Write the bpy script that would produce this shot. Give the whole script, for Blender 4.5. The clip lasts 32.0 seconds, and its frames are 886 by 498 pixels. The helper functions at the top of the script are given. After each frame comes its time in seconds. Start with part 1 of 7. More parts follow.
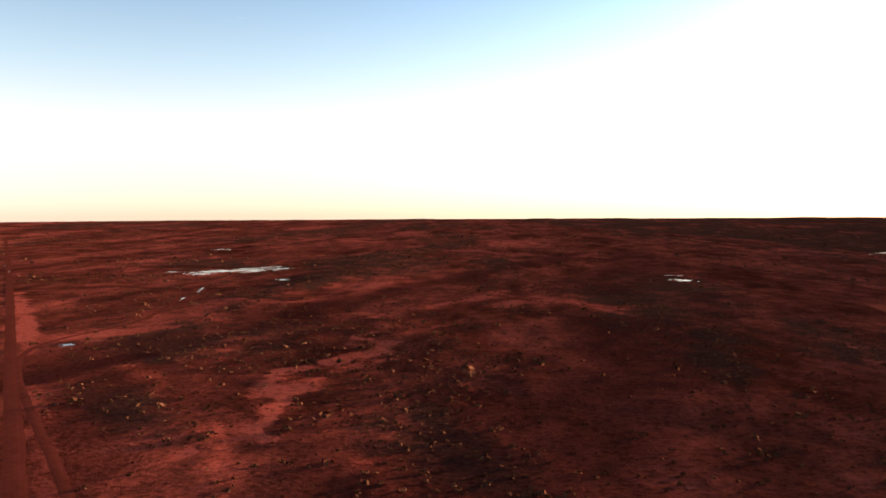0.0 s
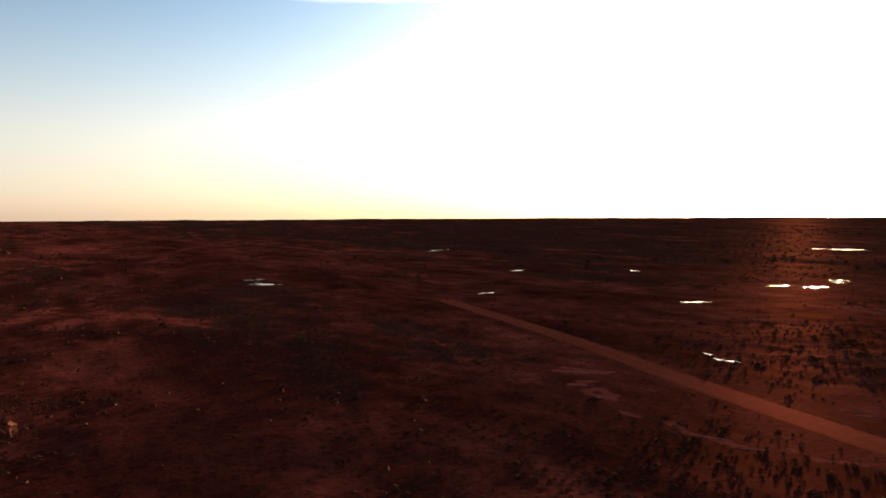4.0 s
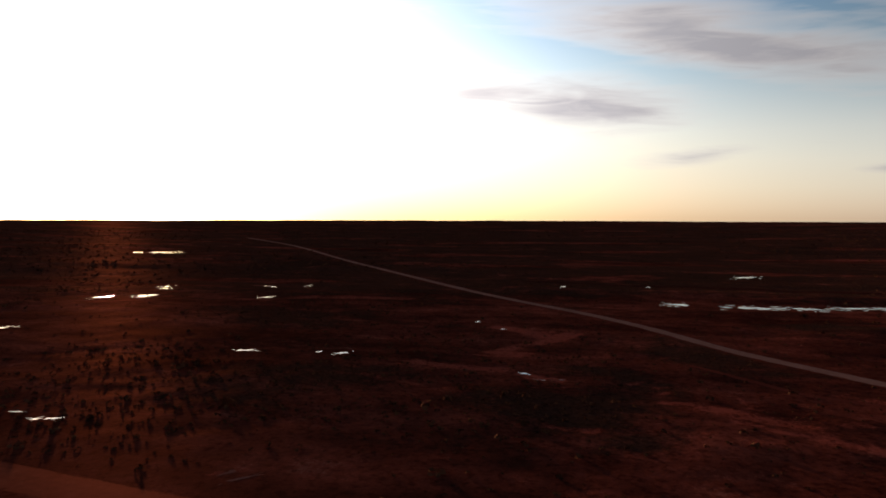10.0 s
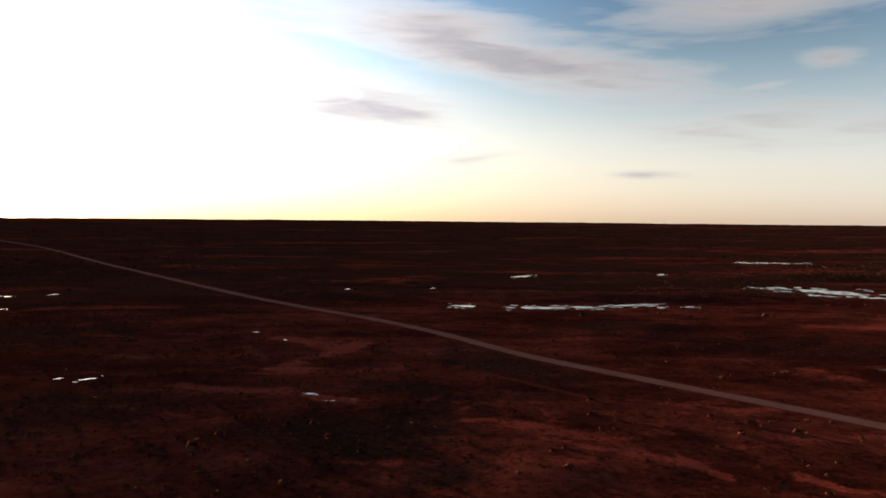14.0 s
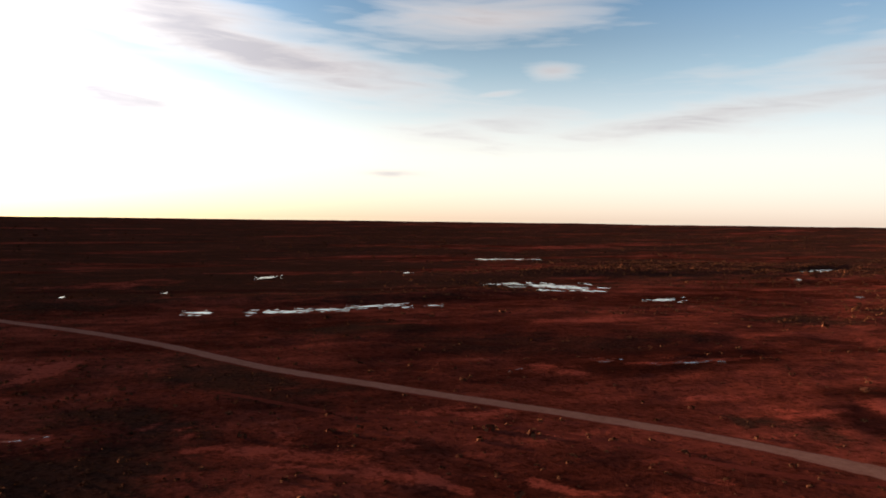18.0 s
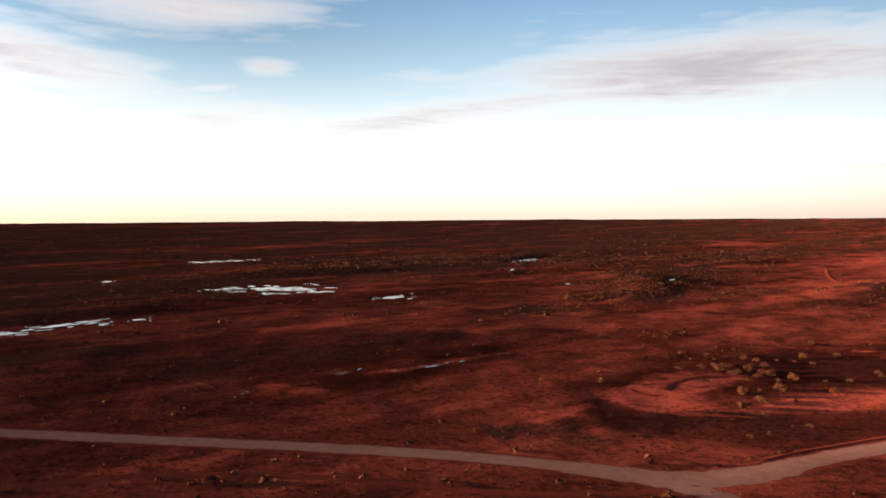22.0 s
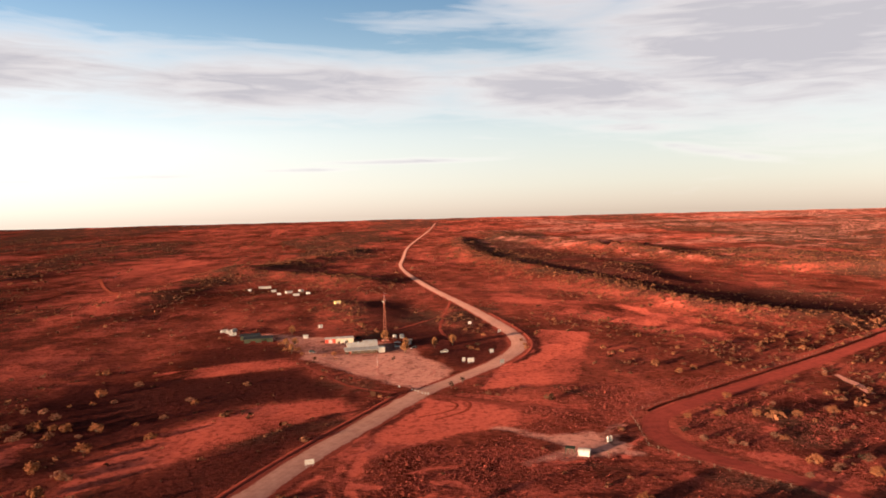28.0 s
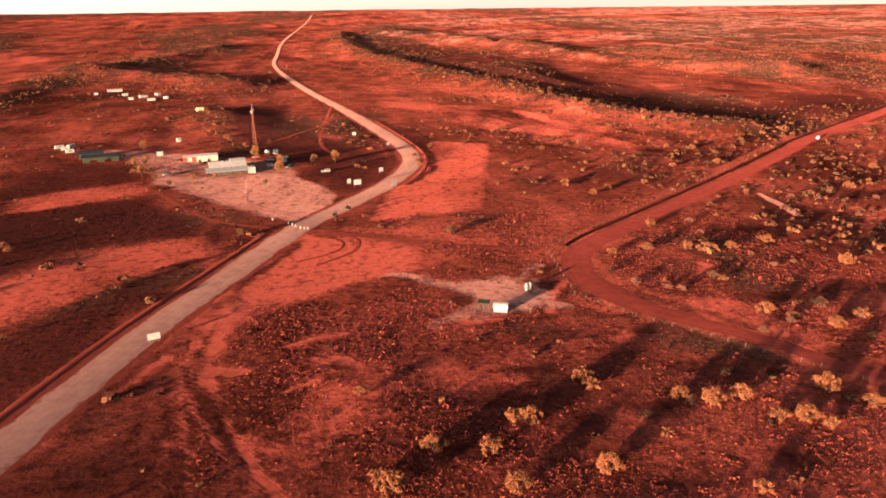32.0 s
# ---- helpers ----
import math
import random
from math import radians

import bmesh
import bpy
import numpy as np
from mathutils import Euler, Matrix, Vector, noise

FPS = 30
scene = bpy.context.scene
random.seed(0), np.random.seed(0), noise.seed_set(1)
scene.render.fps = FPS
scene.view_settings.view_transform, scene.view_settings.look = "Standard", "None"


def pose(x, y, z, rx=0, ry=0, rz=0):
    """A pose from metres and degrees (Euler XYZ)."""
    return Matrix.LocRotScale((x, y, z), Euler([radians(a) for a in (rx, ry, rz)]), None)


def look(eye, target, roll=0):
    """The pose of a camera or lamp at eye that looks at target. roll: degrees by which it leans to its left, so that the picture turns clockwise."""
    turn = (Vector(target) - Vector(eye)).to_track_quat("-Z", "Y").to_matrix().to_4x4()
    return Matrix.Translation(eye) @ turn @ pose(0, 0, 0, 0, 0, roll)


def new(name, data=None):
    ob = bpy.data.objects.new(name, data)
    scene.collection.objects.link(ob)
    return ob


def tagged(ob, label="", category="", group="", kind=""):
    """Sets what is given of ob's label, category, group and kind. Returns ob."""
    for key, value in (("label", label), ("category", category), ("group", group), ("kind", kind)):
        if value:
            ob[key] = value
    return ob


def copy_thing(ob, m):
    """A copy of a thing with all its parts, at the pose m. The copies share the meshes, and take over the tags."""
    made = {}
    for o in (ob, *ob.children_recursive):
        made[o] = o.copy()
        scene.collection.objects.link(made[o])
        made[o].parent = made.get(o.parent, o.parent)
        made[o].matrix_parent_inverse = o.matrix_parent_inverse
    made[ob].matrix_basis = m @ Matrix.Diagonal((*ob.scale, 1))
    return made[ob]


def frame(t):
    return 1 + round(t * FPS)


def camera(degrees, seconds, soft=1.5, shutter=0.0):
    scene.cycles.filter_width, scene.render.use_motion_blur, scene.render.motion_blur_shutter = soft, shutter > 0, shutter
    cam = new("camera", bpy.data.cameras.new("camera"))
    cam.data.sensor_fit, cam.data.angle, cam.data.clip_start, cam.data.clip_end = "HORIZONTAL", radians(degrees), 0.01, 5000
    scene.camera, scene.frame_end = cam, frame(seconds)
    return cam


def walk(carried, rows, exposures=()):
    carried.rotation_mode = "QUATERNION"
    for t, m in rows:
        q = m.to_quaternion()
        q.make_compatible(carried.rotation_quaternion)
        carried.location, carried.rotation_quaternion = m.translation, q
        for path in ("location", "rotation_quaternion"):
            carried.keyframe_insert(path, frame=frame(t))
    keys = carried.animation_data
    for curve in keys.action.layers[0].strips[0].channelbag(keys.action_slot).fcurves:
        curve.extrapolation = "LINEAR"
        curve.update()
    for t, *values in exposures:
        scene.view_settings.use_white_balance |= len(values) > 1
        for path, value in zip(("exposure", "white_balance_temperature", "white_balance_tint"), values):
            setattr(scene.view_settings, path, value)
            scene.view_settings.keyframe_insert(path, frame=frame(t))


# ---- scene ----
# Red desert plain with a gravel road, a graded airstrip, rain pools and a small
# roadhouse, seen from a drone at sunset.  x east, y north, metres.
HEADING_SUN = 57.0     # bearing of the sun, clockwise from +y
SUN_UP = 4.2           # degrees above the horizon

cam = camera(60.72, 32.0, soft=1.8)

PATH = [  # seconds, x, y, z, heading, tilt, roll
    (0, -0.0, 0.0, 90.0, 0.00, -2.56, -0.31),
    (0.1, -0.3, 1.7, 89.8, 0.33, -2.56, -0.31),
    (0.2, -0.7, 3.3, 89.6, 0.66, -2.56, -0.31),
    (0.3, -1.0, 5.0, 89.4, 0.99, -2.56, -0.31),
    (0.4, -1.4, 6.6, 89.2, 1.32, -2.56, -0.31),
    (0.5, -1.7, 8.3, 89.0, 1.65, -2.56, -0.31),
    (0.6, -2.1, 9.9, 88.7, 1.98, -2.56, -0.31),
    (0.7, -2.4, 11.6, 88.5, 2.83, -2.55, -0.32),
    (0.8, -2.8, 13.2, 88.3, 4.21, -2.53, -0.32),
    (0.9, -3.1, 14.9, 88.1, 5.58, -2.51, -0.33),
    (1, -3.5, 16.5, 87.9, 6.43, -2.50, -0.33),
    (1.1, -3.4, 17.2, 88.0, 6.74, -2.51, -0.33),
    (1.5, -3.0, 19.8, 88.4, 8.01, -2.52, -0.34),
    (2, -2.4, 23.0, 88.8, 9.60, -2.53, -0.35),
    (2.1, -2.4, 26.6, 88.9, 9.92, -2.53, -0.36),
    (2.2, -2.3, 30.1, 89.0, 10.24, -2.54, -0.36),
    (2.3, -2.3, 33.7, 89.1, 10.56, -2.54, -0.36),
    (2.4, -2.2, 37.3, 89.2, 13.33, -2.54, -0.34),
    (2.5, -2.2, 40.8, 89.3, 18.57, -2.55, -0.31),
    (2.6, -2.1, 44.4, 89.4, 23.81, -2.56, -0.28),
    (2.7, -2.1, 48.0, 89.5, 26.63, -2.57, -0.26),
    (2.8, -2.0, 51.5, 89.5, 27.04, -2.57, -0.27),
    (2.9, -2.0, 55.1, 89.6, 27.44, -2.57, -0.27),
    (3, -1.9, 58.7, 89.7, 27.85, -2.57, -0.27),
    (3.5, 1.1, 62.9, 89.4, 29.87, -2.57, -0.29),
    (4, 4.1, 67.1, 89.1, 31.89, -2.58, -0.30),
    (4.2, 7.6, 70.8, 89.0, 32.70, -2.58, -0.31),
    (4.4, 11.0, 74.4, 89.0, 35.11, -2.58, -0.34),
    (4.5, 12.8, 76.3, 88.9, 37.11, -2.58, -0.36),
    (4.7, 16.2, 79.9, 88.9, 39.44, -2.57, -0.39),
    (4.8, 18.0, 81.8, 88.8, 39.76, -2.57, -0.41),
    (5, 21.4, 85.4, 88.8, 40.40, -2.57, -0.43),
    (5.5, 30.1, 94.6, 88.6, 42.00, -2.56, -0.49),
    (6, 38.7, 103.8, 88.4, 43.60, -2.56, -0.54),
    (6.1, 40.4, 105.6, 88.4, 43.92, -2.55, -0.55),
    (6.2, 42.2, 107.4, 88.4, 44.24, -2.55, -0.57),
    (6.3, 43.9, 109.3, 88.3, 44.56, -2.55, -0.58),
    (6.4, 45.6, 111.1, 88.3, 44.88, -2.55, -0.59),
    (6.5, 47.3, 112.9, 88.3, 45.20, -2.55, -0.60),
    (6.6, 49.1, 114.8, 88.2, 48.29, -2.55, -0.63),
    (6.7, 50.8, 116.6, 88.2, 54.16, -2.55, -0.69),
    (6.8, 52.5, 118.4, 88.2, 60.03, -2.54, -0.74),
    (6.9, 54.3, 120.3, 88.1, 63.13, -2.54, -0.77),
    (7, 56.0, 122.1, 88.1, 63.45, -2.54, -0.77),
    (7.5, 60.8, 125.2, 87.6, 65.06, -2.52, -0.79),
    (8, 65.6, 128.3, 87.1, 66.67, -2.50, -0.81),
    (8.5, 67.9, 130.3, 87.1, 68.16, -2.49, -0.78),
    (9, 70.1, 132.2, 87.1, 69.64, -2.47, -0.75),
    (9.1, 73.1, 133.1, 87.1, 69.94, -2.47, -0.74),
    (9.2, 76.0, 134.1, 87.1, 70.24, -2.47, -0.73),
    (9.3, 79.0, 135.0, 87.1, 70.54, -2.46, -0.73),
    (9.4, 82.0, 135.9, 87.1, 70.83, -2.46, -0.72),
    (9.5, 84.9, 136.9, 87.1, 71.13, -2.46, -0.72),
    (9.6, 87.9, 137.8, 87.1, 72.79, -2.45, -0.57),
    (9.7, 90.9, 138.7, 87.1, 75.80, -2.43, -0.27),
    (9.8, 93.8, 139.6, 87.1, 78.81, -2.40, 0.03),
    (9.9, 96.8, 140.6, 87.1, 80.43, -2.39, 0.18),
    (10, 99.8, 141.5, 87.1, 80.65, -2.40, 0.18),
    (10.5, 101.2, 142.4, 87.5, 81.76, -2.41, 0.18),
    (11, 102.5, 143.2, 87.9, 82.87, -2.42, 0.18),
    (11.5, 106.5, 143.4, 87.6, 83.87, -2.41, 0.18),
    (12, 110.4, 143.5, 87.2, 84.88, -2.40, 0.19),
    (12.1, 113.4, 144.3, 87.2, 85.08, -2.40, 0.19),
    (12.2, 116.3, 145.0, 87.1, 85.28, -2.39, 0.19),
    (12.3, 119.2, 145.7, 87.0, 85.48, -2.39, 0.19),
    (12.4, 122.2, 146.4, 87.0, 85.68, -2.39, 0.19),
    (12.5, 125.1, 147.1, 86.9, 88.61, -2.37, 0.31),
    (12.6, 128.0, 147.8, 86.9, 91.53, -2.35, 0.42),
    (12.7, 130.9, 148.6, 86.8, 94.46, -2.33, 0.54),
    (12.8, 133.9, 149.3, 86.7, 94.67, -2.33, 0.54),
    (12.9, 136.8, 150.0, 86.7, 94.89, -2.33, 0.55),
    (13, 139.7, 150.7, 86.6, 95.11, -2.34, 0.55),
    (13.5, 143.0, 149.2, 86.9, 96.19, -2.34, 0.55),
    (14, 146.4, 147.6, 87.2, 97.28, -2.35, 0.56),
    (14.5, 149.6, 145.6, 87.6, 98.36, -2.36, 0.57),
    (14.7, 150.9, 144.9, 87.8, 99.01, -2.36, 0.59),
    (15, 152.8, 143.7, 88.0, 100.89, -2.36, 0.64),
    (15.2, 154.1, 142.9, 88.1, 102.56, -2.36, 0.69),
    (15.5, 156.1, 141.7, 88.4, 105.39, -2.36, 0.78),
    (15.7, 157.4, 140.9, 88.5, 107.30, -2.37, 0.84),
    (16, 159.3, 139.7, 88.7, 109.89, -2.37, 0.91),
    (16.2, 160.6, 138.9, 88.9, 111.25, -2.37, 0.96),
    (16.5, 162.6, 137.8, 89.1, 112.42, -2.37, 0.99),
    (17, 165.8, 135.8, 89.5, 113.61, -2.36, 0.92),
    (17.5, 168.1, 134.6, 89.5, 114.80, -2.35, 0.85),
    (18, 170.4, 133.4, 89.5, 115.98, -2.34, 0.78),
    (18.5, 173.1, 132.5, 89.4, 117.26, -2.34, 0.65),
    (19, 175.8, 131.7, 89.4, 118.54, -2.34, 0.51),
    (19.1, 178.7, 130.4, 89.6, 118.79, -2.33, 0.49),
    (19.2, 181.6, 129.2, 89.8, 119.05, -2.33, 0.46),
    (19.3, 184.6, 127.9, 90.0, 119.30, -2.33, 0.43),
    (19.4, 187.5, 126.7, 90.2, 121.27, -2.35, 0.28),
    (19.5, 190.4, 125.4, 90.4, 124.96, -2.40, 0.00),
    (19.6, 193.3, 124.1, 90.6, 128.65, -2.44, -0.27),
    (19.7, 196.2, 122.9, 90.7, 130.62, -2.46, -0.42),
    (19.8, 199.1, 121.6, 90.9, 130.89, -2.46, -0.45),
    (19.9, 202.0, 120.4, 91.1, 131.16, -2.46, -0.47),
    (20, 205.0, 119.1, 91.3, 131.43, -2.46, -0.49),
    (20.5, 208.9, 114.7, 90.7, 132.78, -2.45, -0.61),
    (21, 212.8, 110.3, 90.0, 134.13, -2.44, -0.73),
    (21.5, 215.5, 107.6, 89.5, 135.51, -2.44, -0.55),
    (21.8, 217.2, 105.9, 89.2, 136.35, -2.44, -0.43),
    (21.9, 217.7, 105.3, 89.1, 136.62, -2.44, -0.40),
    (22, 218.3, 104.8, 89.0, 136.90, -2.44, -0.36),
    (22.1, 220.3, 102.7, 88.9, 140.66, -2.50, -0.27),
    (22.2, 222.3, 100.6, 88.9, 144.43, -2.56, -0.18),
    (22.3, 224.3, 98.5, 88.8, 148.19, -2.62, -0.09),
    (22.4, 226.4, 96.4, 88.8, 148.54, -2.62, -0.16),
    (22.5, 228.4, 94.3, 88.7, 148.89, -2.62, -0.24),
    (22.6, 230.4, 92.3, 88.7, 149.24, -2.61, -0.32),
    (22.7, 232.4, 90.2, 88.6, 149.59, -2.61, -0.39),
    (22.8, 234.4, 88.1, 88.6, 149.94, -2.61, -0.47),
    (22.9, 236.5, 86.0, 88.5, 150.29, -2.60, -0.54),
    (23, 238.5, 83.9, 88.5, 150.64, -2.60, -0.62),
    (23.5, 240.3, 81.4, 88.0, 152.39, -2.59, -0.99),
    (23.9, 241.7, 79.4, 87.6, 153.79, -2.58, -1.30),
    (24, 242.1, 78.9, 87.5, 154.14, -2.57, -1.37),
    (24.1, 243.3, 76.4, 87.6, 156.36, -2.58, -1.44),
    (24.2, 244.6, 73.9, 87.7, 160.45, -2.61, -1.49),
    (24.3, 245.9, 71.4, 87.8, 164.54, -2.63, -1.54),
    (24.4, 247.2, 68.9, 87.8, 166.75, -2.65, -1.57),
    (24.5, 248.4, 66.4, 87.9, 167.08, -2.65, -1.57),
    (24.6, 249.7, 63.9, 88.0, 167.41, -2.65, -1.57),
    (24.7, 251.0, 61.4, 88.0, 167.73, -2.65, -1.56),
    (24.8, 252.2, 58.9, 88.1, 168.06, -2.65, -1.56),
    (24.9, 253.5, 56.4, 88.2, 168.39, -2.65, -1.56),
    (25, 254.8, 53.9, 88.3, 168.72, -2.65, -1.56),
    (25.5, 256.2, 50.3, 88.0, 170.35, -2.66, -1.56),
    (26, 257.6, 46.8, 87.8, 171.99, -2.66, -1.56),
    (26.5, 258.1, 38.7, 87.7, 173.63, -2.67, -1.55),
    (27, 258.7, 30.7, 87.6, 176.97, -2.64, -1.53),
    (27.5, 259.3, 22.7, 87.5, 182.94, -2.60, -1.50),
    (28, 259.8, 14.7, 87.4, 188.90, -2.56, -1.46),
    (28.5, 260.4, 6.7, 87.3, 192.25, -2.53, -1.44),
    (29, 260.9, -1.3, 87.2, 192.45, -2.53, -1.44),
    (29.5, 260.3, -4.7, 87.0, 194.10, -2.56, -1.45),
    (29.9, 259.7, -7.5, 86.8, 195.42, -2.58, -1.46),
    (30, 259.6, -8.2, 86.7, 195.75, -2.58, -1.46),
    (30.1, 258.7, -11.7, 86.7, 196.17, -3.81, -1.45),
    (30.2, 257.9, -15.2, 86.7, 196.67, -6.27, -1.43),
    (30.3, 257.0, -18.8, 86.6, 197.17, -8.72, -1.40),
    (30.4, 256.2, -22.3, 86.6, 197.42, -10.19, -1.37),
    (30.5, 255.3, -25.8, 86.6, 197.43, -10.67, -1.33),
    (30.6, 254.4, -29.3, 86.5, 197.44, -11.15, -1.29),
    (30.7, 253.6, -32.8, 86.5, 197.45, -11.63, -1.24),
    (30.8, 252.7, -36.4, 86.5, 197.46, -12.11, -1.20),
    (30.9, 251.9, -39.9, 86.4, 197.46, -12.59, -1.16),
    (31, 251.0, -43.4, 86.4, 197.47, -13.07, -1.12),
    (31.5, 250.1, -46.1, 86.5, 197.51, -15.46, -0.90),
    (32, 249.1, -48.8, 86.6, 197.55, -17.86, -0.69),
]


def aim(x, y, z, heading, tilt, roll):
    a, b = radians(heading), radians(tilt)
    way = (math.sin(a) * math.cos(b), math.cos(a) * math.cos(b), math.sin(b))
    return look((x, y, z), (x + 100 * way[0], y + 100 * way[1], z + 100 * way[2]), roll)


EXPOSURE = [(0, 2.3), (2, 2.2), (4, 1.5), (7, 0.75), (9, 0.55), (12, 0.65), (14, 0.92), (17, 1.2), (19, 1.45), (21, 1.6), (23, 1.65), (26, 1.65), (29, 1.68), (30, 1.6), (31, 2.0), (32, 2.28)]
walk(cam, [(t, aim(*row)) for t, *row in PATH], EXPOSURE)


# ---- world and sun ----
def sun_way(heading, up):
    a, b = radians(heading), radians(up)
    return Vector((math.sin(a) * math.cos(b), math.cos(a) * math.cos(b), math.sin(b)))


world = bpy.data.worlds.new("sunset_sky")
scene.world = world
world.use_nodes = True
wt = world.node_tree
wt.nodes.clear()


def wmath(kind, a, b=0.0, c=0.0, clamp=False):
    node = wt.nodes.new("ShaderNodeMath")
    node.operation, node.use_clamp = kind, clamp
    for socket, value in zip(node.inputs, (a, b, c)):
        if isinstance(value, (int, float)):
            socket.default_value = value
        else:
            wt.links.new(value, socket)
    return node.outputs[0]


def wmix(fac, a, b, mode="MIX"):
    node = wt.nodes.new("ShaderNodeMix")
    node.data_type, node.blend_type = "RGBA", mode
    for socket, value in ((node.inputs[0], fac), (node.inputs[6], a), (node.inputs[7], b)):
        if isinstance(value, (int, float)):
            socket.default_value = value
        elif isinstance(value, tuple):
            socket.default_value = (*value, 1)
        else:
            wt.links.new(value, socket)
    return node.outputs[2]


def wramp(fac, stops):
    node = wt.nodes.new("ShaderNodeValToRGB")
    while len(node.color_ramp.elements) < len(stops):
        node.color_ramp.elements.new(0.5)
    for e, (p, rgb) in zip(node.color_ramp.elements, stops):
        e.position, e.color = p, (*rgb, 1)
    wt.links.new(fac, node.inputs[0])
    return node.outputs[0]


def bell(value, middle, width):
    """exp(-((value - middle) / width) ** 2)"""
    d = wmath("DIVIDE", wmath("SUBTRACT", value, middle), width)
    return wmath("EXPONENT", wmath("MULTIPLY", wmath("MULTIPLY", d, d), -1.0))


sky = wt.nodes.new("ShaderNodeTexSky")
sky.sky_type = 'NISHITA'
sky.sun_disc = False
sky.sun_elevation = radians(SUN_UP)
sky.sun_rotation = radians(HEADING_SUN)
sky.altitude = 150
sky.air_density, sky.dust_density, sky.ozone_density = 1.0, 0.6, 2.5

# bearing and height of each way into the sky, in degrees
coord = wt.nodes.new("ShaderNodeTexCoord")
axes = wt.nodes.new("ShaderNodeSeparateXYZ")
wt.links.new(coord.outputs["Generated"], axes.inputs[0])
raw = wmath("MULTIPLY", wmath("ARCTAN2", axes.outputs[0], axes.outputs[1]), 57.29578)
bearing = wmath("ADD", raw, wmath("MULTIPLY", wmath("LESS_THAN", raw, -100.0), 360.0))
height = wmath("MULTIPLY", wmath("ARCSINE", axes.outputs[2]), 57.29578)
up = wmath("MAXIMUM", height, 0.0)

# dust-laden glow low over the horizon, strongest round the sun
off_sun = wmath("SUBTRACT", bearing, HEADING_SUN)
near_sun = bell(off_sun, 6.0, 25.0)
lobe = bell(off_sun, 0.0, 72.0)
glow = wmath("MULTIPLY", wmath("MULTIPLY", near_sun, 1.25), bell(up, 0.0, 24.0))
glow = wmath("ADD", glow, wmath("MULTIPLY", wmath("MULTIPLY", lobe, 0.28), bell(up, 0.0, 30.0)))
glow = wmath("ADD", glow, wmath("MULTIPLY", wmath("ADD", wmath("EXPONENT", wmath("DIVIDE", up, -20.0)), wmath("MULTIPLY", bell(up, 5.0, 4.6), 0.08)), wmath("SUBTRACT", 0.38, wmath("MULTIPLY", bell(off_sun, 0.0, 110.0), 0.11))))
glow = wmath("MULTIPLY", glow, wmath("SUBTRACT", 1.0, wmath("ADD", wmath("MULTIPLY", bell(bearing, 110.0, 20.0), 0.0), wmath("SUBTRACT", wmath("MULTIPLY", bell(bearing, -14.0, 40.0), 0.38), wmath("MULTIPLY", bell(bearing, 150.0, 24.0), 0.14)))))
glow = wmath("MULTIPLY", glow, wmath("SUBTRACT", 1.0, wmath("MULTIPLY", bell(bearing, 208.0, 34.0), 0.30)))
# the vault darkens above what the haze lights, most of all to the east of the sun
vault = wmath("MULTIPLY", wmath("SUBTRACT", up, 16.0), 0.034, 0.0, True)
glow = wmath("MULTIPLY", glow, wmath("SUBTRACT", 1.0, wmath("MULTIPLY", vault, 0.55)))
high = wmath("MULTIPLY", wmath("SUBTRACT", up, 4.0), 0.11, 0.0, True)
glow = wmath("MULTIPLY", glow, wmath("SUBTRACT", 1.0, wmath("MULTIPLY", wmath("MULTIPLY", high, bell(bearing, 116.0, 22.0)), 0.42)))
# thick air dims the lowest two degrees
glow = wmath("MULTIPLY", glow, wmath("SUBTRACT", 1.0, wmath("MULTIPLY", wmath("EXPONENT", wmath("DIVIDE", up, -1.5)), 0.26)))
tone = wramp(wmath("DIVIDE", up, 18.0), [(0.0, (1.0, 0.82, 0.70)), (0.12, (1.0, 0.93, 0.84)), (0.34, (0.95, 0.98, 0.97)), (0.60, (0.62, 0.84, 1.0)), (1.0, (0.27, 0.57, 1.0))])
tone = wmix(wmath("MULTIPLY", bell(bearing, -20.0, 55.0), 0.6), tone, wramp(wmath("DIVIDE", up, 18.0), [(0.0, (1.0, 0.74, 0.56)), (0.3, (1.0, 0.87, 0.76)), (0.6, (0.76, 0.87, 0.96)), (1.0, (0.52, 0.71, 0.95))]))
sunward = wmix(high, bell(off_sun, 4.0, 46.0), bell(off_sun, 0.0, 26.0))
tone = wmix(wmath("MULTIPLY", sunward, 0.9, 0.0, True), tone, wramp(wmath("DIVIDE", up, 18.0), [(0.0, (1.0, 0.62, 0.22)), (0.26, (1.0, 0.84, 0.58)), (0.6, (1.0, 0.94, 0.86)), (1.0, (0.95, 0.95, 0.95))]))
halo = wmath("EXPONENT", wmath("MULTIPLY", wmath("SQRT", wmath("ADD", wmath("MULTIPLY", off_sun, off_sun), wmath("MULTIPLY", height, height))), -0.22))
halo = wmath("MULTIPLY", halo, 16.0)

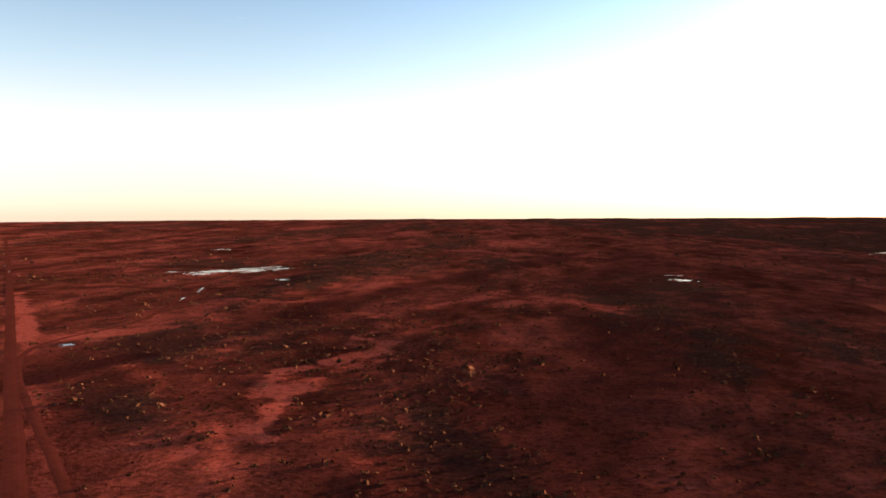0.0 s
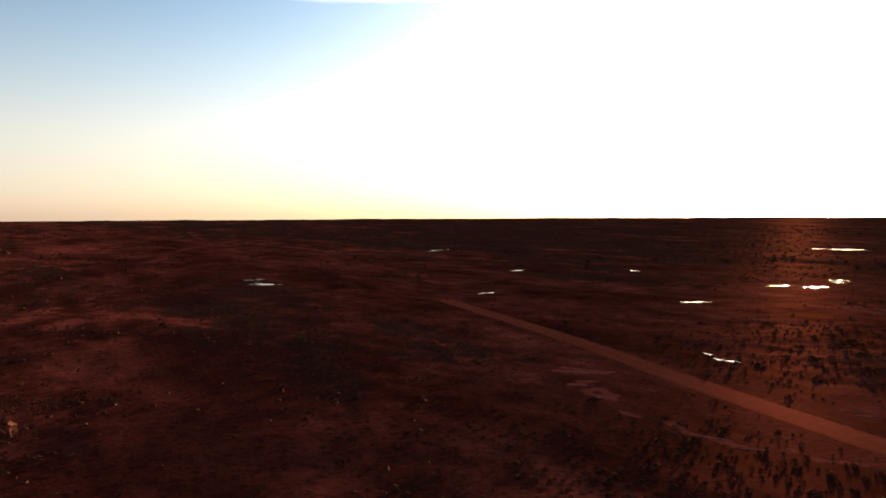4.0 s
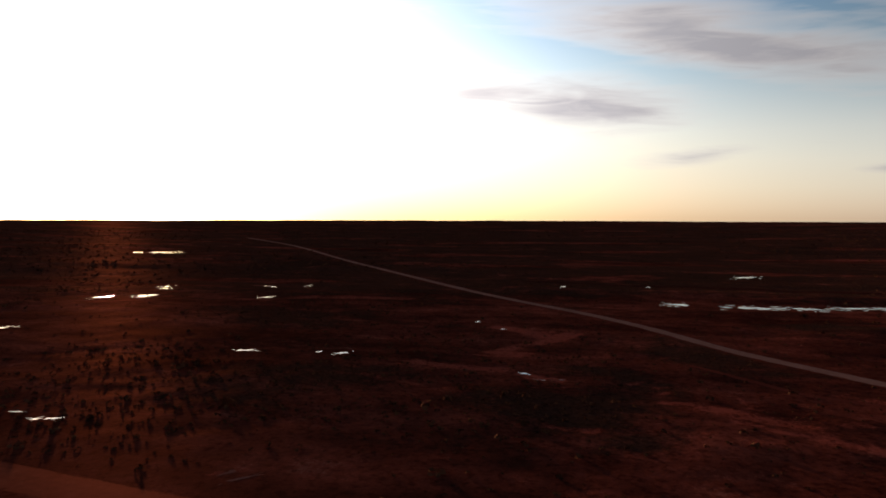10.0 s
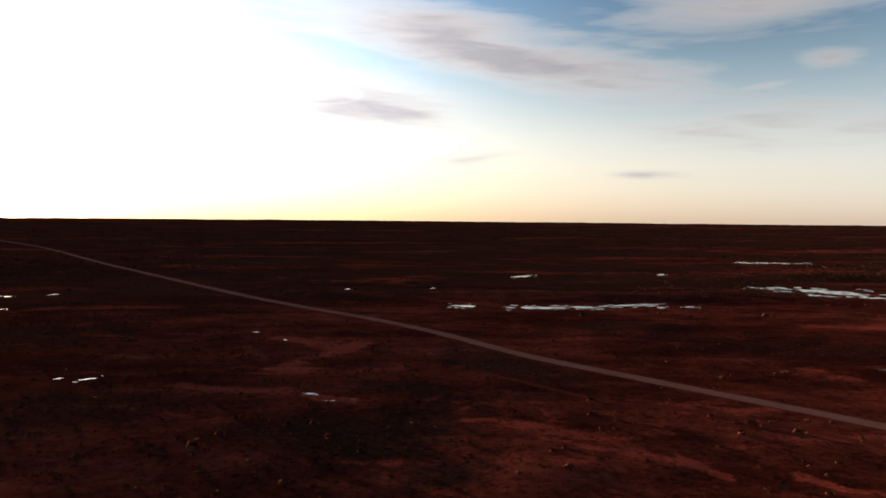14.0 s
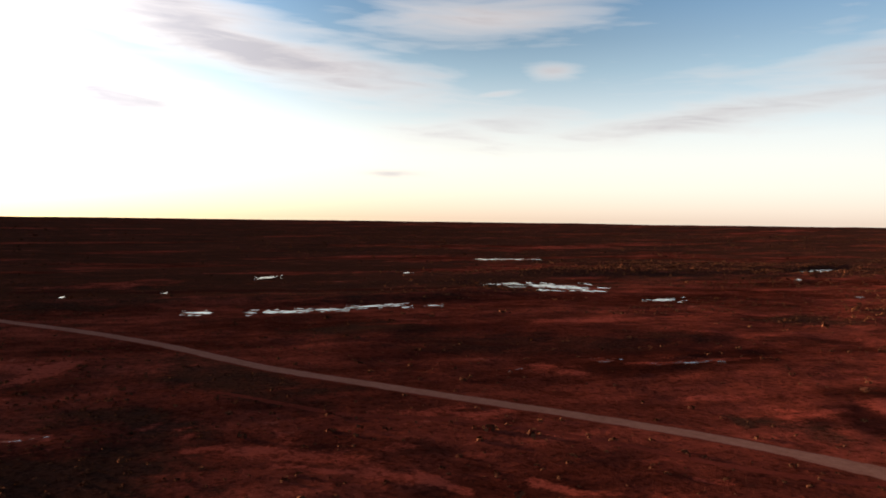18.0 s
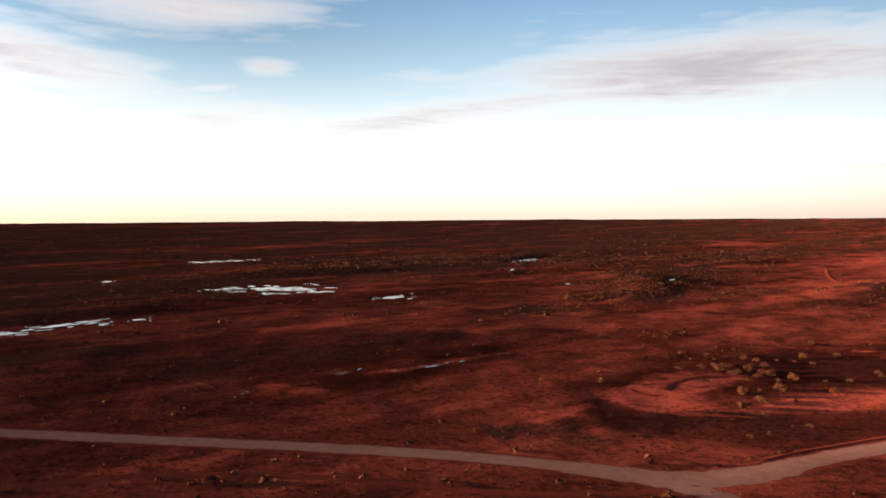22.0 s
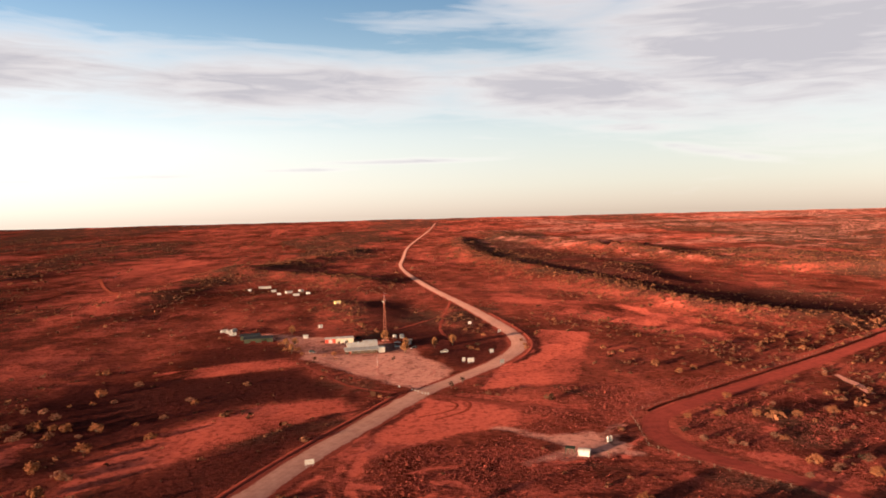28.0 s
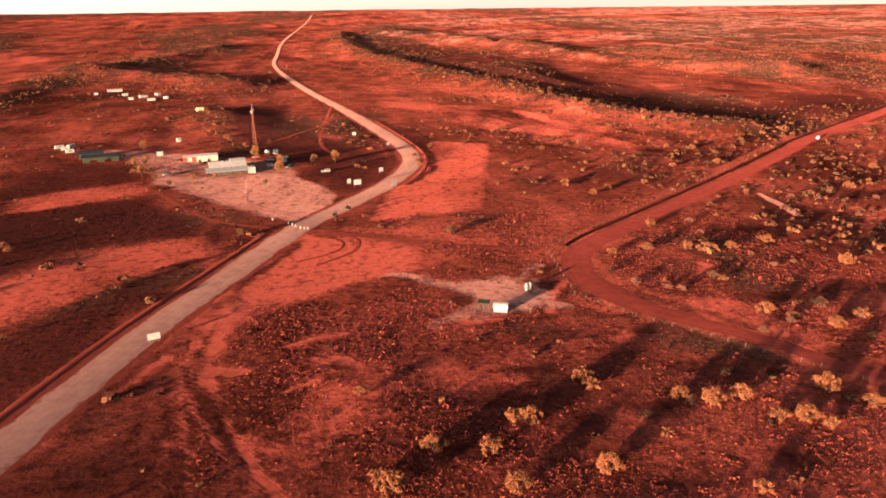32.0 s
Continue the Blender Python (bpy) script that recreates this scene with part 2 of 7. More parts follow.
# long clouds: bearing, height, half length, half depth, slant, weight
CLOUDS = [(48, 15.6, 6, 1.2, 0.0, 0.9), (84, 9.3, 8, 1.0, 0.0, 1.1), (91, 8.2, 8, 2.2, -0.05, 1.1), (96, 13.9, 10, 1.8, -0.1, 1.2),
          (102, 11.8, 14, 1.8, -0.19, 1.35), (119, 14.6, 10, 1.8, 0.05, 0.9), (124, 10.9, 1.8, 0.6, 0.0, 0.8), (119, 6.9, 9, 1.3, 0.08, 0.72), (136, 7.6, 15, 1.2, 0.13, 0.85),
          (157, 10.3, 17, 2.5, 0.03, 1.25), (178, 9.7, 18, 2.2, -0.01, 1.3), (199, 9.0, 14, 2.6, -0.08, 1.3), (214, 11.5, 16, 5.6, -0.02, 1.5), (198, 15.4, 7, 2.2, 0.0, 1.0)]
WISPS = [(159, 2.9, 6, 0.22, 0.0, 0.7), (168, 3.2, 6, 0.22, 0.02, 0.7), (179, 3.6, 5, 0.22, 0.0, 0.7), (209, 4.0, 6, 0.4, -0.2, 0.7), (112, 3.3, 3, 0.35, 0.0, 0.8),
         (99, 4.4, 4, 0.7, 0.1, 0.7), (186, 4.1, 7, 0.25, 0.0, 0.9), (204, 6.0, 6, 0.5, -0.05, 0.9), (120, 9.3, 2, 0.3, 0.1, 0.7), (190, 14.2, 8, 0.8, 0.0, 0.6), (26, 15.8, 8, 0.5, 0.0, 0.6)]
flow = wt.nodes.new("ShaderNodeCombineXYZ")
wt.links.new(wmath("MULTIPLY", bearing, 0.10), flow.inputs[0])
wt.links.new(wmath("MULTIPLY", wmath("ADD", height, wmath("MULTIPLY", bearing, 0.03)), 0.72), flow.inputs[1])
ragged = wt.nodes.new("ShaderNodeTexNoise")
ragged.inputs["Scale"].default_value, ragged.inputs["Detail"].default_value, ragged.inputs["Roughness"].default_value = 1.0, 4.5, 0.52
ragged.inputs["Distortion"].default_value = 0.6
wt.links.new(flow.outputs[0], ragged.inputs["Vector"])
cover = 0.0
for b0, h0, half, deep, slant, weight in CLOUDS + WISPS:
    level = wmath("ADD", h0, wmath("MULTIPLY", wmath("SUBTRACT", bearing, b0), slant))
    one = wmath("MULTIPLY", wmath("MULTIPLY", bell(bearing, b0, half), bell(height, level, deep)), weight)
    cover = wmath("MAXIMUM", cover, one)
cover = wmath("ADD", cover, wmath("MULTIPLY", wmath("SUBTRACT", ragged.outputs["Fac"], 0.5), 0.95))
curl = wt.nodes.new("ShaderNodeTexNoise")
curl.inputs["Scale"].default_value, curl.inputs["Detail"].default_value, curl.inputs["Roughness"].default_value, curl.inputs["Distortion"].default_value = 1.7, 5.0, 0.55, 1.2
wt.links.new(flow.outputs[0], curl.inputs["Vector"])
veil = wmath("SMOOTH_MIN", wmath("MAXIMUM", wmath("MULTIPLY", wmath("SUBTRACT", wmath("ADD", cover, wmath("MULTIPLY", wmath("SUBTRACT", curl.outputs["Fac"], 0.5), 0.5)), 0.20), 1.2), 0.0), 1.0, 0.2)
heart = wmath("MULTIPLY", wmath("SUBTRACT", wmath("ADD", cover, wmath("MULTIPLY", wmath("SUBTRACT", curl.outputs["Fac"], 0.5), 1.0)), 0.40), 1.1, 0.0, True)
cloud_tone = wmix(heart, (1.0, 0.93, 0.90), (0.55, 0.53, 0.57))
cloud_light = wmath("MULTIPLY", wmath("ADD", wmath("MULTIPLY", bell(off_sun, 0.0, 30.0), 1.2), 0.36), 0.95)

w_sky = wt.nodes.new("ShaderNodeBackground")
w_sky.inputs["Strength"].default_value = 0.02
wt.links.new(sky.outputs[0], w_sky.inputs[0])
w_glow = wt.nodes.new("ShaderNodeBackground")
wt.links.new(tone, w_glow.inputs[0])
wt.links.new(glow, w_glow.inputs[1])
w_halo = wt.nodes.new("ShaderNodeBackground")
w_halo.inputs[0].default_value = (1.0, 0.62, 0.28, 1)
wt.links.new(halo, w_halo.inputs[1])
w_cloud = wt.nodes.new("ShaderNodeBackground")
wt.links.new(cloud_tone, w_cloud.inputs[0])
wt.links.new(cloud_light, w_cloud.inputs[1])
w_add, w_add2, w_mix = (wt.nodes.new(k) for k in ("ShaderNodeAddShader", "ShaderNodeAddShader", "ShaderNodeMixShader"))
w_out = wt.nodes.new("ShaderNodeOutputWorld")
wt.links.new(w_sky.outputs[0], w_add.inputs[0])
wt.links.new(w_glow.outputs[0], w_add.inputs[1])
wt.links.new(veil, w_mix.inputs[0])
wt.links.new(w_add.outputs[0], w_mix.inputs[1])
wt.links.new(w_cloud.outputs[0], w_mix.inputs[2])
wt.links.new(w_mix.outputs[0], w_add2.inputs[0])
wt.links.new(w_halo.outputs[0], w_add2.inputs[1])
wt.links.new(w_add2.outputs[0], w_out.inputs[0])

sun = new("sun", bpy.data.lights.new("sun", "SUN"))
sun.data.energy, sun.data.angle, sun.data.color = 5.0, radians(2.0), (1.0, 0.71, 0.50)
sun.matrix_world = look(sun_way(HEADING_SUN, SUN_UP) * 300, (0, 0, 0))


# ---- the lie of the land ----
MID = (130.0, 45.0)
EDGE = 4750.0


def lattice(ix, iy, seed):
    n = (ix.astype(np.int64) * 374761393 + iy.astype(np.int64) * 668265263 + seed * 982451653) & 0x7FFFFFFF
    n = ((n ^ (n >> 13)) * 1274126177) & 0x7FFFFFFF
    return ((n ^ (n >> 16)) & 0xFFFF) / 65535.0


def smooth_noise(x, y, size, seed=0):
    x, y = np.asarray(x, float) / size, np.asarray(y, float) / size
    ix, iy = np.floor(x), np.floor(y)
    fx, fy = x - ix, y - iy
    fx, fy = fx * fx * (3 - 2 * fx), fy * fy * (3 - 2 * fy)
    a, b = lattice(ix, iy, seed), lattice(ix + 1, iy, seed)
    c, d = lattice(ix, iy + 1, seed), lattice(ix + 1, iy + 1, seed)
    return (a + (b - a) * fx) * (1 - fy) + (c + (d - c) * fx) * fy


def fractal(x, y, size, seed=0, octaves=4):
    total, gain = 0.0, 0.5
    for k in range(octaves):
        total = total + gain * smooth_noise(x, y, size / 2 ** k, seed + 17 * k)
        gain *= 0.5
    return total / (1 - 0.5 ** octaves)


# pools of rain water: middle, half its length, half its breadth
POOLS_NORTH = [
    (-565, 1945, 21, 12, -11, 38), (966, 1646, 37, 12, 30, 51), (-351, 1244, 67, 46, -15, 52), (336, 1102, 11, -1, 3, 10),
    (1722, 1083, 6, -53, 42, 25), (-226, 1065, 7, 4, -5, 24), (739, 1024, 15, 2, 14, 19), (326, 1021, 12, -14, 7, 22),
    (-301, 939, -4, 26, -7, 22), (885, 917, 2, -10, 11, 11), (-287, 832, 0, 11, -6, 17), (503, 770, 11, 0, 7, 10),
    (843, 636, 10, -7, 10, 7), (969, 634, 8, -6, 16, 10), (944, 622, 5, -5, 11, 6),
]
POOLS_NORTHEAST = [
    (869, 599, 11, -8, 17, 10), (852, 594, 4, -4, 9, 5), (621, 576, 12, -8, 8, 7), (-265, 530, 4, 3, -4, 7),
    (994, 506, -2, -11, 16, 6), (875, 464, 5, -9, 12, 5), (1011, 464, 5, -3, 12, 4), (294, 387, 8, -9, 5, 5),
    (398, 382, 1, -4, 2, 1), (390, 362, 2, -7, 4, 3), (271, 361, 4, -3, 3, 3), (563, 348, 2, -7, 5, 2),
    (261, 337, 1, -7, 3, 3), (250, 307, 2, -4, 2, 2), (567, 299, 1, -3, 3, 1),
]
POOLS_EAST = [
    (565, 283, 3, -5, 6, 2), (251, 265, 5, -10, 3, 2), (338, 255, 4, -3, 4, 2), (334, 248, 5, -5, 3, 2),
    (252, 245, 4, -5, 3, 2), (262, 237, 2, -1, 2, 2), (262, 221, 1, -2, 2, 1), (726, 214, -1, -3, 5, 1),
    (687, 190, -1, -2, 5, 0), (521, 165, 0, -3, 5, 0), (507, 151, 1, -8, 2, 0), (1066, 146, 0, -3, 11, 0),
    (1078, 41, 0, -4, 8, -1), (885, 30, -5, -14, 14, -2), (868, -40, -6, -25, 18, -5),
]
POOLS_SOUTHEAST = [
    (870, -87, -5, -16, 14, -5), (553, -105, -1, -5, 4, -2), (1263, -117, 5, -19, 22, -5), (885, -144, 6, -34, 15, -6),
    (862, -163, 0, -6, 9, -4), (556, -169, -4, -9, 7, -5), (868, -197, -3, -7, 9, -5), (531, -217, -5, -19, 4, -4),
    (1298, -351, 6, -12, 18, -8), (1061, -392, -9, -20, 11, -7), (1014, -448, -38, -36, 43, -30), (830, -467, -3, -22, 17, -15),
    (631, -554, -1, -7, 4, -6), (1596, -666, -5, -15, 26, -14), (1595, -678, 0, -12, 25, -14),
]
POOLS_SOUTH = [
    (600, -682, 3, -16, 13, -28), (1603, -722, -17, -57, 24, -15), (773, -727, -2, -5, 7, -10), (700, -874, 1, -11, 8, -17),
    (993, -891, 2, -10, 12, -16), (-95, -1032, -5, 9, -7, -19), (1143, -1148, 13, -68, 27, -37), (-75, -1154, -5, 45, -9, -30),
    (602, -1271, -7, -11, 6, -23), (-71, -1405, -1, 20, -8, -33), (-406, -1616, -5, 4, -17, -41), (-384, -1647, -1, 15, -17, -42),
]
POOLS = POOLS_NORTH + POOLS_NORTHEAST + POOLS_EAST + POOLS_SOUTHEAST + POOLS_SOUTH
# bare red sand
SAND_NORTH = [
    (-284, 2357, 126, -95, -29, 249), (253, 2190, 93, -43, 30, 254), (-27, 973, 39, 37, -2, 55), (-84, 964, 89, 91, -9, 96),
    (-448, 802, 27, -28, -111, 199), (121, 767, 50, -64, 10, 61), (-270, 584, 34, 27, -13, 29), (-50, 479, 12, 6, -2, 21),
    (-85, 392, 10, -3, -5, 23), (-87, 322, 6, 2, -7, 27), (-86, 267, 11, 18, -6, 18), (530, 204, -1, -21, 5, 1),
    (577, 177, 8, -9, 17, 1), (661, 159, -6, -16, 21, 0), (493, 102, 5, -6, 4, 0),
]
SAND_NORTHEAST = [
    (1172, 87, 27, -44, 37, -2), (437, 61, -8, -5, 6, -2), (1217, 59, 36, -40, 50, -4), (441, 56, -25, -38, 12, -4),
    (475, 54, -3, -2, 10, -2), (408, 35, -17, -18, 9, -4), (436, 12, -8, -8, 6, -3), (503, -6, 0, -12, 6, -3),
    (470, -32, -1, -10, 5, -3), (561, -121, 0, -15, 11, -7), (541, -131, -17, -12, 13, -9), (458, -157, -7, -21, 7, -7),
    (459, -159, -8, -22, 7, -8), (406, -172, -3, -12, 12, -16), (409, -177, 2, -19, 9, -12),
]
SAND_EAST = [
    (112, -214, -10, 15, -3, -4), (221, -216, -2, 0, -1, -3), (219, -224, -5, 3, 0, -2), (143, -227, -7, 12, -2, -3),
    (249, -229, -5, 4, 0, -3), (219, -242, -6, 2, 0, -2), (231, -259, -7, 0, 0, -3), (397, -264, -16, -46, 12, -25),
    (710, -279, 4, -59, 30, -23), (708, -288, -16, -36, 24, -19), (300, -299, -46, -46, 2, -12), (317, -445, -41, -32, 2, -14),
    (320, -454, -41, -21, 2, -16), (450, -496, -7, -101, 28, -76), (-5, -554, -10, 97, -17, -34),
]
SAND_SOUTHEAST = [
    (533, -571, -29, -85, 27, -59), (56, -738, -52, 87, -12, -43), (-189, -797, -38, 59, -31, -54), (488, -842, -40, -250, 40, -135),
    (-216, -1253, -94, -25, -38, -99), (585, -1529, -94, -244, 85, -388), (1051, -1971, -72, -103, 47, -120),
]
SAND_NEAR = [
    (311, -442, -30, -9, 1, -10), (280, -325, -27, -15, 1, -8), (67, -733, -44, 74, -10, -38), (5, -559, -18, 100, -16, -33), (247, -226, -5, 2, -0, -3), (221, -227, -5, 4, -1, -3), (221, -242, -3, 2, -0, -3),
]
SAND = SAND_NEAR + SAND_NORTH + SAND_NORTHEAST + SAND_EAST + SAND_SOUTHEAST
# dark scrub and damp soil; ovals west of the dunes also paint ridge shade
SCRUB_NORTH = [
    (-149, 1496, 144, 119, -28, 264), (-419, 1423, 147, -47, -58, 200), (92, 1409, 52, -106, 19, 264), (280, 937, 32, -178, 65, 194),
    (751, 881, 30, -144, 86, 92), (191, 770, 30, -231, 57, 200), (-200, 567, 103, 10, -34, 97), (288, 550, -10, -117, 40, 65),
    (172, 516, 4, -90, 42, 108), (726, 375, -13, -116, 80, 29), (-154, 356, 53, -22, -23, 55), (0, 303, 43, -39, 1, 51),
    (484, 289, 29, -69, 40, 15), (1050, 183, -72, -128, 87, 3), (455, 139, 26, -64, 37, 1),
]
SCRUB_NORTHEAST = [
    (410, 120, -9, -29, 19, -2), (508, 111, -21, -39, 23, -2), (600, 56, -64, -49, 44, -8), (726, -82, -36, -60, 55, -21),
    (646, -131, -30, -87, 46, -26), (409, -140, -17, 7, 13, -17), (386, -150, -31, 5, 14, -19), (1014, -170, -58, -135, 44, -16),
    (1050, -172, -59, -66, 50, -17), (625, -176, -55, -159, 35, -23), (133, -189, -17, 23, -6, -8), (352, -199, -37, -24, 9, -22),
    (347, -210, -40, -25, 9, -22), (180, -237, -19, 20, -4, -12), (74, -271, -24, 25, -10, -14),
]
SCRUB_EAST = [
    (628, -278, -35, -49, 25, -23), (168, -358, -36, 30, -2, -8), (324, -377, -41, -20, 10, -53), (331, -390, -55, -11, 8, -43),
    (325, -410, -52, -7, 3, -23), (645, -488, -26, -58, 28, -37), (153, -633, -39, -2, -12, -71), (192, -643, -64, 61, -12, -121),
    (-191, -670, -11, 170, -57, -79), (778, -979, -80, -38, 156, -309), (736, -991, -49, -145, 103, -219), (792, -1072, -71, -132, 90, -183),
    (-132, -1298, 13, 572, -43, -117), (-429, -1500, 8, 469, -58, -115), (305, -1501, -62, -166, 8, -232),
]
SCRUB_SOUTHEAST = [
    (-136, -1566, -1, 470, -101, -382), (268, -1769, -100, -49, 2, -340),
]
SCRUB_NEAR = [
    (285, -385, -49, 13, 2, -29), (280, -301, -22, -17, 1, -14), (87, -247, -32, 20, -11, -14), (-131, -1335, -4, 333, -54, -172), (-143, -863, -8, 140, -48, -100), (-178, -614, -33, 99, -59, -79), (272, -215, -13, -3, 1, -11), (184, -227, -17, 21, -4, -10), (681, -1912, -80, -166, 48, -212), (160, -612, -28, 55, -11, -65),
]
SCRUB = SCRUB_NEAR + SCRUB_NORTH + SCRUB_NORTHEAST + SCRUB_EAST + SCRUB_SOUTHEAST


# bare sand seen as narrow tongues: half breadth, weight, line
SAND_LINES = [
    (6.25, 0.8, [(-92, 243), (-90, 259), (-83, 304), (-89, 339), (-87, 377), (-73, 402), (-51, 464), (-38, 532), (-11, 603), (40, 701), (100, 830), (210, 1016)]),
    (12.5, 1.17, [(-87, 377), (-79, 395)]),
    (11.25, 1.17, [(-60, 455), (-43, 503)]),
    (15, 0.91, [(63, 730), (97, 830), (129, 801)]),
    (17.5, 0.78, [(-304, 558), (-259, 569), (-242, 638), (-234, 792), (-151, 763), (-94, 870), (4, 1038)]),
    (12.5, 1.3, [(-317, 558), (-388, 687), (-504, 892)]),
    (3.75, 0.78, [(-28, 271), (-14, 281)]),
    (1.92, 1.56, [(251, 313), (250, 301)]),
    (2.08, 1.6, [(254, 288), (250, 273), (252, 263), (251, 255)]),
    (2.08, 1.6, [(249, 252), (254, 244)]),
    (2.08, 1.6, [(260, 239), (264, 236)]),
    (3.52, 1.56, [(288, 397), (292, 388), (301, 379)]),
    (2.56, 1.43, [(267, 364), (276, 363)]),
    (2.24, 1.43, [(262, 346), (263, 331)]),
    (1.92, 1.56, [(261, 224), (263, 219), (269, 213)]),
    (5, 0.78, [(60, 747), (84, 778), (114, 867)]),
    (6.25, 0.78, [(139, 732), (163, 677)]),
    (10, 0.65, [(599, 692), (700, 702), (818, 602)]),
]
SAND_LINES_EAST = [
    (3.2, 1.43, [(296, 400), (302, 391), (305, 380)]),
    (2.4, 1.3, [(278, 370), (283, 367)]),
    (2.56, 1.3, [(267, 349), (273, 349), (271, 335)]),
    (2.24, 1.3, [(336, 259), (341, 251)]),
    (5, 0.91, [(562, 352), (574, 330)]),
    (6.25, 0.91, [(539, 232), (531, 206), (535, 180)]),
    (7.5, 1.17, [(695, 192), (669, 169), (661, 144)]),
    (7.5, 1.17, [(583, 192), (585, 171)]),
    (3.75, 1.04, [(521, 166), (507, 144)]),
    (3.75, 0.91, [(423, 146), (415, 130)]),
    (15, 0.78, [(867, 487), (892, 320)]),
    (6.25, 1.3, [(574, 192), (580, 171)]),
    (7.5, 1.3, [(598, 185), (628, 166), (669, 137)]),
    (4.375, 1.04, [(534, 237), (529, 218), (533, 199), (528, 176)]),
    (1.6, 1.17, [(518, 169), (506, 160), (509, 143)]),
    (1.6, 1.04, [(506, 110), (516, 98)]),
    (5, 1.3, [(461, 73), (444, 58), (429, 40), (406, 24)]),
    (5, 0.78, [(474, 93), (470, 79)]),
    (4.375, 1.17, [(389, -9), (375, -18)]),
    (6.25, 0.78, [(486, -9), (491, -38)]),
    (10, 0.65, [(1162, 127), (1208, 31)]),
    (3.75, 0.78, [(503, 253), (486, 224), (474, 193)]),
]
SAND_LINES_SOUTHEAST = [
    (3, 1, [(439, 66), (425, 49), (408, 30), (391, 17)]),
    (1.2, 0.9, [(491, 108), (500, 98), (508, 84)]),
    (1.2, 0.9, [(488, 159), (490, 142)]),
    (4, 0.9, [(472, -25), (474, -47)]),
    (3, 0.8, [(442, 26), (434, 0)]),
    (5, 0.8, [(406, -158), (405, -184)]),
    (6, 0.9, [(634, 170), (639, 143)]),
    (8, 0.5, [(535, -72), (530, -125)]),
    (2.5, 0.8, [(373, -16), (365, -28)]),
    (3, 0.8, [(363, -63), (357, -68)]),
    (1.5, 0.8, [(466, 59), (475, 51)]),
    (10, 0.45, [(752, -107), (740, -209), (676, -312)]),
    (9, 0.7, [(716, -286), (710, -351), (728, -428), (688, -475)]),
    (5, 0.6, [(533, -229), (529, -262)]),
    (5, 0.7, [(542, -177), (534, -210)]),
    (4, 0.9, [(461, -152), (452, -179)]),
    (4, 1.2, [(406, -157), (409, -188)]),
    (2, 0.8, [(477, -21), (470, -42)]),
    (5, 0.5, [(554, -94), (549, -139)]),
    (1.5, 0.7, [(497, 9), (510, -9)]),
    (25, 0.5, [(909, -455), (873, -680), (869, -1131)]),
    (5, 0.6, [(458, -136), (453, -172)]),
    (5, 1, [(414, -159), (412, -191)]),
    (6, 0.5, [(550, -213), (526, -251)]),
]
SAND_LINES_SOUTH = [
    (30, 0.42, [(520, -468), (475, -520), (432, -598), (401, -699)]),
    (45, 0.5, [(564, -828), (546, -1023), (491, -1176)]),
    (60, 0.55, [(632, -1436), (478, -1482), (344, -1205)]),
    (60, 0.5, [(355, -1784), (226, -1497), (188, -1053)]),
    (25, 0.4, [(584, -343), (539, -394), (509, -512)]),
    (14, 0.5, [(469, -270), (455, -356), (438, -413)]),
    (4, 1.3, [(414, -242), (414, -257), (403, -273), (397, -304), (378, -308)]),
    (2.5, 1.2, [(414, -242), (412, -230), (396, -217), (374, -216), (348, -230)]),
    (3, 1.1, [(389, -235), (385, -255), (382, -288)]),
    (5, 0.8, [(427, -174), (415, -186), (412, -198)]),
    (3, 0.8, [(360, -443), (324, -453), (285, -449)]),
    (7, 0.7, [(346, -275), (316, -306), (279, -325), (254, -331)]),
    (6, 0.6, [(312, -190), (286, -240), (257, -278)]),
    (6, 0.8, [(83, -826), (55, -698), (37, -622)]),
    (7, 1, [(-5, -647), (-4, -533), (-10, -455)]),
    (8, 0.8, [(203, -325), (191, -307), (181, -291)]),
    (5, 0.7, [(129, -298), (151, -308), (194, -343)]),
    (2, 1.1, [(258, -237), (247, -227)]),
    (3, 0.9, [(225, -226), (218, -216), (220, -205)]),
    (2, 0.9, [(232, -239), (219, -238)]),
    (1.5, 0.9, [(228, -192), (224, -198)]),
    (2, 0.8, [(247, -194), (240, -187)]),
    (3, 0.9, [(147, -213), (123, -228), (90, -257)]),
    (2, 0.8, [(118, -203), (111, -186)]),
    (4, 0.9, [(143, -242), (126, -218), (109, -192)]),
]
# damp soil and dense low scrub, likewise
DAMP_LINES = [
    (14, 1, [(-228, 417), (-222, 443), (-209, 483)]),
    (10, 0.55, [(-209, 483), (-175, 524), (-124, 539), (-74, 600), (-2, 698), (64, 804)]),
    (30, 0.8, [(-554, 1400), (-463, 1362), (-343, 1295)]),
    (14, 0.7, [(-514, 947), (-426, 972), (-319, 936), (-228, 968)]),
    (22, 0.5, [(86, 313), (131, 441), (210, 627), (303, 849)]),
    (16, 0.45, [(3, 243), (26, 298), (38, 374)]),
    (12, 0.6, [(655, -120), (598, -218), (515, -347)]),
    (14, 0.7, [(1116, 174), (1084, 36), (1052, -128), (1022, -295)]),
    (12, 0.6, [(916, -393), (882, -538), (759, -607)]),
    (9, 0.8, [(676, -74), (633, -142), (618, -218), (581, -286)]),
    (6, 0.5, [(402, -169), (350, -222), (302, -271)]),
    (14, 0.6, [(1065, -145), (1037, -200), (923, -329)]),
    (5, 0.9, [(412, -238), (404, -238), (400, -241)]),
    (4, 0.8, [(389, -241), (384, -251)]),
    (9, 0.7, [(363, -363), (326, -371), (282, -379)]),
    (6, 0.7, [(337, -224), (307, -251), (277, -277)]),
    (22, 0.8, [(822, -935), (741, -924), (733, -1057)]),
    (10, 0.6, [(640, -747), (658, -807), (672, -914)]),
]


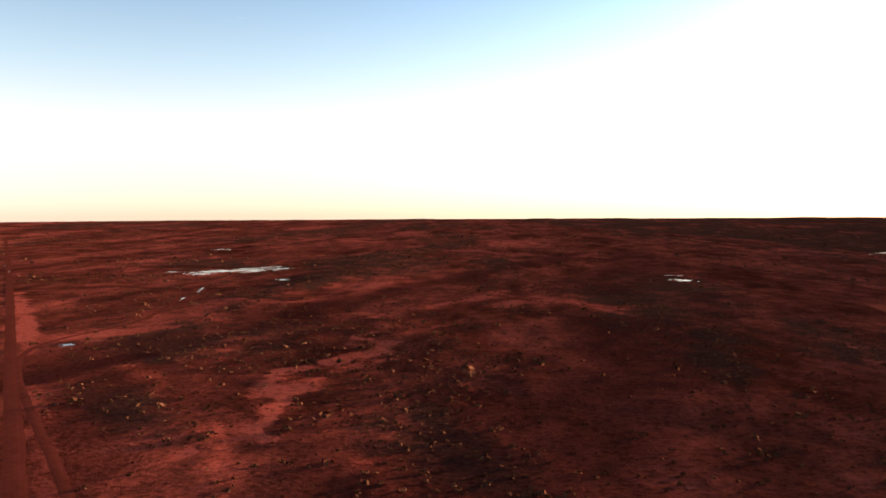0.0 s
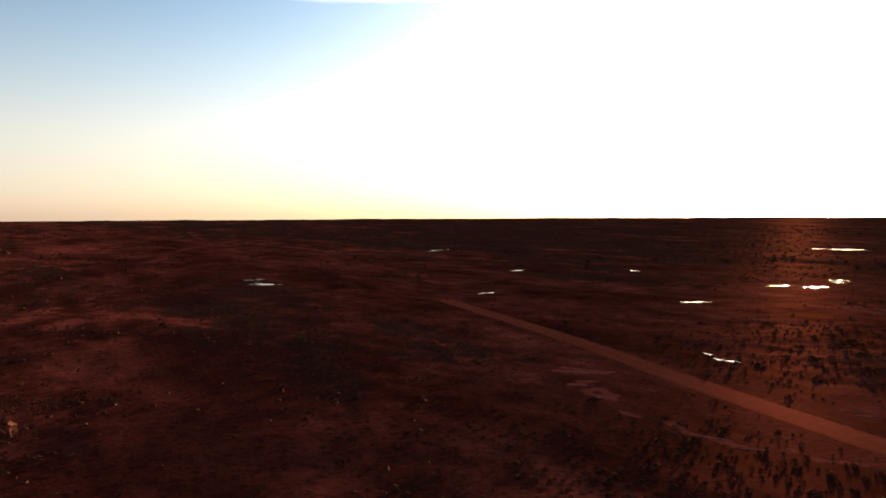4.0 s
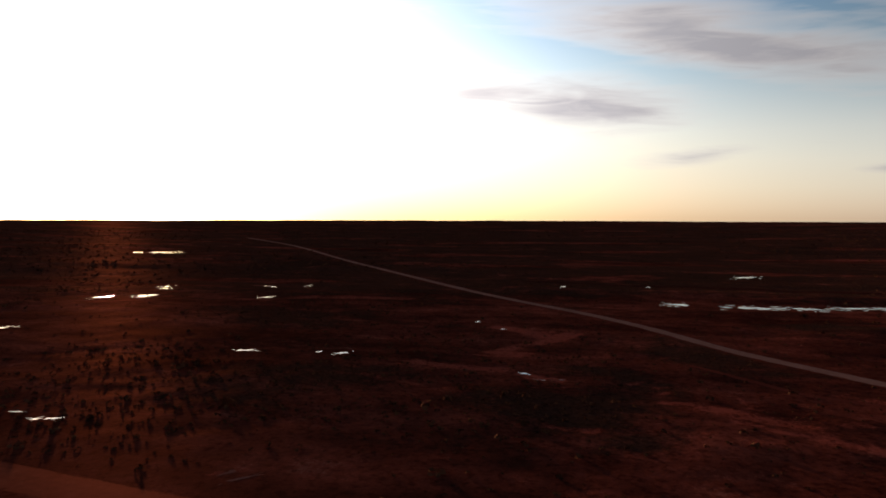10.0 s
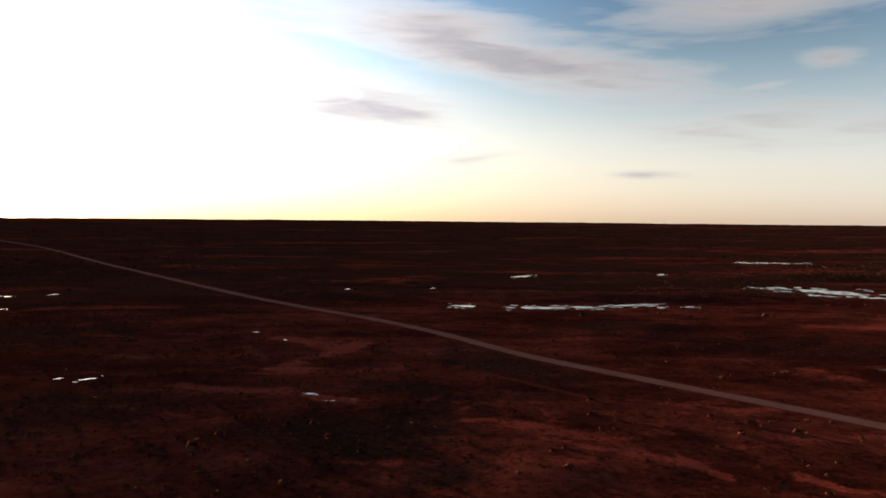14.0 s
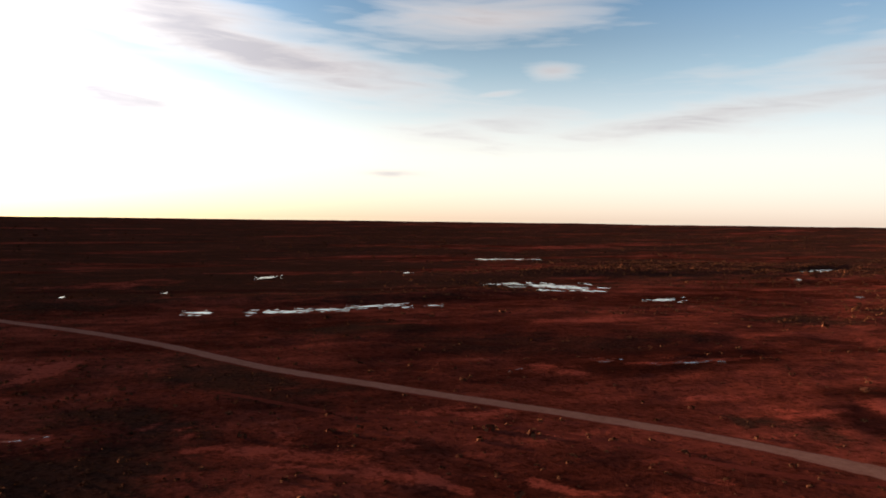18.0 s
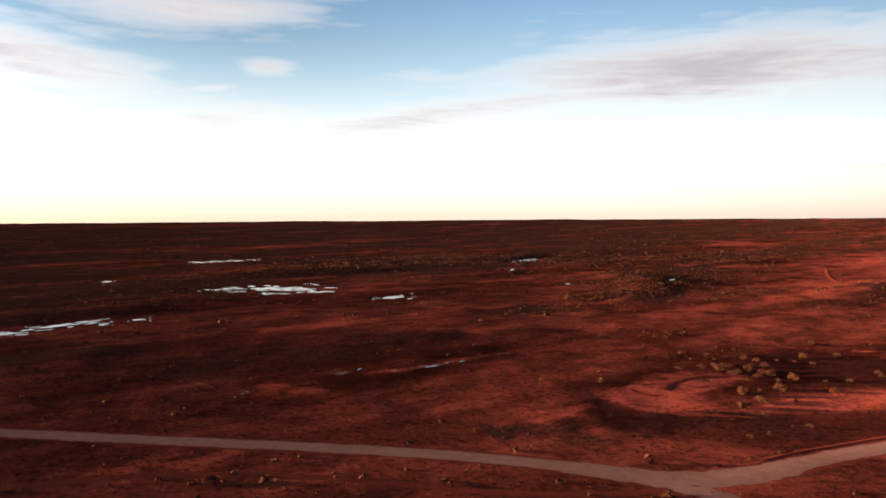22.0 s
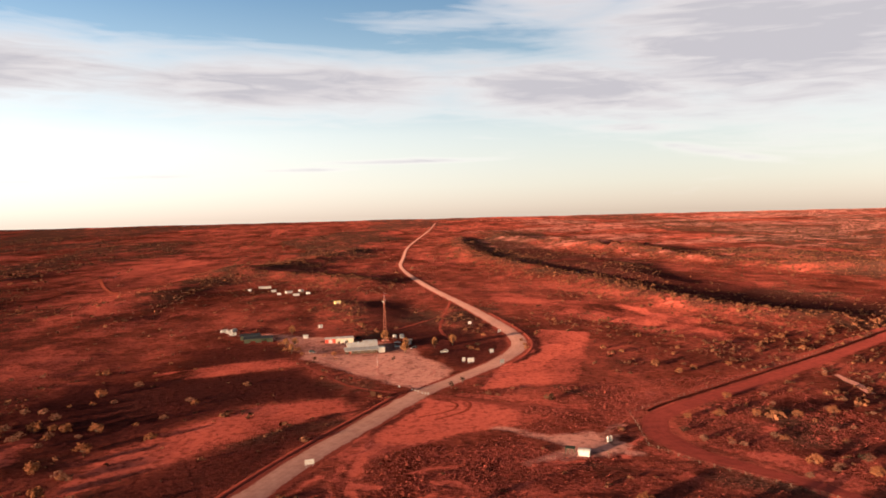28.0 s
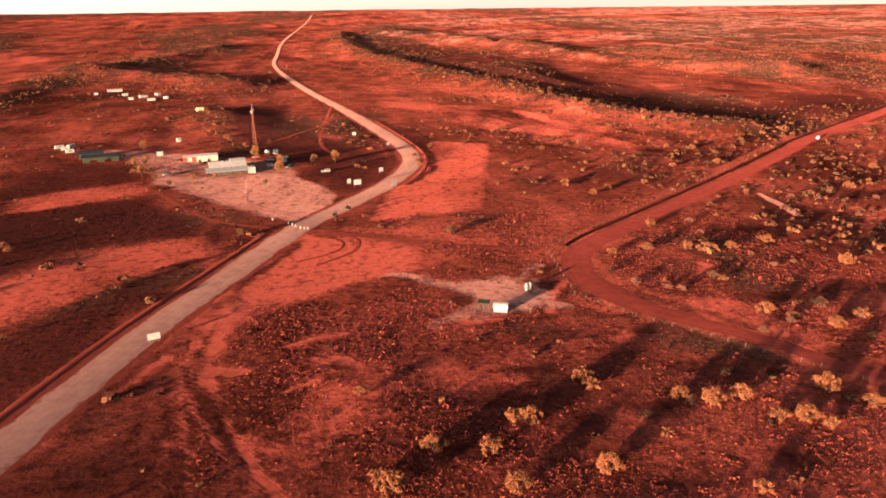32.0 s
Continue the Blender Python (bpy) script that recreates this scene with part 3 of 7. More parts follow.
# wheel ruts and damp soil near the road
RUTS = [
    (3.68, 1.8, [(-172, 318), (-150, 280), (-128, 240)]),
    (5.175, 1.8, [(-500, 892), (-400, 716), (-338, 612), (-300, 545)]),
    (1.265, 1.8, [(-188, 356), (-165, 318), (-123, 240)]),
    (0.828, 1.25, [(256, -255), (259, -234), (257, -212), (252, -191), (248, -176), (243, -150)]),
    (0.92, 1.25, [(256, -255), (256, -236), (251, -205), (245, -176), (238, -146)]),
    (1.288, 1.25, [(263, -242), (275, -227), (281, -218), (286, -210)]),
    (1.84, 1.25, [(235, -280), (248, -257), (255, -236)]),
    (1.104, 0.98, [(260, -182), (259, -196), (262, -225)]),
    (0.92, 1.12, [(265, -182), (264, -200), (263, -226)]),
    (1.472, 1.25, [(227, -226), (221, -227), (217, -220)]),
    (1.472, 1.25, [(226, -210), (219, -205)]),
    (1.288, 1.25, [(217, -242), (225, -240), (233, -239)]),
    (1.104, 1.25, [(237, -214), (229, -217)]),
    (1.38, 1.25, [(255, -229), (246, -228)]),
    (1.38, 1.25, [(141, -258), (160, -234)]),
    (1.196, 1.25, [(186, -239), (179, -236), (173, -239)]),
]
NEAR_DAMP = [
    (1.3, 0.8, [(257, -244), (257, -221), (252, -198), (247, -178), (241, -150)]),
    (1.4, 0.8, [(268, -183), (265, -205), (263, -229)]),
    (1.4, 0.7, [(273, -186), (270, -209), (268, -225)]),
    (1.2, 0.8, [(286, -203), (279, -212), (272, -223), (263, -236)]),
    (9, 0.55, [(289, -192), (278, -194), (262, -195)]),
    (6, 0.45, [(280, -208), (268, -219)]),
    (5, 0.8, [(305, -250), (291, -269), (272, -307), (259, -331)]),
    (5, 0.6, [(314, -295), (292, -317), (259, -328)]),
    (3, 0.9, [(282, -336), (276, -336), (272, -332)]),
    (9, 0.4, [(180, -157), (159, -160), (137, -152)]),
    (5, 0.6, [(140, -190), (128, -186)]),
    (5, 0.45, [(197, -172), (172, -183), (151, -200)]),
    (4, 0.5, [(218, -180), (207, -178), (191, -185)]),
    (6, 0.5, [(192, -214), (164, -219), (155, -216)]),
    (5, 0.45, [(235, -174), (220, -174)]),
]


def spline(points, step=8.0):
    """A smooth line through points (Catmull-Rom)."""
    p = [Vector(q) for q in points]
    p = [2 * p[0] - p[1], *p, 2 * p[-1] - p[-2]]
    line = []
    for a, b, c, d in zip(p, p[1:], p[2:], p[3:]):
        n = max(2, int((c - b).length / step))
        for k in range(n):
            t = k / n
            line.append(0.5 * (2 * b + (c - a) * t + (2 * a - 5 * b + 4 * c - d) * t * t + (3 * b - a - 3 * c + d) * t ** 3))
    return line + [p[-2]]


MAIN_ROAD = spline([(2524, 1211), (2084, 880), (1520, 556), (1190, 370), (1000, 262), (879, 184), (800, 128), (717, 80),
                    (615, 33), (550, -8), (494, -45), (446, -77), (402, -103), (366, -119), (334, -131), (317, -152), (304, -187),
                    (287, -225), (268, -263), (240, -311), (216, -351), (190, -382), (160, -420), (138, -460), (128, -505),
                    (126, -573), (128, -700), (137, -950), (132, -1265), (100, -1540), (20, -2100), (-190, -3200), (-330, -4000)])
AIRSTRIP = spline([(424, 742), (367, 486), (329, 349), (305, 255), (288, 180), (262, 60), (245, -15)])
WEST_ROAD = spline([(-1507, 2606), (-807, 1401), (-513, 892), (-271, 470), (-183, 318), (-138, 239), (-60, 105), (-20, 30)])
WEST_TRACK = spline([(-314, 965), (-279, 769), (-264, 645), (-283, 557), (-278, 499), (-244, 430), (-195, 352), (-147, 280), (-110, 222)], 5)
RED_ROAD = spline([(-420, -610), (-265, -522), (-128, -446), (-95, -424), (-30, -381), (31, -343), (80, -313), (108, -296), (124, -282), (132, -265),
                   (133, -248), (129, -231), (120, -215), (109, -196), (103, -180), (95, -165), (60, -110)], 4)
SIDE_TRACK = spline([(251, -268), (258, -248), (258, -229), (254, -211), (250, -193), (246, -172), (236, -140)], 4)
STRAIGHT = [p for p in MAIN_ROAD if -346 < p.y < -160]
BEND = [p for p in MAIN_ROAD if -640 < p.y < -418]


def beside(line, off):
    """A line kept at a distance from another, to its right where off is above 0."""
    out = []
    for k, p in enumerate(line):
        d = (line[min(k + 1, len(line) - 1)] - line[max(k - 1, 0)]).normalized()
        out.append(p + Vector((d.y, -d.x)) * off)
    return out


# shallow ditches along the gravel road: half breadth, weight, line
DITCHES = [(1.6, 0.85, beside(STRAIGHT[::3], -12.5)), (1.8, 0.75, beside(STRAIGHT[::3], 9.8)), (1.8, 0.8, beside(BEND[::3], -10.5)), (2.2, 0.8, beside(BEND[::3], 13.0))]
ACCESS = spline([(350, -124), (330, -126), (312, -126), (292, -112), (272, -80), (256, -40), (250, -20)], 4)
FLATS = [(MAIN_ROAD, 18), (ACCESS, 9), (AIRSTRIP, 24), (WEST_ROAD, 16), (WEST_TRACK, 8), (RED_ROAD, 16), (SIDE_TRACK, 8)]


def off_line(x, y, line):
    """How far each point lies from a line of points."""
    best = np.full(np.shape(x), 1e9)
    if np.size(x) > 20000:
        xs, ys = [p.x for p in line], [p.y for p in line]
        near = (x > min(xs) - 300) & (x < max(xs) + 300) & (y > min(ys) - 300) & (y < max(ys) + 300)
        best[near] = 1e8
        for k in range(0, len(line) - 1, 8):
            piece = line[k:k + 9]
            xs, ys = [p.x for p in piece], [p.y for p in piece]
            near = np.nonzero((x > min(xs) - 300) & (x < max(xs) + 300) & (y > min(ys) - 300) & (y < max(ys) + 300))[0]
            best[near] = np.minimum(best[near], off_line(x[near], y[near], piece) if len(near) <= 20000 else off_all(x[near], y[near], piece))
        return best
    return off_all(x, y, line)


def off_all(x, y, line):
    x, y = np.asarray(x, float), np.asarray(y, float)
    p = np.array([(q.x, q.y) for q in line])
    a, d = p[:-1], p[1:] - p[:-1]
    square = np.maximum((d * d).sum(1), 1e-9)
    if x.size <= 3000:
        dx, dy = x.reshape(-1, 1) - a[:, 0], y.reshape(-1, 1) - a[:, 1]
        t = np.clip((dx * d[:, 0] + dy * d[:, 1]) / square, 0, 1)
        return np.hypot(dx - t * d[:, 0], dy - t * d[:, 1]).min(1).reshape(x.shape)
    best = np.full(x.shape, 1e9)
    for (ax, ay), (ex, ey), q in zip(a, d, square):
        t = np.clip(((x - ax) * ex + (y - ay) * ey) / q, 0, 1)
        best = np.minimum(best, np.hypot(x - ax - t * ex, y - ay - t * ey))
    return best


def inside(x, y, oval, grow=1.0):
    """1 in the middle of a sheared oval, 0 at its rim, below 0 outside."""
    cx, cy, ux, uy, vx, vy = oval
    det = ux * vy - uy * vx
    if abs(det) < 1e-6:
        return np.full(np.shape(x), -9.0)
    dx, dy = x - cx, y - cy
    a, b = (dx * vy - dy * vx) / det, (dy * ux - dx * uy) / det
    return 1 - np.hypot(a, b) / grow


def ramp(v, a, b):
    t = np.clip((v - a) / (b - a), 0, 1)
    return t * t * (3 - 2 * t)


# dune ridges: line, height, breadth
RIDGES = [
    (spline([(-160, -2369), (-90, -1885), (-40, -1442), (-42, -1060), (-66, -900), (-70, -780), (-62, -650), (-78, -560), (-112, -500), (-170, -480), (-260, -530)], 30), 7.5, 33),
    (spline([(-370, -1980), (-365, -1497), (-370, -1190), (-392, -1042), (-405, -922), (-440, -838)], 60), 9.5, 36),
    (spline([(399, -1242), (349, -1400), (283, -1592), (194, -1835)], 40), 5.0, 40),
    (spline([(-320, -2600), (-330, -1800), (-430, -1350), (-620, -1050), (-900, -850)], 60), 9.0, 60),
    (spline([(420, -1250), (330, -1160), (260, -1090), (215, -980)], 40), 7.0, 42),
    (spline([(790, -900), (690, -790), (650, -700), (640, -600)], 40), 4.5, 42),
    (spline([(250, -760), (225, -690), (190, -600), (178, -560)], 30), 2.5, 30),
    (spline([(1020, 260), (1000, 60), (960, -120), (980, -330)], 60), 3.5, 45),
]


# damp dark hollows and painted dune shade: line, half breadth, weight
HOLLOW_SHADE = [(spline([(-220, -2000), (-180, -1400), (-138, -1100), (-145, -880), (-146, -720), (-148, -625), (-182, -575), (-232, -560), (-300, -585)], 20), 58, 0.75),
           (spline([(-430, -1980), (-410, -1492), (-412, -1194), (-433, -1042), (-450, -900)], 30), 30, 0.9),
           (spline([(-690, -1120), (-672, -1010), (-640, -930)], 30), 26, 0.9),
           (spline([(-470, -760), (-420, -700), (-360, -650)], 30), 16, 0.6),
           (spline([(0, 240), (60, 330), (110, 450), (150, 600)], 30), 48, 0.6), (spline([(-256, 469), (-202, 554), (-134, 676), (-18, 1012), (300, 1700)], 40), 34, 0.65),
           (spline([(-140, 262), (-165, 340), (-200, 430)], 20), 26, 0.65), (spline([(180, 900), (330, 1250), (420, 1700)], 40), 60, 0.55)]
# soft dark smudges of painted tree and bush shade: middle and half size
SHADE_SMUDGES = [(133, -186, 8, 6), (159, -177, 7, 5), (145, -151, 6, 4), (168, -153, 7, 3), (137, -215, 5, 4), (179, -205, 8, 3), (204, -176, 7, 4), (115, -167, 5, 4),
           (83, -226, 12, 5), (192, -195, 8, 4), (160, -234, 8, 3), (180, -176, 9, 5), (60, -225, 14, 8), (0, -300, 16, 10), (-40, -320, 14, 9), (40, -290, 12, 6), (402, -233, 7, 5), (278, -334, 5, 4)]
DARK_EAST = [(224, -762), (195, -774), (165, -775), (185, -690), (200, -599), (179, -605), (169, -564), (157, -514), (140, -479), (154, -432), (180, -402), (189, -424), (190, -482), (201, -500), (217, -537), (226, -624)]
PINK_EAST = [(156, -798), (139, -738), (164, -624), (200, -599), (180, -698)]
PADDOCK = [(403, -428), (360, -422), (301, -425), (279, -434), (264, -395), (251, -363), (238, -354), (251, -336), (263, -353), (302, -347), (323, -325), (359, -294), (400, -330)]
SOUTH_DARK = [(416, -213), (380, -209), (358, -224), (333, -252), (307, -274), (256, -313), (277, -268), (309, -204), (326, -179), (393, -174)]
MAROON = [(724, -43), (735, -140), (710, -270), (640, -300), (583, -326), (539, -273), (563, -202), (598, -75), (616, -11)]
RED_NEAR = [(229, -259), (196, -266), (173, -239), (160, -203), (193, -196), (216, -188), (232, -170), (244, -175)]
RED_STRIP = [(340, -448), (289, -467), (279, -454), (279, -439), (302, -428), (340, -415)]
DARK_WEST = [(350, -512), (323, -545), (299, -515), (283, -471), (289, -468), (345, -450)]
SAND_BEND = [(126, -244), (113, -237), (99, -228), (95, -208), (91, -199), (93, -189), (102, -190), (109, -206), (115, -226)]
BRIGHT_FLAT = [(48, -687), (25, -627), (-5, -551), (-7, -489), (-8, -446), (16, -436), (33, -475), (42, -533), (74, -603)]
SHED_ARMS = [spline([(192, -283), (184, -275), (177, -268), (171, -255), (163, -246), (150, -238)], 4), spline([(150, -262), (163, -252), (178, -246), (192, -238)], 4),
             spline([(163, -256), (152, -268), (141, -276)], 4)]


DUNE_TURN = radians(7.0)   # the linear dunes run a little east of north


def dune_grain(x, y):
    """0 in the swales, 1 on the crests of the linear dunes."""
    u, v = x * math.cos(DUNE_TURN) - y * math.sin(DUNE_TURN), x * math.sin(DUNE_TURN) + y * math.cos(DUNE_TURN)
    u = u + (smooth_noise(x, y, 420, 71) - 0.5) * 220
    return fractal(u, v * 0.2, 240, 73, 3)


def plain(x, y):
    """Height of the land."""
    x, y = np.asarray(x, float), np.asarray(y, float)
    r = np.hypot(x - MID[0], y - MID[1])
    rise = 66 * np.clip((r - 1400) / 3350, 0, 1.05) ** 1.5
    wave = (fractal(x, y, 160, 3) - 0.5) * 4.0 + (fractal(x, y, 45, 9, 3) - 0.5) * 2.4 + (smooth_noise(x, y, 13, 19) - 0.5) * 0.5 * ramp(-r, -900, -500)
    wave = wave + (fractal(x, y * 0.35, 420, 5, 3) - 0.5) * 5 * ramp(r, 700, 2000)
    wave = wave + ramp(dune_grain(x, y), 0.5, 0.78) * (2 + 5 * ramp(-r, -2000, -1000)) * ramp(r, 650, 1100)
    for line, height, breadth in RIDGES:
        d = off_line(x, y, line)
        wave = wave + height * np.exp(-(d / breadth) ** 2) * (0.7 + 0.6 * fractal(x, y, 90, 31, 2))
    calm = np.ones(np.shape(x))
    for line, half in FLATS:
        calm = np.minimum(calm, ramp(off_line(x, y, line), half, half + 45))
    for pool in POOLS:
        size = max(math.hypot(pool[2], pool[3]), math.hypot(pool[4], pool[5]))
        calm = np.minimum(calm, ramp(-inside(x, y, pool, 1.4), 0, 40 / size))
    calm = np.minimum(calm, ramp(np.hypot((x - 165) / 175, (y + 405) / 205), 0.85, 1.2))
    return rise + wave * calm


# ---- materials ----
def material(name, rough=0.9, spec=0.2, metal=0.0):
    m = bpy.data.materials.new(name)
    m.use_nodes = True
    b = m.node_tree.nodes["Principled BSDF"]
    b.inputs["Roughness"].default_value = rough
    b.inputs["Specular IOR Level"].default_value = spec
    b.inputs["Metallic"].default_value = metal
    return m, m.node_tree, b


def tex_noise(t, scale, detail=4.0, coord="Object", stretch=(1, 1, 1), rough=0.55):
    tc = t.nodes.new("ShaderNodeTexCoord")
    mp = t.nodes.new("ShaderNodeMapping")
    mp.inputs["Scale"].default_value = stretch
    n = t.nodes.new("ShaderNodeTexNoise")
    n.inputs["Scale"].default_value, n.inputs["Detail"].default_value, n.inputs["Roughness"].default_value = scale, detail, rough
    t.links.new(tc.outputs[coord], mp.inputs[0])
    t.links.new(mp.outputs[0], n.inputs["Vector"])
    return n.outputs["Fac"]


def along_dunes(t, scale, detail, stretch, rough):
    """Noise drawn out along the dunes."""
    tc = t.nodes.new("ShaderNodeTexCoord")
    turn, mp = t.nodes.new("ShaderNodeMapping"), t.nodes.new("ShaderNodeMapping")
    turn.inputs["Rotation"].default_value[2] = DUNE_TURN
    mp.inputs["Scale"].default_value = stretch
    n = t.nodes.new("ShaderNodeTexNoise")
    n.inputs["Scale"].default_value, n.inputs["Detail"].default_value, n.inputs["Roughness"].default_value = scale, detail, rough
    t.links.new(tc.outputs["Object"], turn.inputs[0])
    t.links.new(turn.outputs[0], mp.inputs[0])
    t.links.new(mp.outputs[0], n.inputs["Vector"])
    return n.outputs["Fac"]


def colour_ramp(t, fac, stops):
    c = t.nodes.new("ShaderNodeValToRGB")
    while len(c.color_ramp.elements) < len(stops):
        c.color_ramp.elements.new(0.5)
    for e, (p, rgb) in zip(c.color_ramp.elements, stops):
        e.position, e.color = p, (*rgb, 1)
    t.links.new(fac, c.inputs[0])
    return c.outputs[0]


def blend(t, fac, a, b, mode="MIX"):
    m = t.nodes.new("ShaderNodeMix")
    m.data_type, m.blend_type = "RGBA", mode
    for socket, value in ((m.inputs[0], fac), (m.inputs[6], a), (m.inputs[7], b)):
        if isinstance(value, (int, float)):
            socket.default_value = value
        elif isinstance(value, tuple):
            socket.default_value = (*value, 1)
        else:
            t.links.new(value, socket)
    return m.outputs[2]


def arith(t, kind, a, b=0.0, clamp=False):
    m = t.nodes.new("ShaderNodeMath")
    m.operation, m.use_clamp = kind, clamp
    for socket, value in zip(m.inputs, (a, b)):
        if isinstance(value, (int, float)):
            socket.default_value = value
        else:
            t.links.new(value, socket)
    return m.outputs[0]


def bump(t, b, fac, strength, distance):
    n = t.nodes.new("ShaderNodeBump")
    n.inputs["Strength"].default_value, n.inputs["Distance"].default_value = strength, distance
    t.links.new(fac, n.inputs["Height"])
    t.links.new(n.outputs[0], b.inputs["Normal"])


def dusty(name, dark, light, scale=0.3, rough=0.95, spec=0.15, bumpy=0.3):
    """Earth, gravel and sand of one kind."""
    m, t, b = material(name, rough, 0.0)
    b.inputs["Diffuse Roughness"].default_value = 1.0
    big, fine = tex_noise(t, scale * 0.15, 5), tex_noise(t, scale * 4, 6)
    mixed = arith(t, "ADD", arith(t, "MULTIPLY", big, 0.6), arith(t, "MULTIPLY", fine, 0.4))
    t.links.new(colour_ramp(t, mixed, [(0.3, dark), (0.7, light)]), b.inputs["Base Color"])
    bump(t, b, fine, bumpy, 0.3)
    return m


def grazing_gloss(t, b, share):
    """Red-tinted gloss added to stand in for the low sun's glare over the ground."""
    shine, mix = t.nodes.new("ShaderNodeBsdfGlossy"), t.nodes.new("ShaderNodeMixShader")
    shine.inputs["Color"].default_value, shine.inputs["Roughness"].default_value = (0.95, 0.26, 0.12, 1), 0.6
    mix.inputs[0].default_value = share
    t.links.new(b.outputs[0], mix.inputs[1])
    t.links.new(shine.outputs[0], mix.inputs[2])
    t.links.new(mix.outputs[0], t.nodes["Material Output"].inputs[0])


def make_ground_material():
    m, t, b = material("red_desert_soil", 0.95, 0.0)
    b.inputs["Diffuse Roughness"].default_value = 1.0
    sand = t.nodes.new("ShaderNodeAttribute")
    sand.attribute_name = "sand"
    scrub = t.nodes.new("ShaderNodeAttribute")
    scrub.attribute_name = "scrub"
    n_big = along_dunes(t, 0.007, 7, (1.2, 0.45, 1), 0.62)
    n_streak = along_dunes(t, 0.022, 8, (1.2, 0.55, 1), 0.68)
    n_mid = tex_noise(t, 0.05, 8, rough=0.7)
    n_fine = tex_noise(t, 0.6, 6, rough=0.75)
    n_spot = tex_noise(t, 0.28, 4, rough=0.6)
    grain = arith(t, "ADD", arith(t, "MULTIPLY", n_streak, 0.5), arith(t, "ADD", arith(t, "MULTIPLY", n_mid, 0.3), arith(t, "MULTIPLY", n_fine, 0.2)))
    base = colour_ramp(t, grain, [(0.36, (0.045, 0.013, 0.009)), (0.47, (0.125, 0.026, 0.017)), (0.56, (0.25, 0.049, 0.031)), (0.68, (0.44, 0.088, 0.053))])
    wide = colour_ramp(t, n_big, [(0.38, (0.44, 0.44, 0.44)), (0.63, (1.38, 1.35, 1.32))])
    base = blend(t, 1.0, base, wide, "MULTIPLY")
    # bare sand where the attribute and the grain agree, with a torn rim
    edge = arith(t, "ADD", sand.outputs["Fac"], arith(t, "MULTIPLY", arith(t, "SUBTRACT", grain, 0.5), 4.0))
    edge = arith(t, "MULTIPLY", arith(t, "SUBTRACT", arith(t, "ADD", edge, arith(t, "MULTIPLY", arith(t, "SUBTRACT", n_fine, 0.5), 1.0)), 0.34), 1.5, True)
    base = blend(t, arith(t, "MULTIPLY", edge, 0.9), base, colour_ramp(t, n_fine, [(0.3, (0.34, 0.055, 0.034)), (0.7, (0.54, 0.105, 0.066))]))
    dense = arith(t, "ADD", scrub.outputs["Fac"], arith(t, "MULTIPLY", arith(t, "SUBTRACT", 0.5, grain), 5.0))
    dense = arith(t, "MULTIPLY", arith(t, "SUBTRACT", dense, 0.3), 1.6, True)
    base = blend(t, arith(t, "MULTIPLY", dense, 0.8), base, colour_ramp(t, n_fine, [(0.35, (0.030, 0.016, 0.011)), (0.7, (0.088, 0.040, 0.026))]))
    clay = t.nodes.new("ShaderNodeAttribute")
    clay.attribute_name = "clay"
    worn = arith(t, "ADD", clay.outputs["Fac"], arith(t, "MULTIPLY", arith(t, "SUBTRACT", grain, 0.5), 4.0))
    worn = arith(t, "MULTIPLY", arith(t, "SUBTRACT", worn, 0.35), 1.8, True)
    base = blend(t, worn, base, colour_ramp(t, n_fine, [(0.3, (0.35, 0.118, 0.083)), (0.7, (0.51, 0.21, 0.155))]))
    # one dark colour for damp soil and for painted dune and tree shade
    damp_shade = t.nodes.new("ShaderNodeAttribute")
    damp_shade.attribute_name = "damp_shade"
    damp_shade_mix = arith(t, "MULTIPLY", damp_shade.outputs["Fac"], arith(t, "ADD", 0.75, arith(t, "MULTIPLY", n_mid, 0.45)), True)
    base = blend(t, damp_shade_mix, base, colour_ramp(t, n_fine, [(0.3, (0.024, 0.007, 0.006)), (0.7, (0.070, 0.015, 0.012))]))
    tuft = colour_ramp(t, n_spot, [(0.50, (1, 1, 1)), (0.64, (0.52, 0.52, 0.52))])
    base = blend(t, 1.0, base, tuft, "MULTIPLY")
    t.links.new(base, b.inputs["Base Color"])
    bump(t, b, arith(t, "MULTIPLY", arith(t, "ADD", n_fine, arith(t, "MULTIPLY", n_spot, 2.0)), arith(t, "SUBTRACT", 1.0, arith(t, "MULTIPLY", arith(t, "MAXIMUM", edge, worn), 0.8))), 0.6, 1.0)
    grazing_gloss(t, b, 0.0045)
    return m


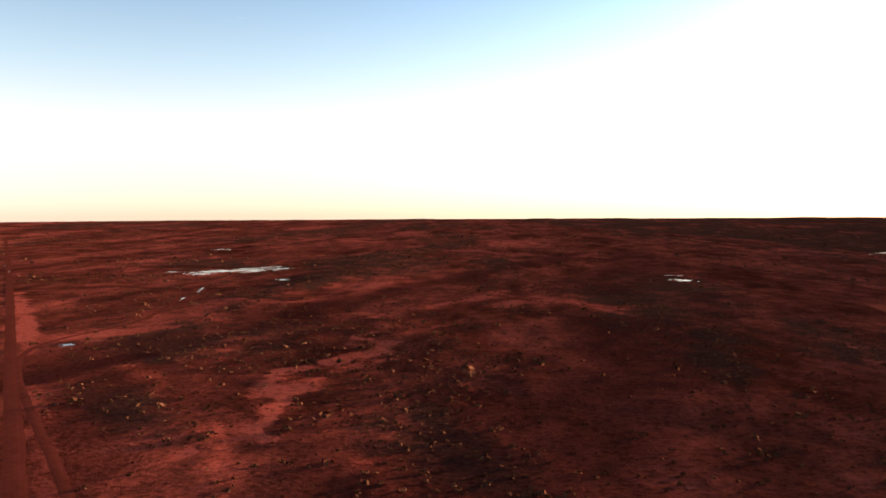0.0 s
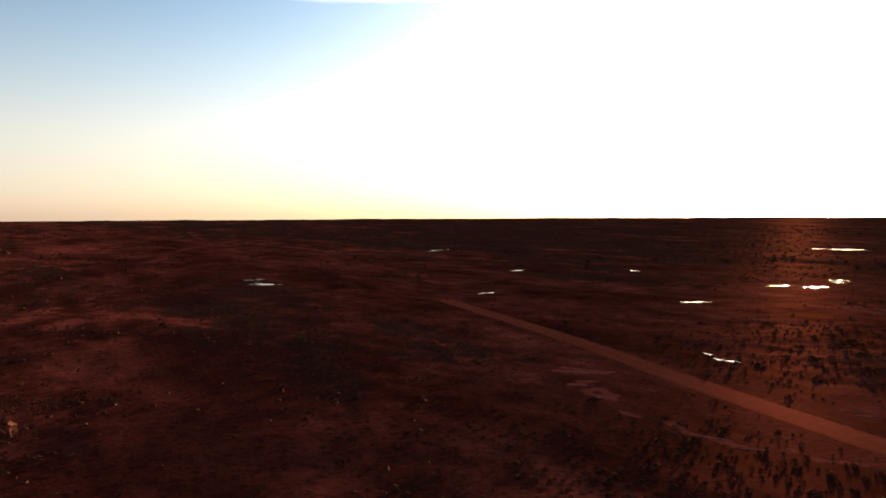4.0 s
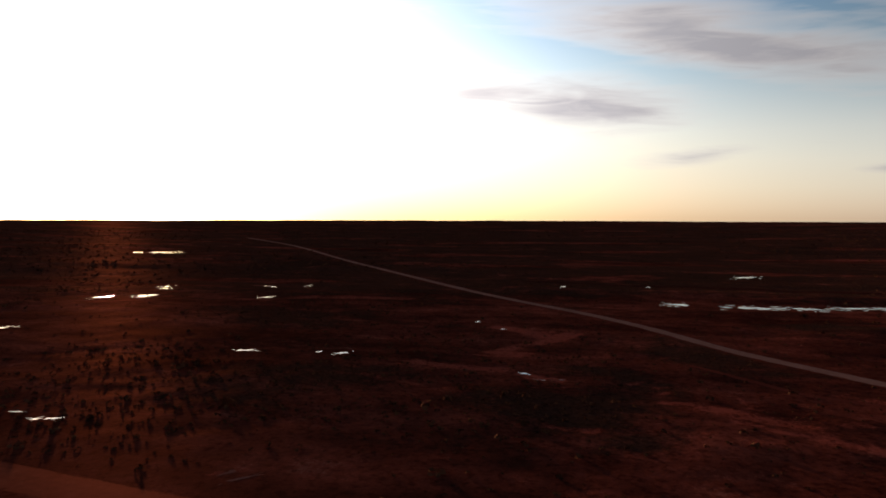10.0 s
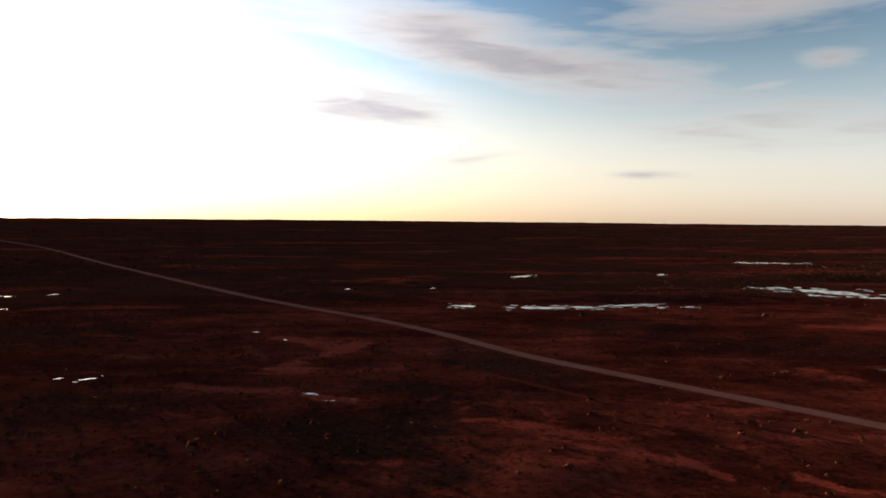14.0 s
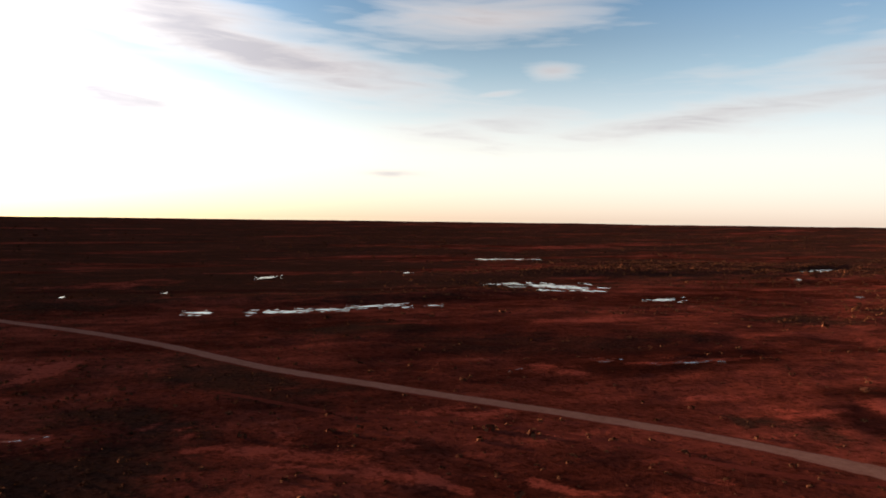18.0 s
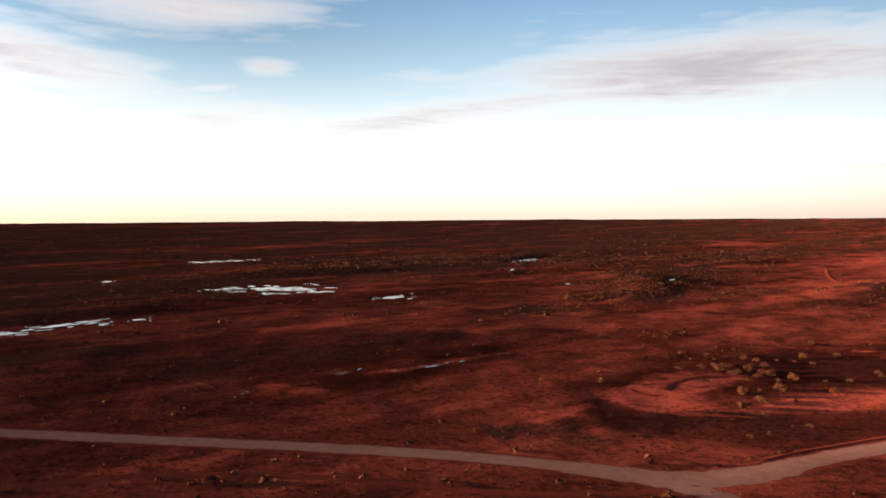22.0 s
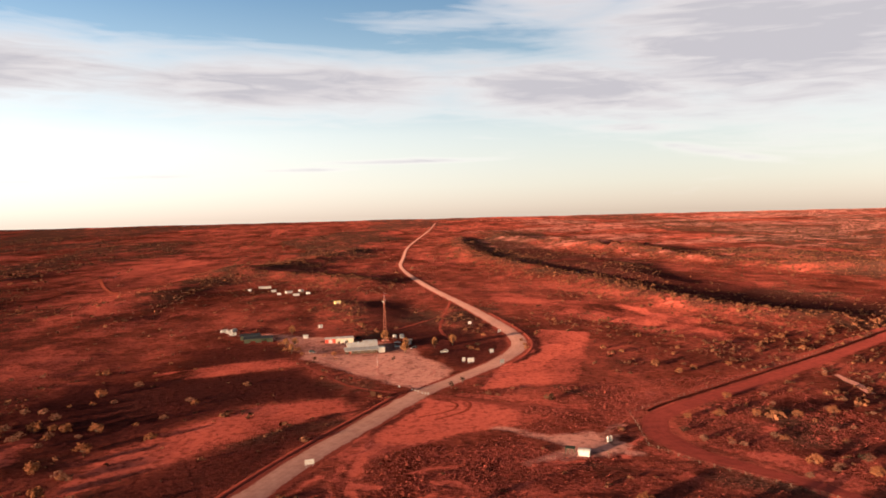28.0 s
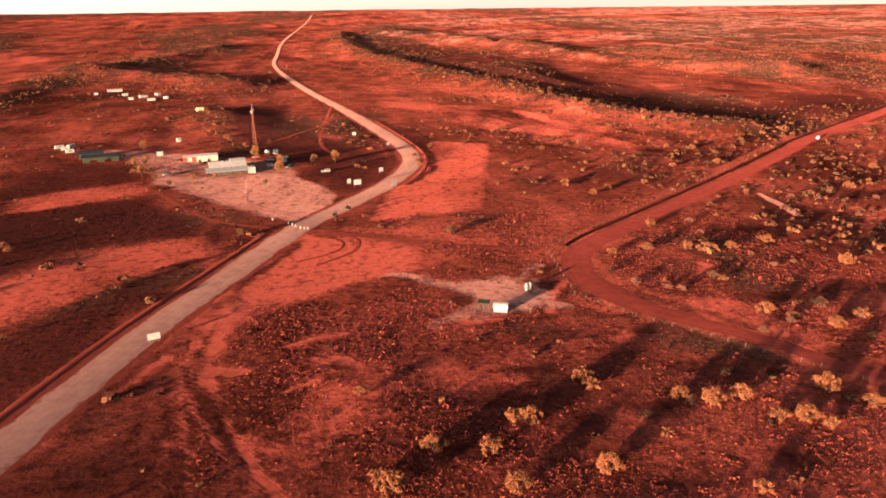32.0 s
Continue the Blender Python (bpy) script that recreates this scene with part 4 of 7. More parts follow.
M_GROUND = make_ground_material()
def lane(name, dark, light, rim):
    """Earth road: pale wheel ruts, darker crown, and a rim that frays into the soil."""
    m, t, b = material(name, 0.95, 0.0)
    b.inputs["Diffuse Roughness"].default_value = 1.0
    across = t.nodes.new("ShaderNodeAttribute")
    across.attribute_name = "across"
    big, mid, fine = tex_noise(t, 0.03, 5), tex_noise(t, 0.25, 6, rough=0.65), tex_noise(t, 1.6, 5, rough=0.7)
    side = arith(t, "ABSOLUTE", across.outputs["Fac"])
    rut = arith(t, "COSINE", arith(t, "MULTIPLY", arith(t, "ADD", side, arith(t, "MULTIPLY", big, 0.15)), 14.0))
    tone = arith(t, "ADD", arith(t, "MULTIPLY", mid, 0.5), arith(t, "ADD", arith(t, "MULTIPLY", fine, 0.25), arith(t, "MULTIPLY", big, 0.3)))
    tone = arith(t, "ADD", tone, arith(t, "MULTIPLY", rut, 0.022))
    face = colour_ramp(t, tone, [(0.38, dark), (0.66, light)])
    fray = arith(t, "ADD", side, arith(t, "MULTIPLY", arith(t, "SUBTRACT", mid, 0.5), 1.1))
    fray = arith(t, "MULTIPLY", arith(t, "SUBTRACT", fray, 0.72), 4.0, True)
    t.links.new(blend(t, fray, face, colour_ramp(t, fine, [(0.35, tuple(0.5 * c for c in rim)), (0.65, rim)])), b.inputs["Base Color"])
    bump(t, b, fine, 0.12, 0.06)
    grazing_gloss(t, b, 0.009)
    return m


M_ROAD = lane("pale_gravel_road", (0.25, 0.105, 0.075), (0.40, 0.19, 0.145), (0.22, 0.05, 0.03))
M_STRIP = lane("graded_red_earth", (0.20, 0.036, 0.020), (0.33, 0.066, 0.036), (0.17, 0.030, 0.018))
M_TRACK = lane("red_wheel_track", (0.12, 0.019, 0.012), (0.25, 0.043, 0.025), (0.14, 0.024, 0.015))
M_VERGE = lane("graded_verge", (0.11, 0.021, 0.014), (0.24, 0.044, 0.029), (0.12, 0.022, 0.015))
M_FENCEROAD = lane("smooth_red_road", (0.11, 0.019, 0.014), (0.23, 0.039, 0.028), (0.16, 0.028, 0.018))
M_WEST = lane("packed_dark_red_road", (0.075, 0.015, 0.010), (0.15, 0.028, 0.018), (0.16, 0.028, 0.018))
M_DARKSOIL = dusty("dark_soil", (0.02, 0.006, 0.005), (0.07, 0.014, 0.010), 0.4)
M_CLAY = dusty("pale_pink_clay", (0.30, 0.10, 0.07), (0.46, 0.19, 0.14), 0.12)


def make_water(name, dry, rough):
    """Pool water; dry: how much of it is mud bars."""
    m, t, b = material(name, rough, 0.6)
    b.inputs["Base Color"].default_value = (0.08, 0.05, 0.04, 1)
    # mud bars break the surface
    mud = arith(t, "ADD", arith(t, "MULTIPLY", tex_noise(t, 0.09, 6, stretch=(1, 1, 1), rough=0.65), 0.7), arith(t, "MULTIPLY", tex_noise(t, 0.35, 4), 0.3))
    bar = arith(t, "MULTIPLY", arith(t, "SUBTRACT", mud, dry), 16.0, True)
    t.links.new(blend(t, bar, (0.07, 0.045, 0.035), (0.14, 0.028, 0.018)), b.inputs["Base Color"])
    t.links.new(arith(t, "ADD", rough, arith(t, "MULTIPLY", bar, 0.9 - rough)), b.inputs["Roughness"])
    t.links.new(arith(t, "MULTIPLY", arith(t, "SUBTRACT", 1.0, bar), 0.6), b.inputs["Specular IOR Level"])
    return m


M_WATER = make_water("still_rain_water", 0.51, 0.04)
M_MUDDY = make_water("muddy_drying_water", 0.425, 0.22)
M_WET = dusty("wet_pink_clay", (0.30, 0.07, 0.045), (0.55, 0.20, 0.14), 0.5)
M_WET.node_tree.nodes["Principled BSDF"].inputs["Roughness"].default_value = 0.75
M_WET.node_tree.nodes["Principled BSDF"].inputs["Specular IOR Level"].default_value = 0.0


# ---- helpers for building ----
def mesh_of(name, verts, faces, mat, smooth=False):
    me = bpy.data.meshes.new(name)
    me.from_pydata(verts, [], faces)
    me.materials.append(mat)
    if smooth:
        me.polygons.foreach_set("use_smooth", [True] * len(me.polygons))
    me.update()
    return me


def ribbon(name, line, half, mat, lift, ragged=0.0, label="", seed=0, crown=0.0):
    """A road laid over the land."""
    rnd = random.Random(seed)
    rows = []
    for k, p in enumerate(line):
        d = (line[min(k + 1, len(line) - 1)] - line[max(k - 1, 0)]).normalized()
        side = Vector((d.y, -d.x))
        wide = half(p) if callable(half) else half
        a, b = wide * (1 + ragged * rnd.uniform(-1, 1)), wide * (1 + ragged * rnd.uniform(-1, 1))
        rows.append([p - side * a, p - side * wide * 0.5, p, p + side * wide * 0.5, p + side * b])
    flat = [q for row in rows for q in row]
    z = plain([q.x for q in flat], [q.y for q in flat])
    verts = []
    for i, (q, h) in enumerate(zip(flat, z)):
        # near the middle the rims sink into the soil
        close = math.hypot(q.x - MID[0], q.y - MID[1]) < 900
        raise_ = (lift + crown * (0, .7, 1, .7, 0)[i % 5]) * (0.3 if close else 1.0)
        verts.append((q.x, q.y, float(h) + (-0.02 if close and i % 5 in (0, 4) else raise_)))
    faces = [(5 * k + i, 5 * k + i + 1, 5 * k + i + 6, 5 * k + i + 5) for k in range(len(rows) - 1) for i in range(4)]
    me = mesh_of(name, verts, faces, mat, True)
    me.attributes.new("across", "FLOAT", "POINT").data.foreach_set("value", [(-1.0, -0.5, 0.0, 0.5, 1.0)[i % 5] for i in range(len(verts))])
    return tagged(new(name, me), label, "road", kind="structure")


def sheet(name, outline, mat, lift, ragged=1.5, label="", category="ground", step=5.0, seed=0):
    """A flat patch of ground with an uneven rim."""
    rnd = random.Random(seed)
    pts = []
    for a, b in zip(outline, outline[1:] + outline[:1]):
        a, b = Vector(a), Vector(b)
        n = max(1, int((b - a).length / step))
        for k in range(n):
            pts.append(a.lerp(b, k / n) + Vector((rnd.uniform(-ragged, ragged), rnd.uniform(-ragged, ragged))))
    z = plain([p.x for p in pts], [p.y for p in pts])
    bm = bmesh.new()
    ring = [bm.verts.new((p.x, p.y, float(h) + lift)) for p, h in zip(pts, z)]
    edges = [bm.edges.new((a, b)) for a, b in zip(ring, ring[1:] + ring[:1])]
    bmesh.ops.triangle_fill(bm, use_beauty=True, edges=edges)
    for f in bm.faces:
        if f.normal.z < 0:
            f.normal_flip()
    me = bpy.data.meshes.new(name)
    bm.to_mesh(me)
    bm.free()
    me.materials.append(mat)
    return tagged(new(name, me), label, category, kind="structure")


# ---- ground ----
# trampled and scraped places: outline, softness of the rim
YARD = [(192, -384), (217, -361), (236, -388), (249, -409), (271, -456), (278, -479), (289, -502), (291, -522), (306, -565), (329, -572), (335, -589), (307, -587), (273, -552), (247, -530), (219, -508), (202, -478), (203, -430), (197, -409)]
FORECOURT = [(278, -463), (269, -498), (251, -472), (218, -469), (202, -453), (193, -424), (190, -398), (202, -365), (211, -354), (222, -369), (242, -400), (260, -430)]
CLEARED = [(71, -509), (134, -352), (186, -351), (150, -440), (105, -533)]
SCRAPED = [(218, -345), (178, -304), (181, -285), (212, -277), (237, -262), (252, -252), (262, -262), (240, -302)]
SHED_PAD = [(178, -270), (164, -268), (157, -272), (147, -247), (160, -238), (180, -237), (174, -256)]
PIT_FLOOR = [(400, -260), (401, -290), (385, -318), (378, -305), (384, -277), (391, -255)]
PIT_BAND = [(419, -217), (382, -213), (361, -228), (334, -258), (308, -281), (253, -325), (252, -356), (290, -347), (315, -327), (337, -305), (346, -280), (358, -240), (386, -256), (406, -257), (420, -252), (422, -232)]


def within(x, y, outline, soft):
    """1 inside an outline, 0 outside, with a soft rim."""
    line = [Vector(p) for p in outline + outline[:1]]
    odd = np.zeros(len(x), bool)
    for a, b in zip(line, line[1:]):
        if abs(b.y - a.y) > 1e-9:
            odd ^= ((a.y > y) != (b.y > y)) & (x < (b.x - a.x) * (y - a.y) / (b.y - a.y) + a.x)
    d = np.where(odd, 1.0, -1.0) * off_all(x, y, line)
    return ramp(d, -soft, soft)


CLAY_CHAIN = spline([(-89, 225), (-84, 279), (-85, 308), (-87, 389), (-86, 431), (-54, 492), (-48, 673), (-8, 756), (62, 862), (127, 963)], 12)
beside_west = [p + Vector((9.0, 5.0)) for p in WEST_ROAD if 180 < p.y < 760]


def damp_shade_at(x, y):
    """How dark the soil is, from damp and from painted dune and tree shade."""
    best = np.zeros(len(x))
    sway = (fractal(x, y, 50, 401) - 0.5) * 36
    for line, half, heavy in HOLLOW_SHADE:
        best = np.maximum(best, heavy * (1 - ramp(off_line(x, y, line) + sway, half * 0.5, half * 1.5)))
    close = np.nonzero((x > -80) & (x < 760) & (y > -820) & (y < 10))[0]
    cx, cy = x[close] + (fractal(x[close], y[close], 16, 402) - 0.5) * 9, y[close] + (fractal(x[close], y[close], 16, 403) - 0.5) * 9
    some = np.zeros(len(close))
    for mx, my, a, b in SHADE_SMUDGES:
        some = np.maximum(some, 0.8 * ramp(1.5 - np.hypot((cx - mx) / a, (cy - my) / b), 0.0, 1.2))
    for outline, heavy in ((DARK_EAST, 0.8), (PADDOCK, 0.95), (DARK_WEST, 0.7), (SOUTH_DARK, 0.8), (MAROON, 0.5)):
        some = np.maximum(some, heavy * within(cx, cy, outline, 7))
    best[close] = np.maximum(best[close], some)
    for half, heavy, line in DAMP_LINES + NEAR_DAMP + DITCHES:
        lay_tongue(best, x, y, half, heavy, line)
    return best


def lay_tongue(values, x, y, half, heavy, line):
    """Raise values along a tongue with a torn rim."""
    far = 4 * half + 25
    near = np.nonzero((x > min(p[0] for p in line) - far) & (x < max(p[0] for p in line) + far) & (y > min(p[1] for p in line) - far) & (y < max(p[1] for p in line) + far))[0]
    nx = x[near] + (fractal(x[near], y[near], 4 * half + 6, 501) - 0.5) * (3 * half + 2)
    ny = y[near] + (fractal(x[near], y[near], 4 * half + 6, 502) - 0.5) * (3 * half + 2)
    d = off_all(nx, ny, spline(line, max(4.0, half)))
    patchy = ramp(fractal(x[near], y[near], 3 * half + 18, 503), 0.30, 0.50)
    values[near] = np.maximum(values[near], heavy * (0.35 + 0.65 * patchy) * (1 - ramp(d, half * 0.45, half * 1.5 + 0.6)))


def make_ground():
    radii = [0.0]
    r = 6.0
    while r < EDGE:
        radii.append(r)
        r += 2.0 if 150 < r < 600 else max(3.0, min(r * 0.0095, 50))
    radii.append(EDGE)
    radii = np.array(radii[1:])
    fine = np.arange(-130, -62, 0.22)
    ang = np.radians(np.concatenate([fine, np.arange(-62, 230, 0.4)]))
    turns = len(ang)
    gx = (MID[0] + radii[:, None] * np.cos(ang)[None, :]).ravel()
    gy = (MID[1] + radii[:, None] * np.sin(ang)[None, :]).ravel()
    gx, gy = np.append(gx, MID[0]), np.append(gy, MID[1])
    gz = plain(gx, gy)
    n = len(radii)
    i, j = np.meshgrid(np.arange(n - 1), np.arange(turns), indexing="ij")
    j2 = (j + 1) % turns
    quads = np.stack([i * turns + j, (i + 1) * turns + j, (i + 1) * turns + j2, i * turns + j2], -1).reshape(-1, 4)
    fan = np.stack([np.full(turns, n * turns), np.arange(turns), (np.arange(turns) + 1) % turns], -1)
    me = bpy.data.meshes.new("ground")
    me.vertices.add(len(gx))
    me.vertices.foreach_set("co", np.stack([gx, gy, gz], -1).ravel())
    me.loops.add(quads.size + fan.size)
    me.loops.foreach_set("vertex_index", np.concatenate([quads.ravel(), fan.ravel()]))
    me.polygons.add(len(quads) + len(fan))
    me.polygons.foreach_set("loop_start", np.concatenate([np.arange(len(quads)) * 4, quads.size + np.arange(len(fan)) * 3]))
    me.polygons.foreach_set("use_smooth", np.ones(len(quads) + len(fan), bool))
    me.update(calc_edges=True)
    sand, scrub = np.zeros(len(gx)), np.zeros(len(gx))
    reach = np.hypot(gx - MID[0], gy - MID[1])
    swing = 10 + reach * 0.03
    wx = gx + (fractal(gx, gy, 60, 201) - 0.5) * 3 * swing
    wy = gy + (fractal(gx, gy, 60, 202) - 0.5) * 3 * swing
    for oval in SAND:
        sand = np.maximum(sand, ramp(inside(wx, wy, oval, 1.5), 0.0, 1.0))
    for oval in SCRUB:
        scrub = np.maximum(scrub, ramp(inside(wx, wy, oval, 1.5), 0.0, 0.9))
    for line, height, breadth in RIDGES:
        scrub = np.maximum(scrub, 0.7 * np.exp(-(off_line(gx, gy, line) / breadth) ** 2))
    far = ramp(np.hypot(gx - MID[0], gy - MID[1]), 700, 1600)
    scrub = np.maximum(scrub, ramp(reach, 600, 1000) * ramp(dune_grain(gx, gy), 0.5, 0.66) * 0.85)
    scrub = np.maximum(scrub, 1.1 * ramp(gx + 0.1 * gy, 740, 1100) * ramp(fractal(gx, gy * 0.3, 90, 43), 0.28, 0.5))
    sand = np.maximum(sand, 0.8 * far * ramp(fractal(gx, gy * 0.4, 150, 77), 0.56, 0.72) * (1 - scrub))
    for rim, heavy, tongue in SAND_LINES + SAND_LINES_EAST + SAND_LINES_SOUTHEAST + SAND_LINES_SOUTH + RUTS:
        lay_tongue(sand, gx, gy, rim, heavy, tongue)
    clay = np.zeros(len(gx))
    near = np.nonzero((gx > 20) & (gx < 460) & (gy > -580) & (gy < -180))[0]
    nx = gx[near] + (fractal(gx[near], gy[near], 14, 301) - 0.5) * 7
    ny = gy[near] + (fractal(gx[near], gy[near], 14, 302) - 0.5) * 7
    clay[near] = np.maximum(np.maximum(0.8 * within(nx, ny, YARD, 5), 0.95 * within(nx, ny, FORECOURT, 6)), 0.85 * within(nx, ny, SHED_PAD, 4))
    field_ = np.maximum(0.77 * within(gx[near] + 0.3 * (nx - gx[near]), gy[near] + 0.3 * (ny - gy[near]), CLEARED, 3.0), within(nx, ny, SCRAPED, 4))
    sand[near] = np.maximum(sand[near], np.maximum(1.3 * field_, 1.0 * within(nx, ny, PIT_FLOOR, 5)))
    for arm in SHED_ARMS:
        clay[near] = np.maximum(clay[near], 0.8 * (1 - ramp(off_all(nx, ny, arm), 0.5, 6.0)))
    for outline in (RED_STRIP, PIT_BAND, PINK_EAST):
        sand[near] = np.maximum(sand[near], 0.9 * within(nx, ny, outline, 4))
    sand[near] = np.maximum(sand[near], 1.0 * within(nx, ny, SAND_BEND, 3))
    sand[near] = np.maximum(sand[near], 0.75 * within(nx, ny, RED_NEAR, 12))
    scrub[near] *= 1 - np.maximum(field_, clay[near])
    flat = np.nonzero((gx > -60) & (gx < 120) & (gy > -720) & (gy < -400))[0]
    sand[flat] = np.maximum(sand[flat], 1.0 * within(wx[flat], wy[flat], BRIGHT_FLAT, 12))
    # a chain of bare clay pans and the bright verge of the straight road
    north = np.nonzero((gy > 150) & (gy < 1100) & (gx < 220) & (gx > -600))[0]
    px, py = gx[north] + (fractal(gx[north], gy[north], 40, 311) - 0.5) * 60, gy[north] + (fractal(gx[north], gy[north], 40, 312) - 0.5) * 60
    chain = (1 - ramp(off_all(px, py, CLAY_CHAIN), 2, 9)) * ramp(fractal(gx[north], gy[north], 35, 313), 0.34, 0.56)
    sand[north] = np.maximum(sand[north], 1.6 * chain)
    sand[north] = np.maximum(sand[north], np.maximum(0.45 * (1 - ramp(off_all(px, py, CLAY_CHAIN), 5, 24)), 0.9 * (1 - ramp(off_all(gx[north], gy[north], beside_west), 2, 9))))
    # pale far dunes to the south-west
    around = np.degrees(np.arctan2(gx - MID[0], gy - MID[1])) % 360
    clay = np.maximum(clay, 0.5 * ramp(reach, 900, 2000) * ramp(around, 178, 196) * (1 - ramp(around, 235, 260)) * ramp(fractal(gx * 0.5, gy, 220, 91), 0.35, 0.6))
    for oval in SAND_NORTH[6:11]:
        sand = np.maximum(sand, 1.1 * ramp(inside(wx, wy, oval, 1.2), 0.0, 0.8))
    keep_bright = np.zeros(len(gx))
    keep_bright[near] = np.maximum(within(nx, ny, PIT_FLOOR, 5), np.maximum(within(nx, ny, PIT_BAND, 4), within(nx, ny, RED_STRIP, 4)))
    damp_shade = (1 - keep_bright) * damp_shade_at(gx, gy) * (1 - 0.9 * clay)
    for key, values in (("sand", sand * (1 - 0.7 * damp_shade)), ("clay", clay), ("damp_shade", damp_shade), ("scrub", scrub * (1 - 0.8 * sand))):
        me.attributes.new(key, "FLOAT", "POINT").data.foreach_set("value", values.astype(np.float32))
    me.materials.append(M_GROUND)
    return tagged(new("ground", me), "red desert soil with sand patches and dark scrub", "ground", kind="structure")


ground = make_ground()

# ---- roads ----
ribbon("road_verge", MAIN_ROAD, lambda p: 9.0 - 4.0 * min(max((-650 - p.y) / 600, 0), 1), M_VERGE, 0.10, 0.2, "graded red earth verge along the gravel road", 1)
ribbon("road", MAIN_ROAD, lambda p: 6.5 - 3.0 * min(max((-650 - p.y) / 600, 0), 1), M_ROAD, 0.24, 0.09, "wide pale gravel road through red desert", 2, 0.15)
ribbon("road_junction", spline([(402, -103), (366, -119), (334, -132), (317, -152), (304, -187), (287, -225)], 4), lambda p: 9.5 - 3.5 * min(1.0, (math.hypot(p.x - 328, p.y + 138) / 60) ** 2), M_ROAD, 0.19, 0.08, "wide gravel bend where the roads meet", 9)
ribbon("strip_access", ACCESS, 5.5, M_ROAD, 0.21, 0.12, "short gravel road from the bend to the airstrip", 11)
ribbon("old_road", spline([(560, 70), (500, 23), (479, -6), (452, -33), (411, -61), (367, -85), (340, -108), (322, -140)], 6), 3.0, M_VERGE, 0.13, 0.12, "disused pinkish earth road beside the gravel road", 10)
ribbon("airstrip", AIRSTRIP, 11.0, M_STRIP, 0.16, 0.06, "straight graded red earth airstrip", 3)
ribbon("west_road", WEST_ROAD, 4.5, M_WEST, 0.16, 0.1, "straight dark red earth road", 4)
ribbon("west_track", WEST_TRACK, 2.6, M_WEST, 0.14, 0.15, "narrow winding red dirt track", 5)
ribbon("red_road", RED_ROAD, lambda p: 6.5 - 3.2 * min(max((p.y + 248) / 60, 0), 1) if p.x > 60 else 6.5, M_FENCEROAD, 0.12, 0.13, "wide red earth road along a fence", 6)
# ---- rain pools ----
def pool(oval, seed):
    """A pool with a torn shore and small pools round its ends."""
    cx, cy, ux, uy, vx, vy = oval
    thin = 0.35 if 240 < cx < 350 and 180 < cy < 400 else 0.9 if cy < 150 else 0.32 if cx > 700 and cy > 400 else 0.5 if cx > 300 else 0.62
    ux, uy, vx, vy = ux * 0.92, uy * 0.92, vx * thin, vy * thin
    rnd = random.Random(seed)
    length = math.hypot(ux, uy)
    lobes = [(0.0, 0.0, 0.85, 0.6)]
    for _ in range(7 + int(min(length, 60) / 3)):
        lobes.append((rnd.uniform(-1.4, 1.4), rnd.uniform(-1.5, 1.5), rnd.uniform(0.08, 0.28), rnd.uniform(0.08, 0.26)))
    z = float(plain(cx, cy)) + 0.07
    bm = bmesh.new()
    for i, (a0, b0, ra, rb) in enumerate(lobes):
        n = 56 if i == 0 else 14
        ring = []
        for k in range(n):
            a = 2 * math.pi * k / n
            q = 2.6 if i == 0 else 1.2
            r = 0.30 + 1.25 * float(fractal(math.cos(a) * q + seed * 7.3 + i * 3.1, math.sin(a) * q, 1.0, seed, 4))
            c, s = a0 + math.cos(a) * r * ra, b0 + math.sin(a) * r * rb
            ring.append(bm.verts.new((cx + ux * c + vx * s, cy + uy * c + vy * s, z + 0.004 * i)))
        bm.faces.new(ring)
    bmesh.ops.triangulate(bm, faces=bm.faces[:])
    for f in bm.faces:
        if f.normal.z < 0:
            f.normal_flip()
    me = bpy.data.meshes.new("pool")
    bm.to_mesh(me)
    bm.free()
    me.materials.append(M_WET if thin == 0.35 else M_MUDDY if 450 < cx < 680 and cy < 0 else M_WATER)
    return tagged(new("pool", me), "shallow rain pool mirroring the sky on red soil", "water", "rain pools", "structure")


for k, oval in enumerate(POOLS):
    pool(oval, k + 1)


# ---- plants ----
def leaf_material(name, dark, light):
    m, t, b = material(name, 0.9, 0.0)
    geo = t.nodes.new("ShaderNodeNewGeometry")
    info = t.nodes.new("ShaderNodeObjectInfo")
    tone = arith(t, "ADD", arith(t, "MULTIPLY", geo.outputs["Random Per Island"], 0.75), arith(t, "MULTIPLY", info.outputs["Random"], 0.25))
    t.links.new(colour_ramp(t, tone, [(0.0, dark), (1.0, light)]), b.inputs["Base Color"])
    return m


M_LEAF = leaf_material("dry_olive_leaves", (0.07, 0.025, 0.012), (0.35, 0.120, 0.051))
M_GUM = leaf_material("golden_gum_leaves", (0.10, 0.040, 0.016), (0.40, 0.155, 0.060))
M_DUNE = leaf_material("dark_dune_leaves", (0.040, 0.017, 0.009), (0.25, 0.088, 0.041))
M_LEAF_GREEN = leaf_material("dark_green_leaves", (0.018, 0.011, 0.007), (0.05, 0.028, 0.015))
M_LEAF_PALE = leaf_material("silver_grey_leaves", (0.07, 0.027, 0.017), (0.26, 0.105, 0.060))
M_SCRUB = leaf_material("low_scrub_leaves", (0.030, 0.013, 0.008), (0.17, 0.064, 0.033))
M_BUSH = leaf_material("dark_bush_leaves", (0.018, 0.009, 0.006), (0.10, 0.036, 0.018))
M_GRASS = leaf_material("dry_tussock_grass", (0.07, 0.014, 0.010), (0.35, 0.070, 0.046))
M_BARK = dusty("grey_brown_bark", (0.07, 0.04, 0.025), (0.16, 0.09, 0.06), 3.0)


def part(name, me, parent, label=""):
    ob = new(name, me)
    ob.parent = parent
    return tagged(ob, label)


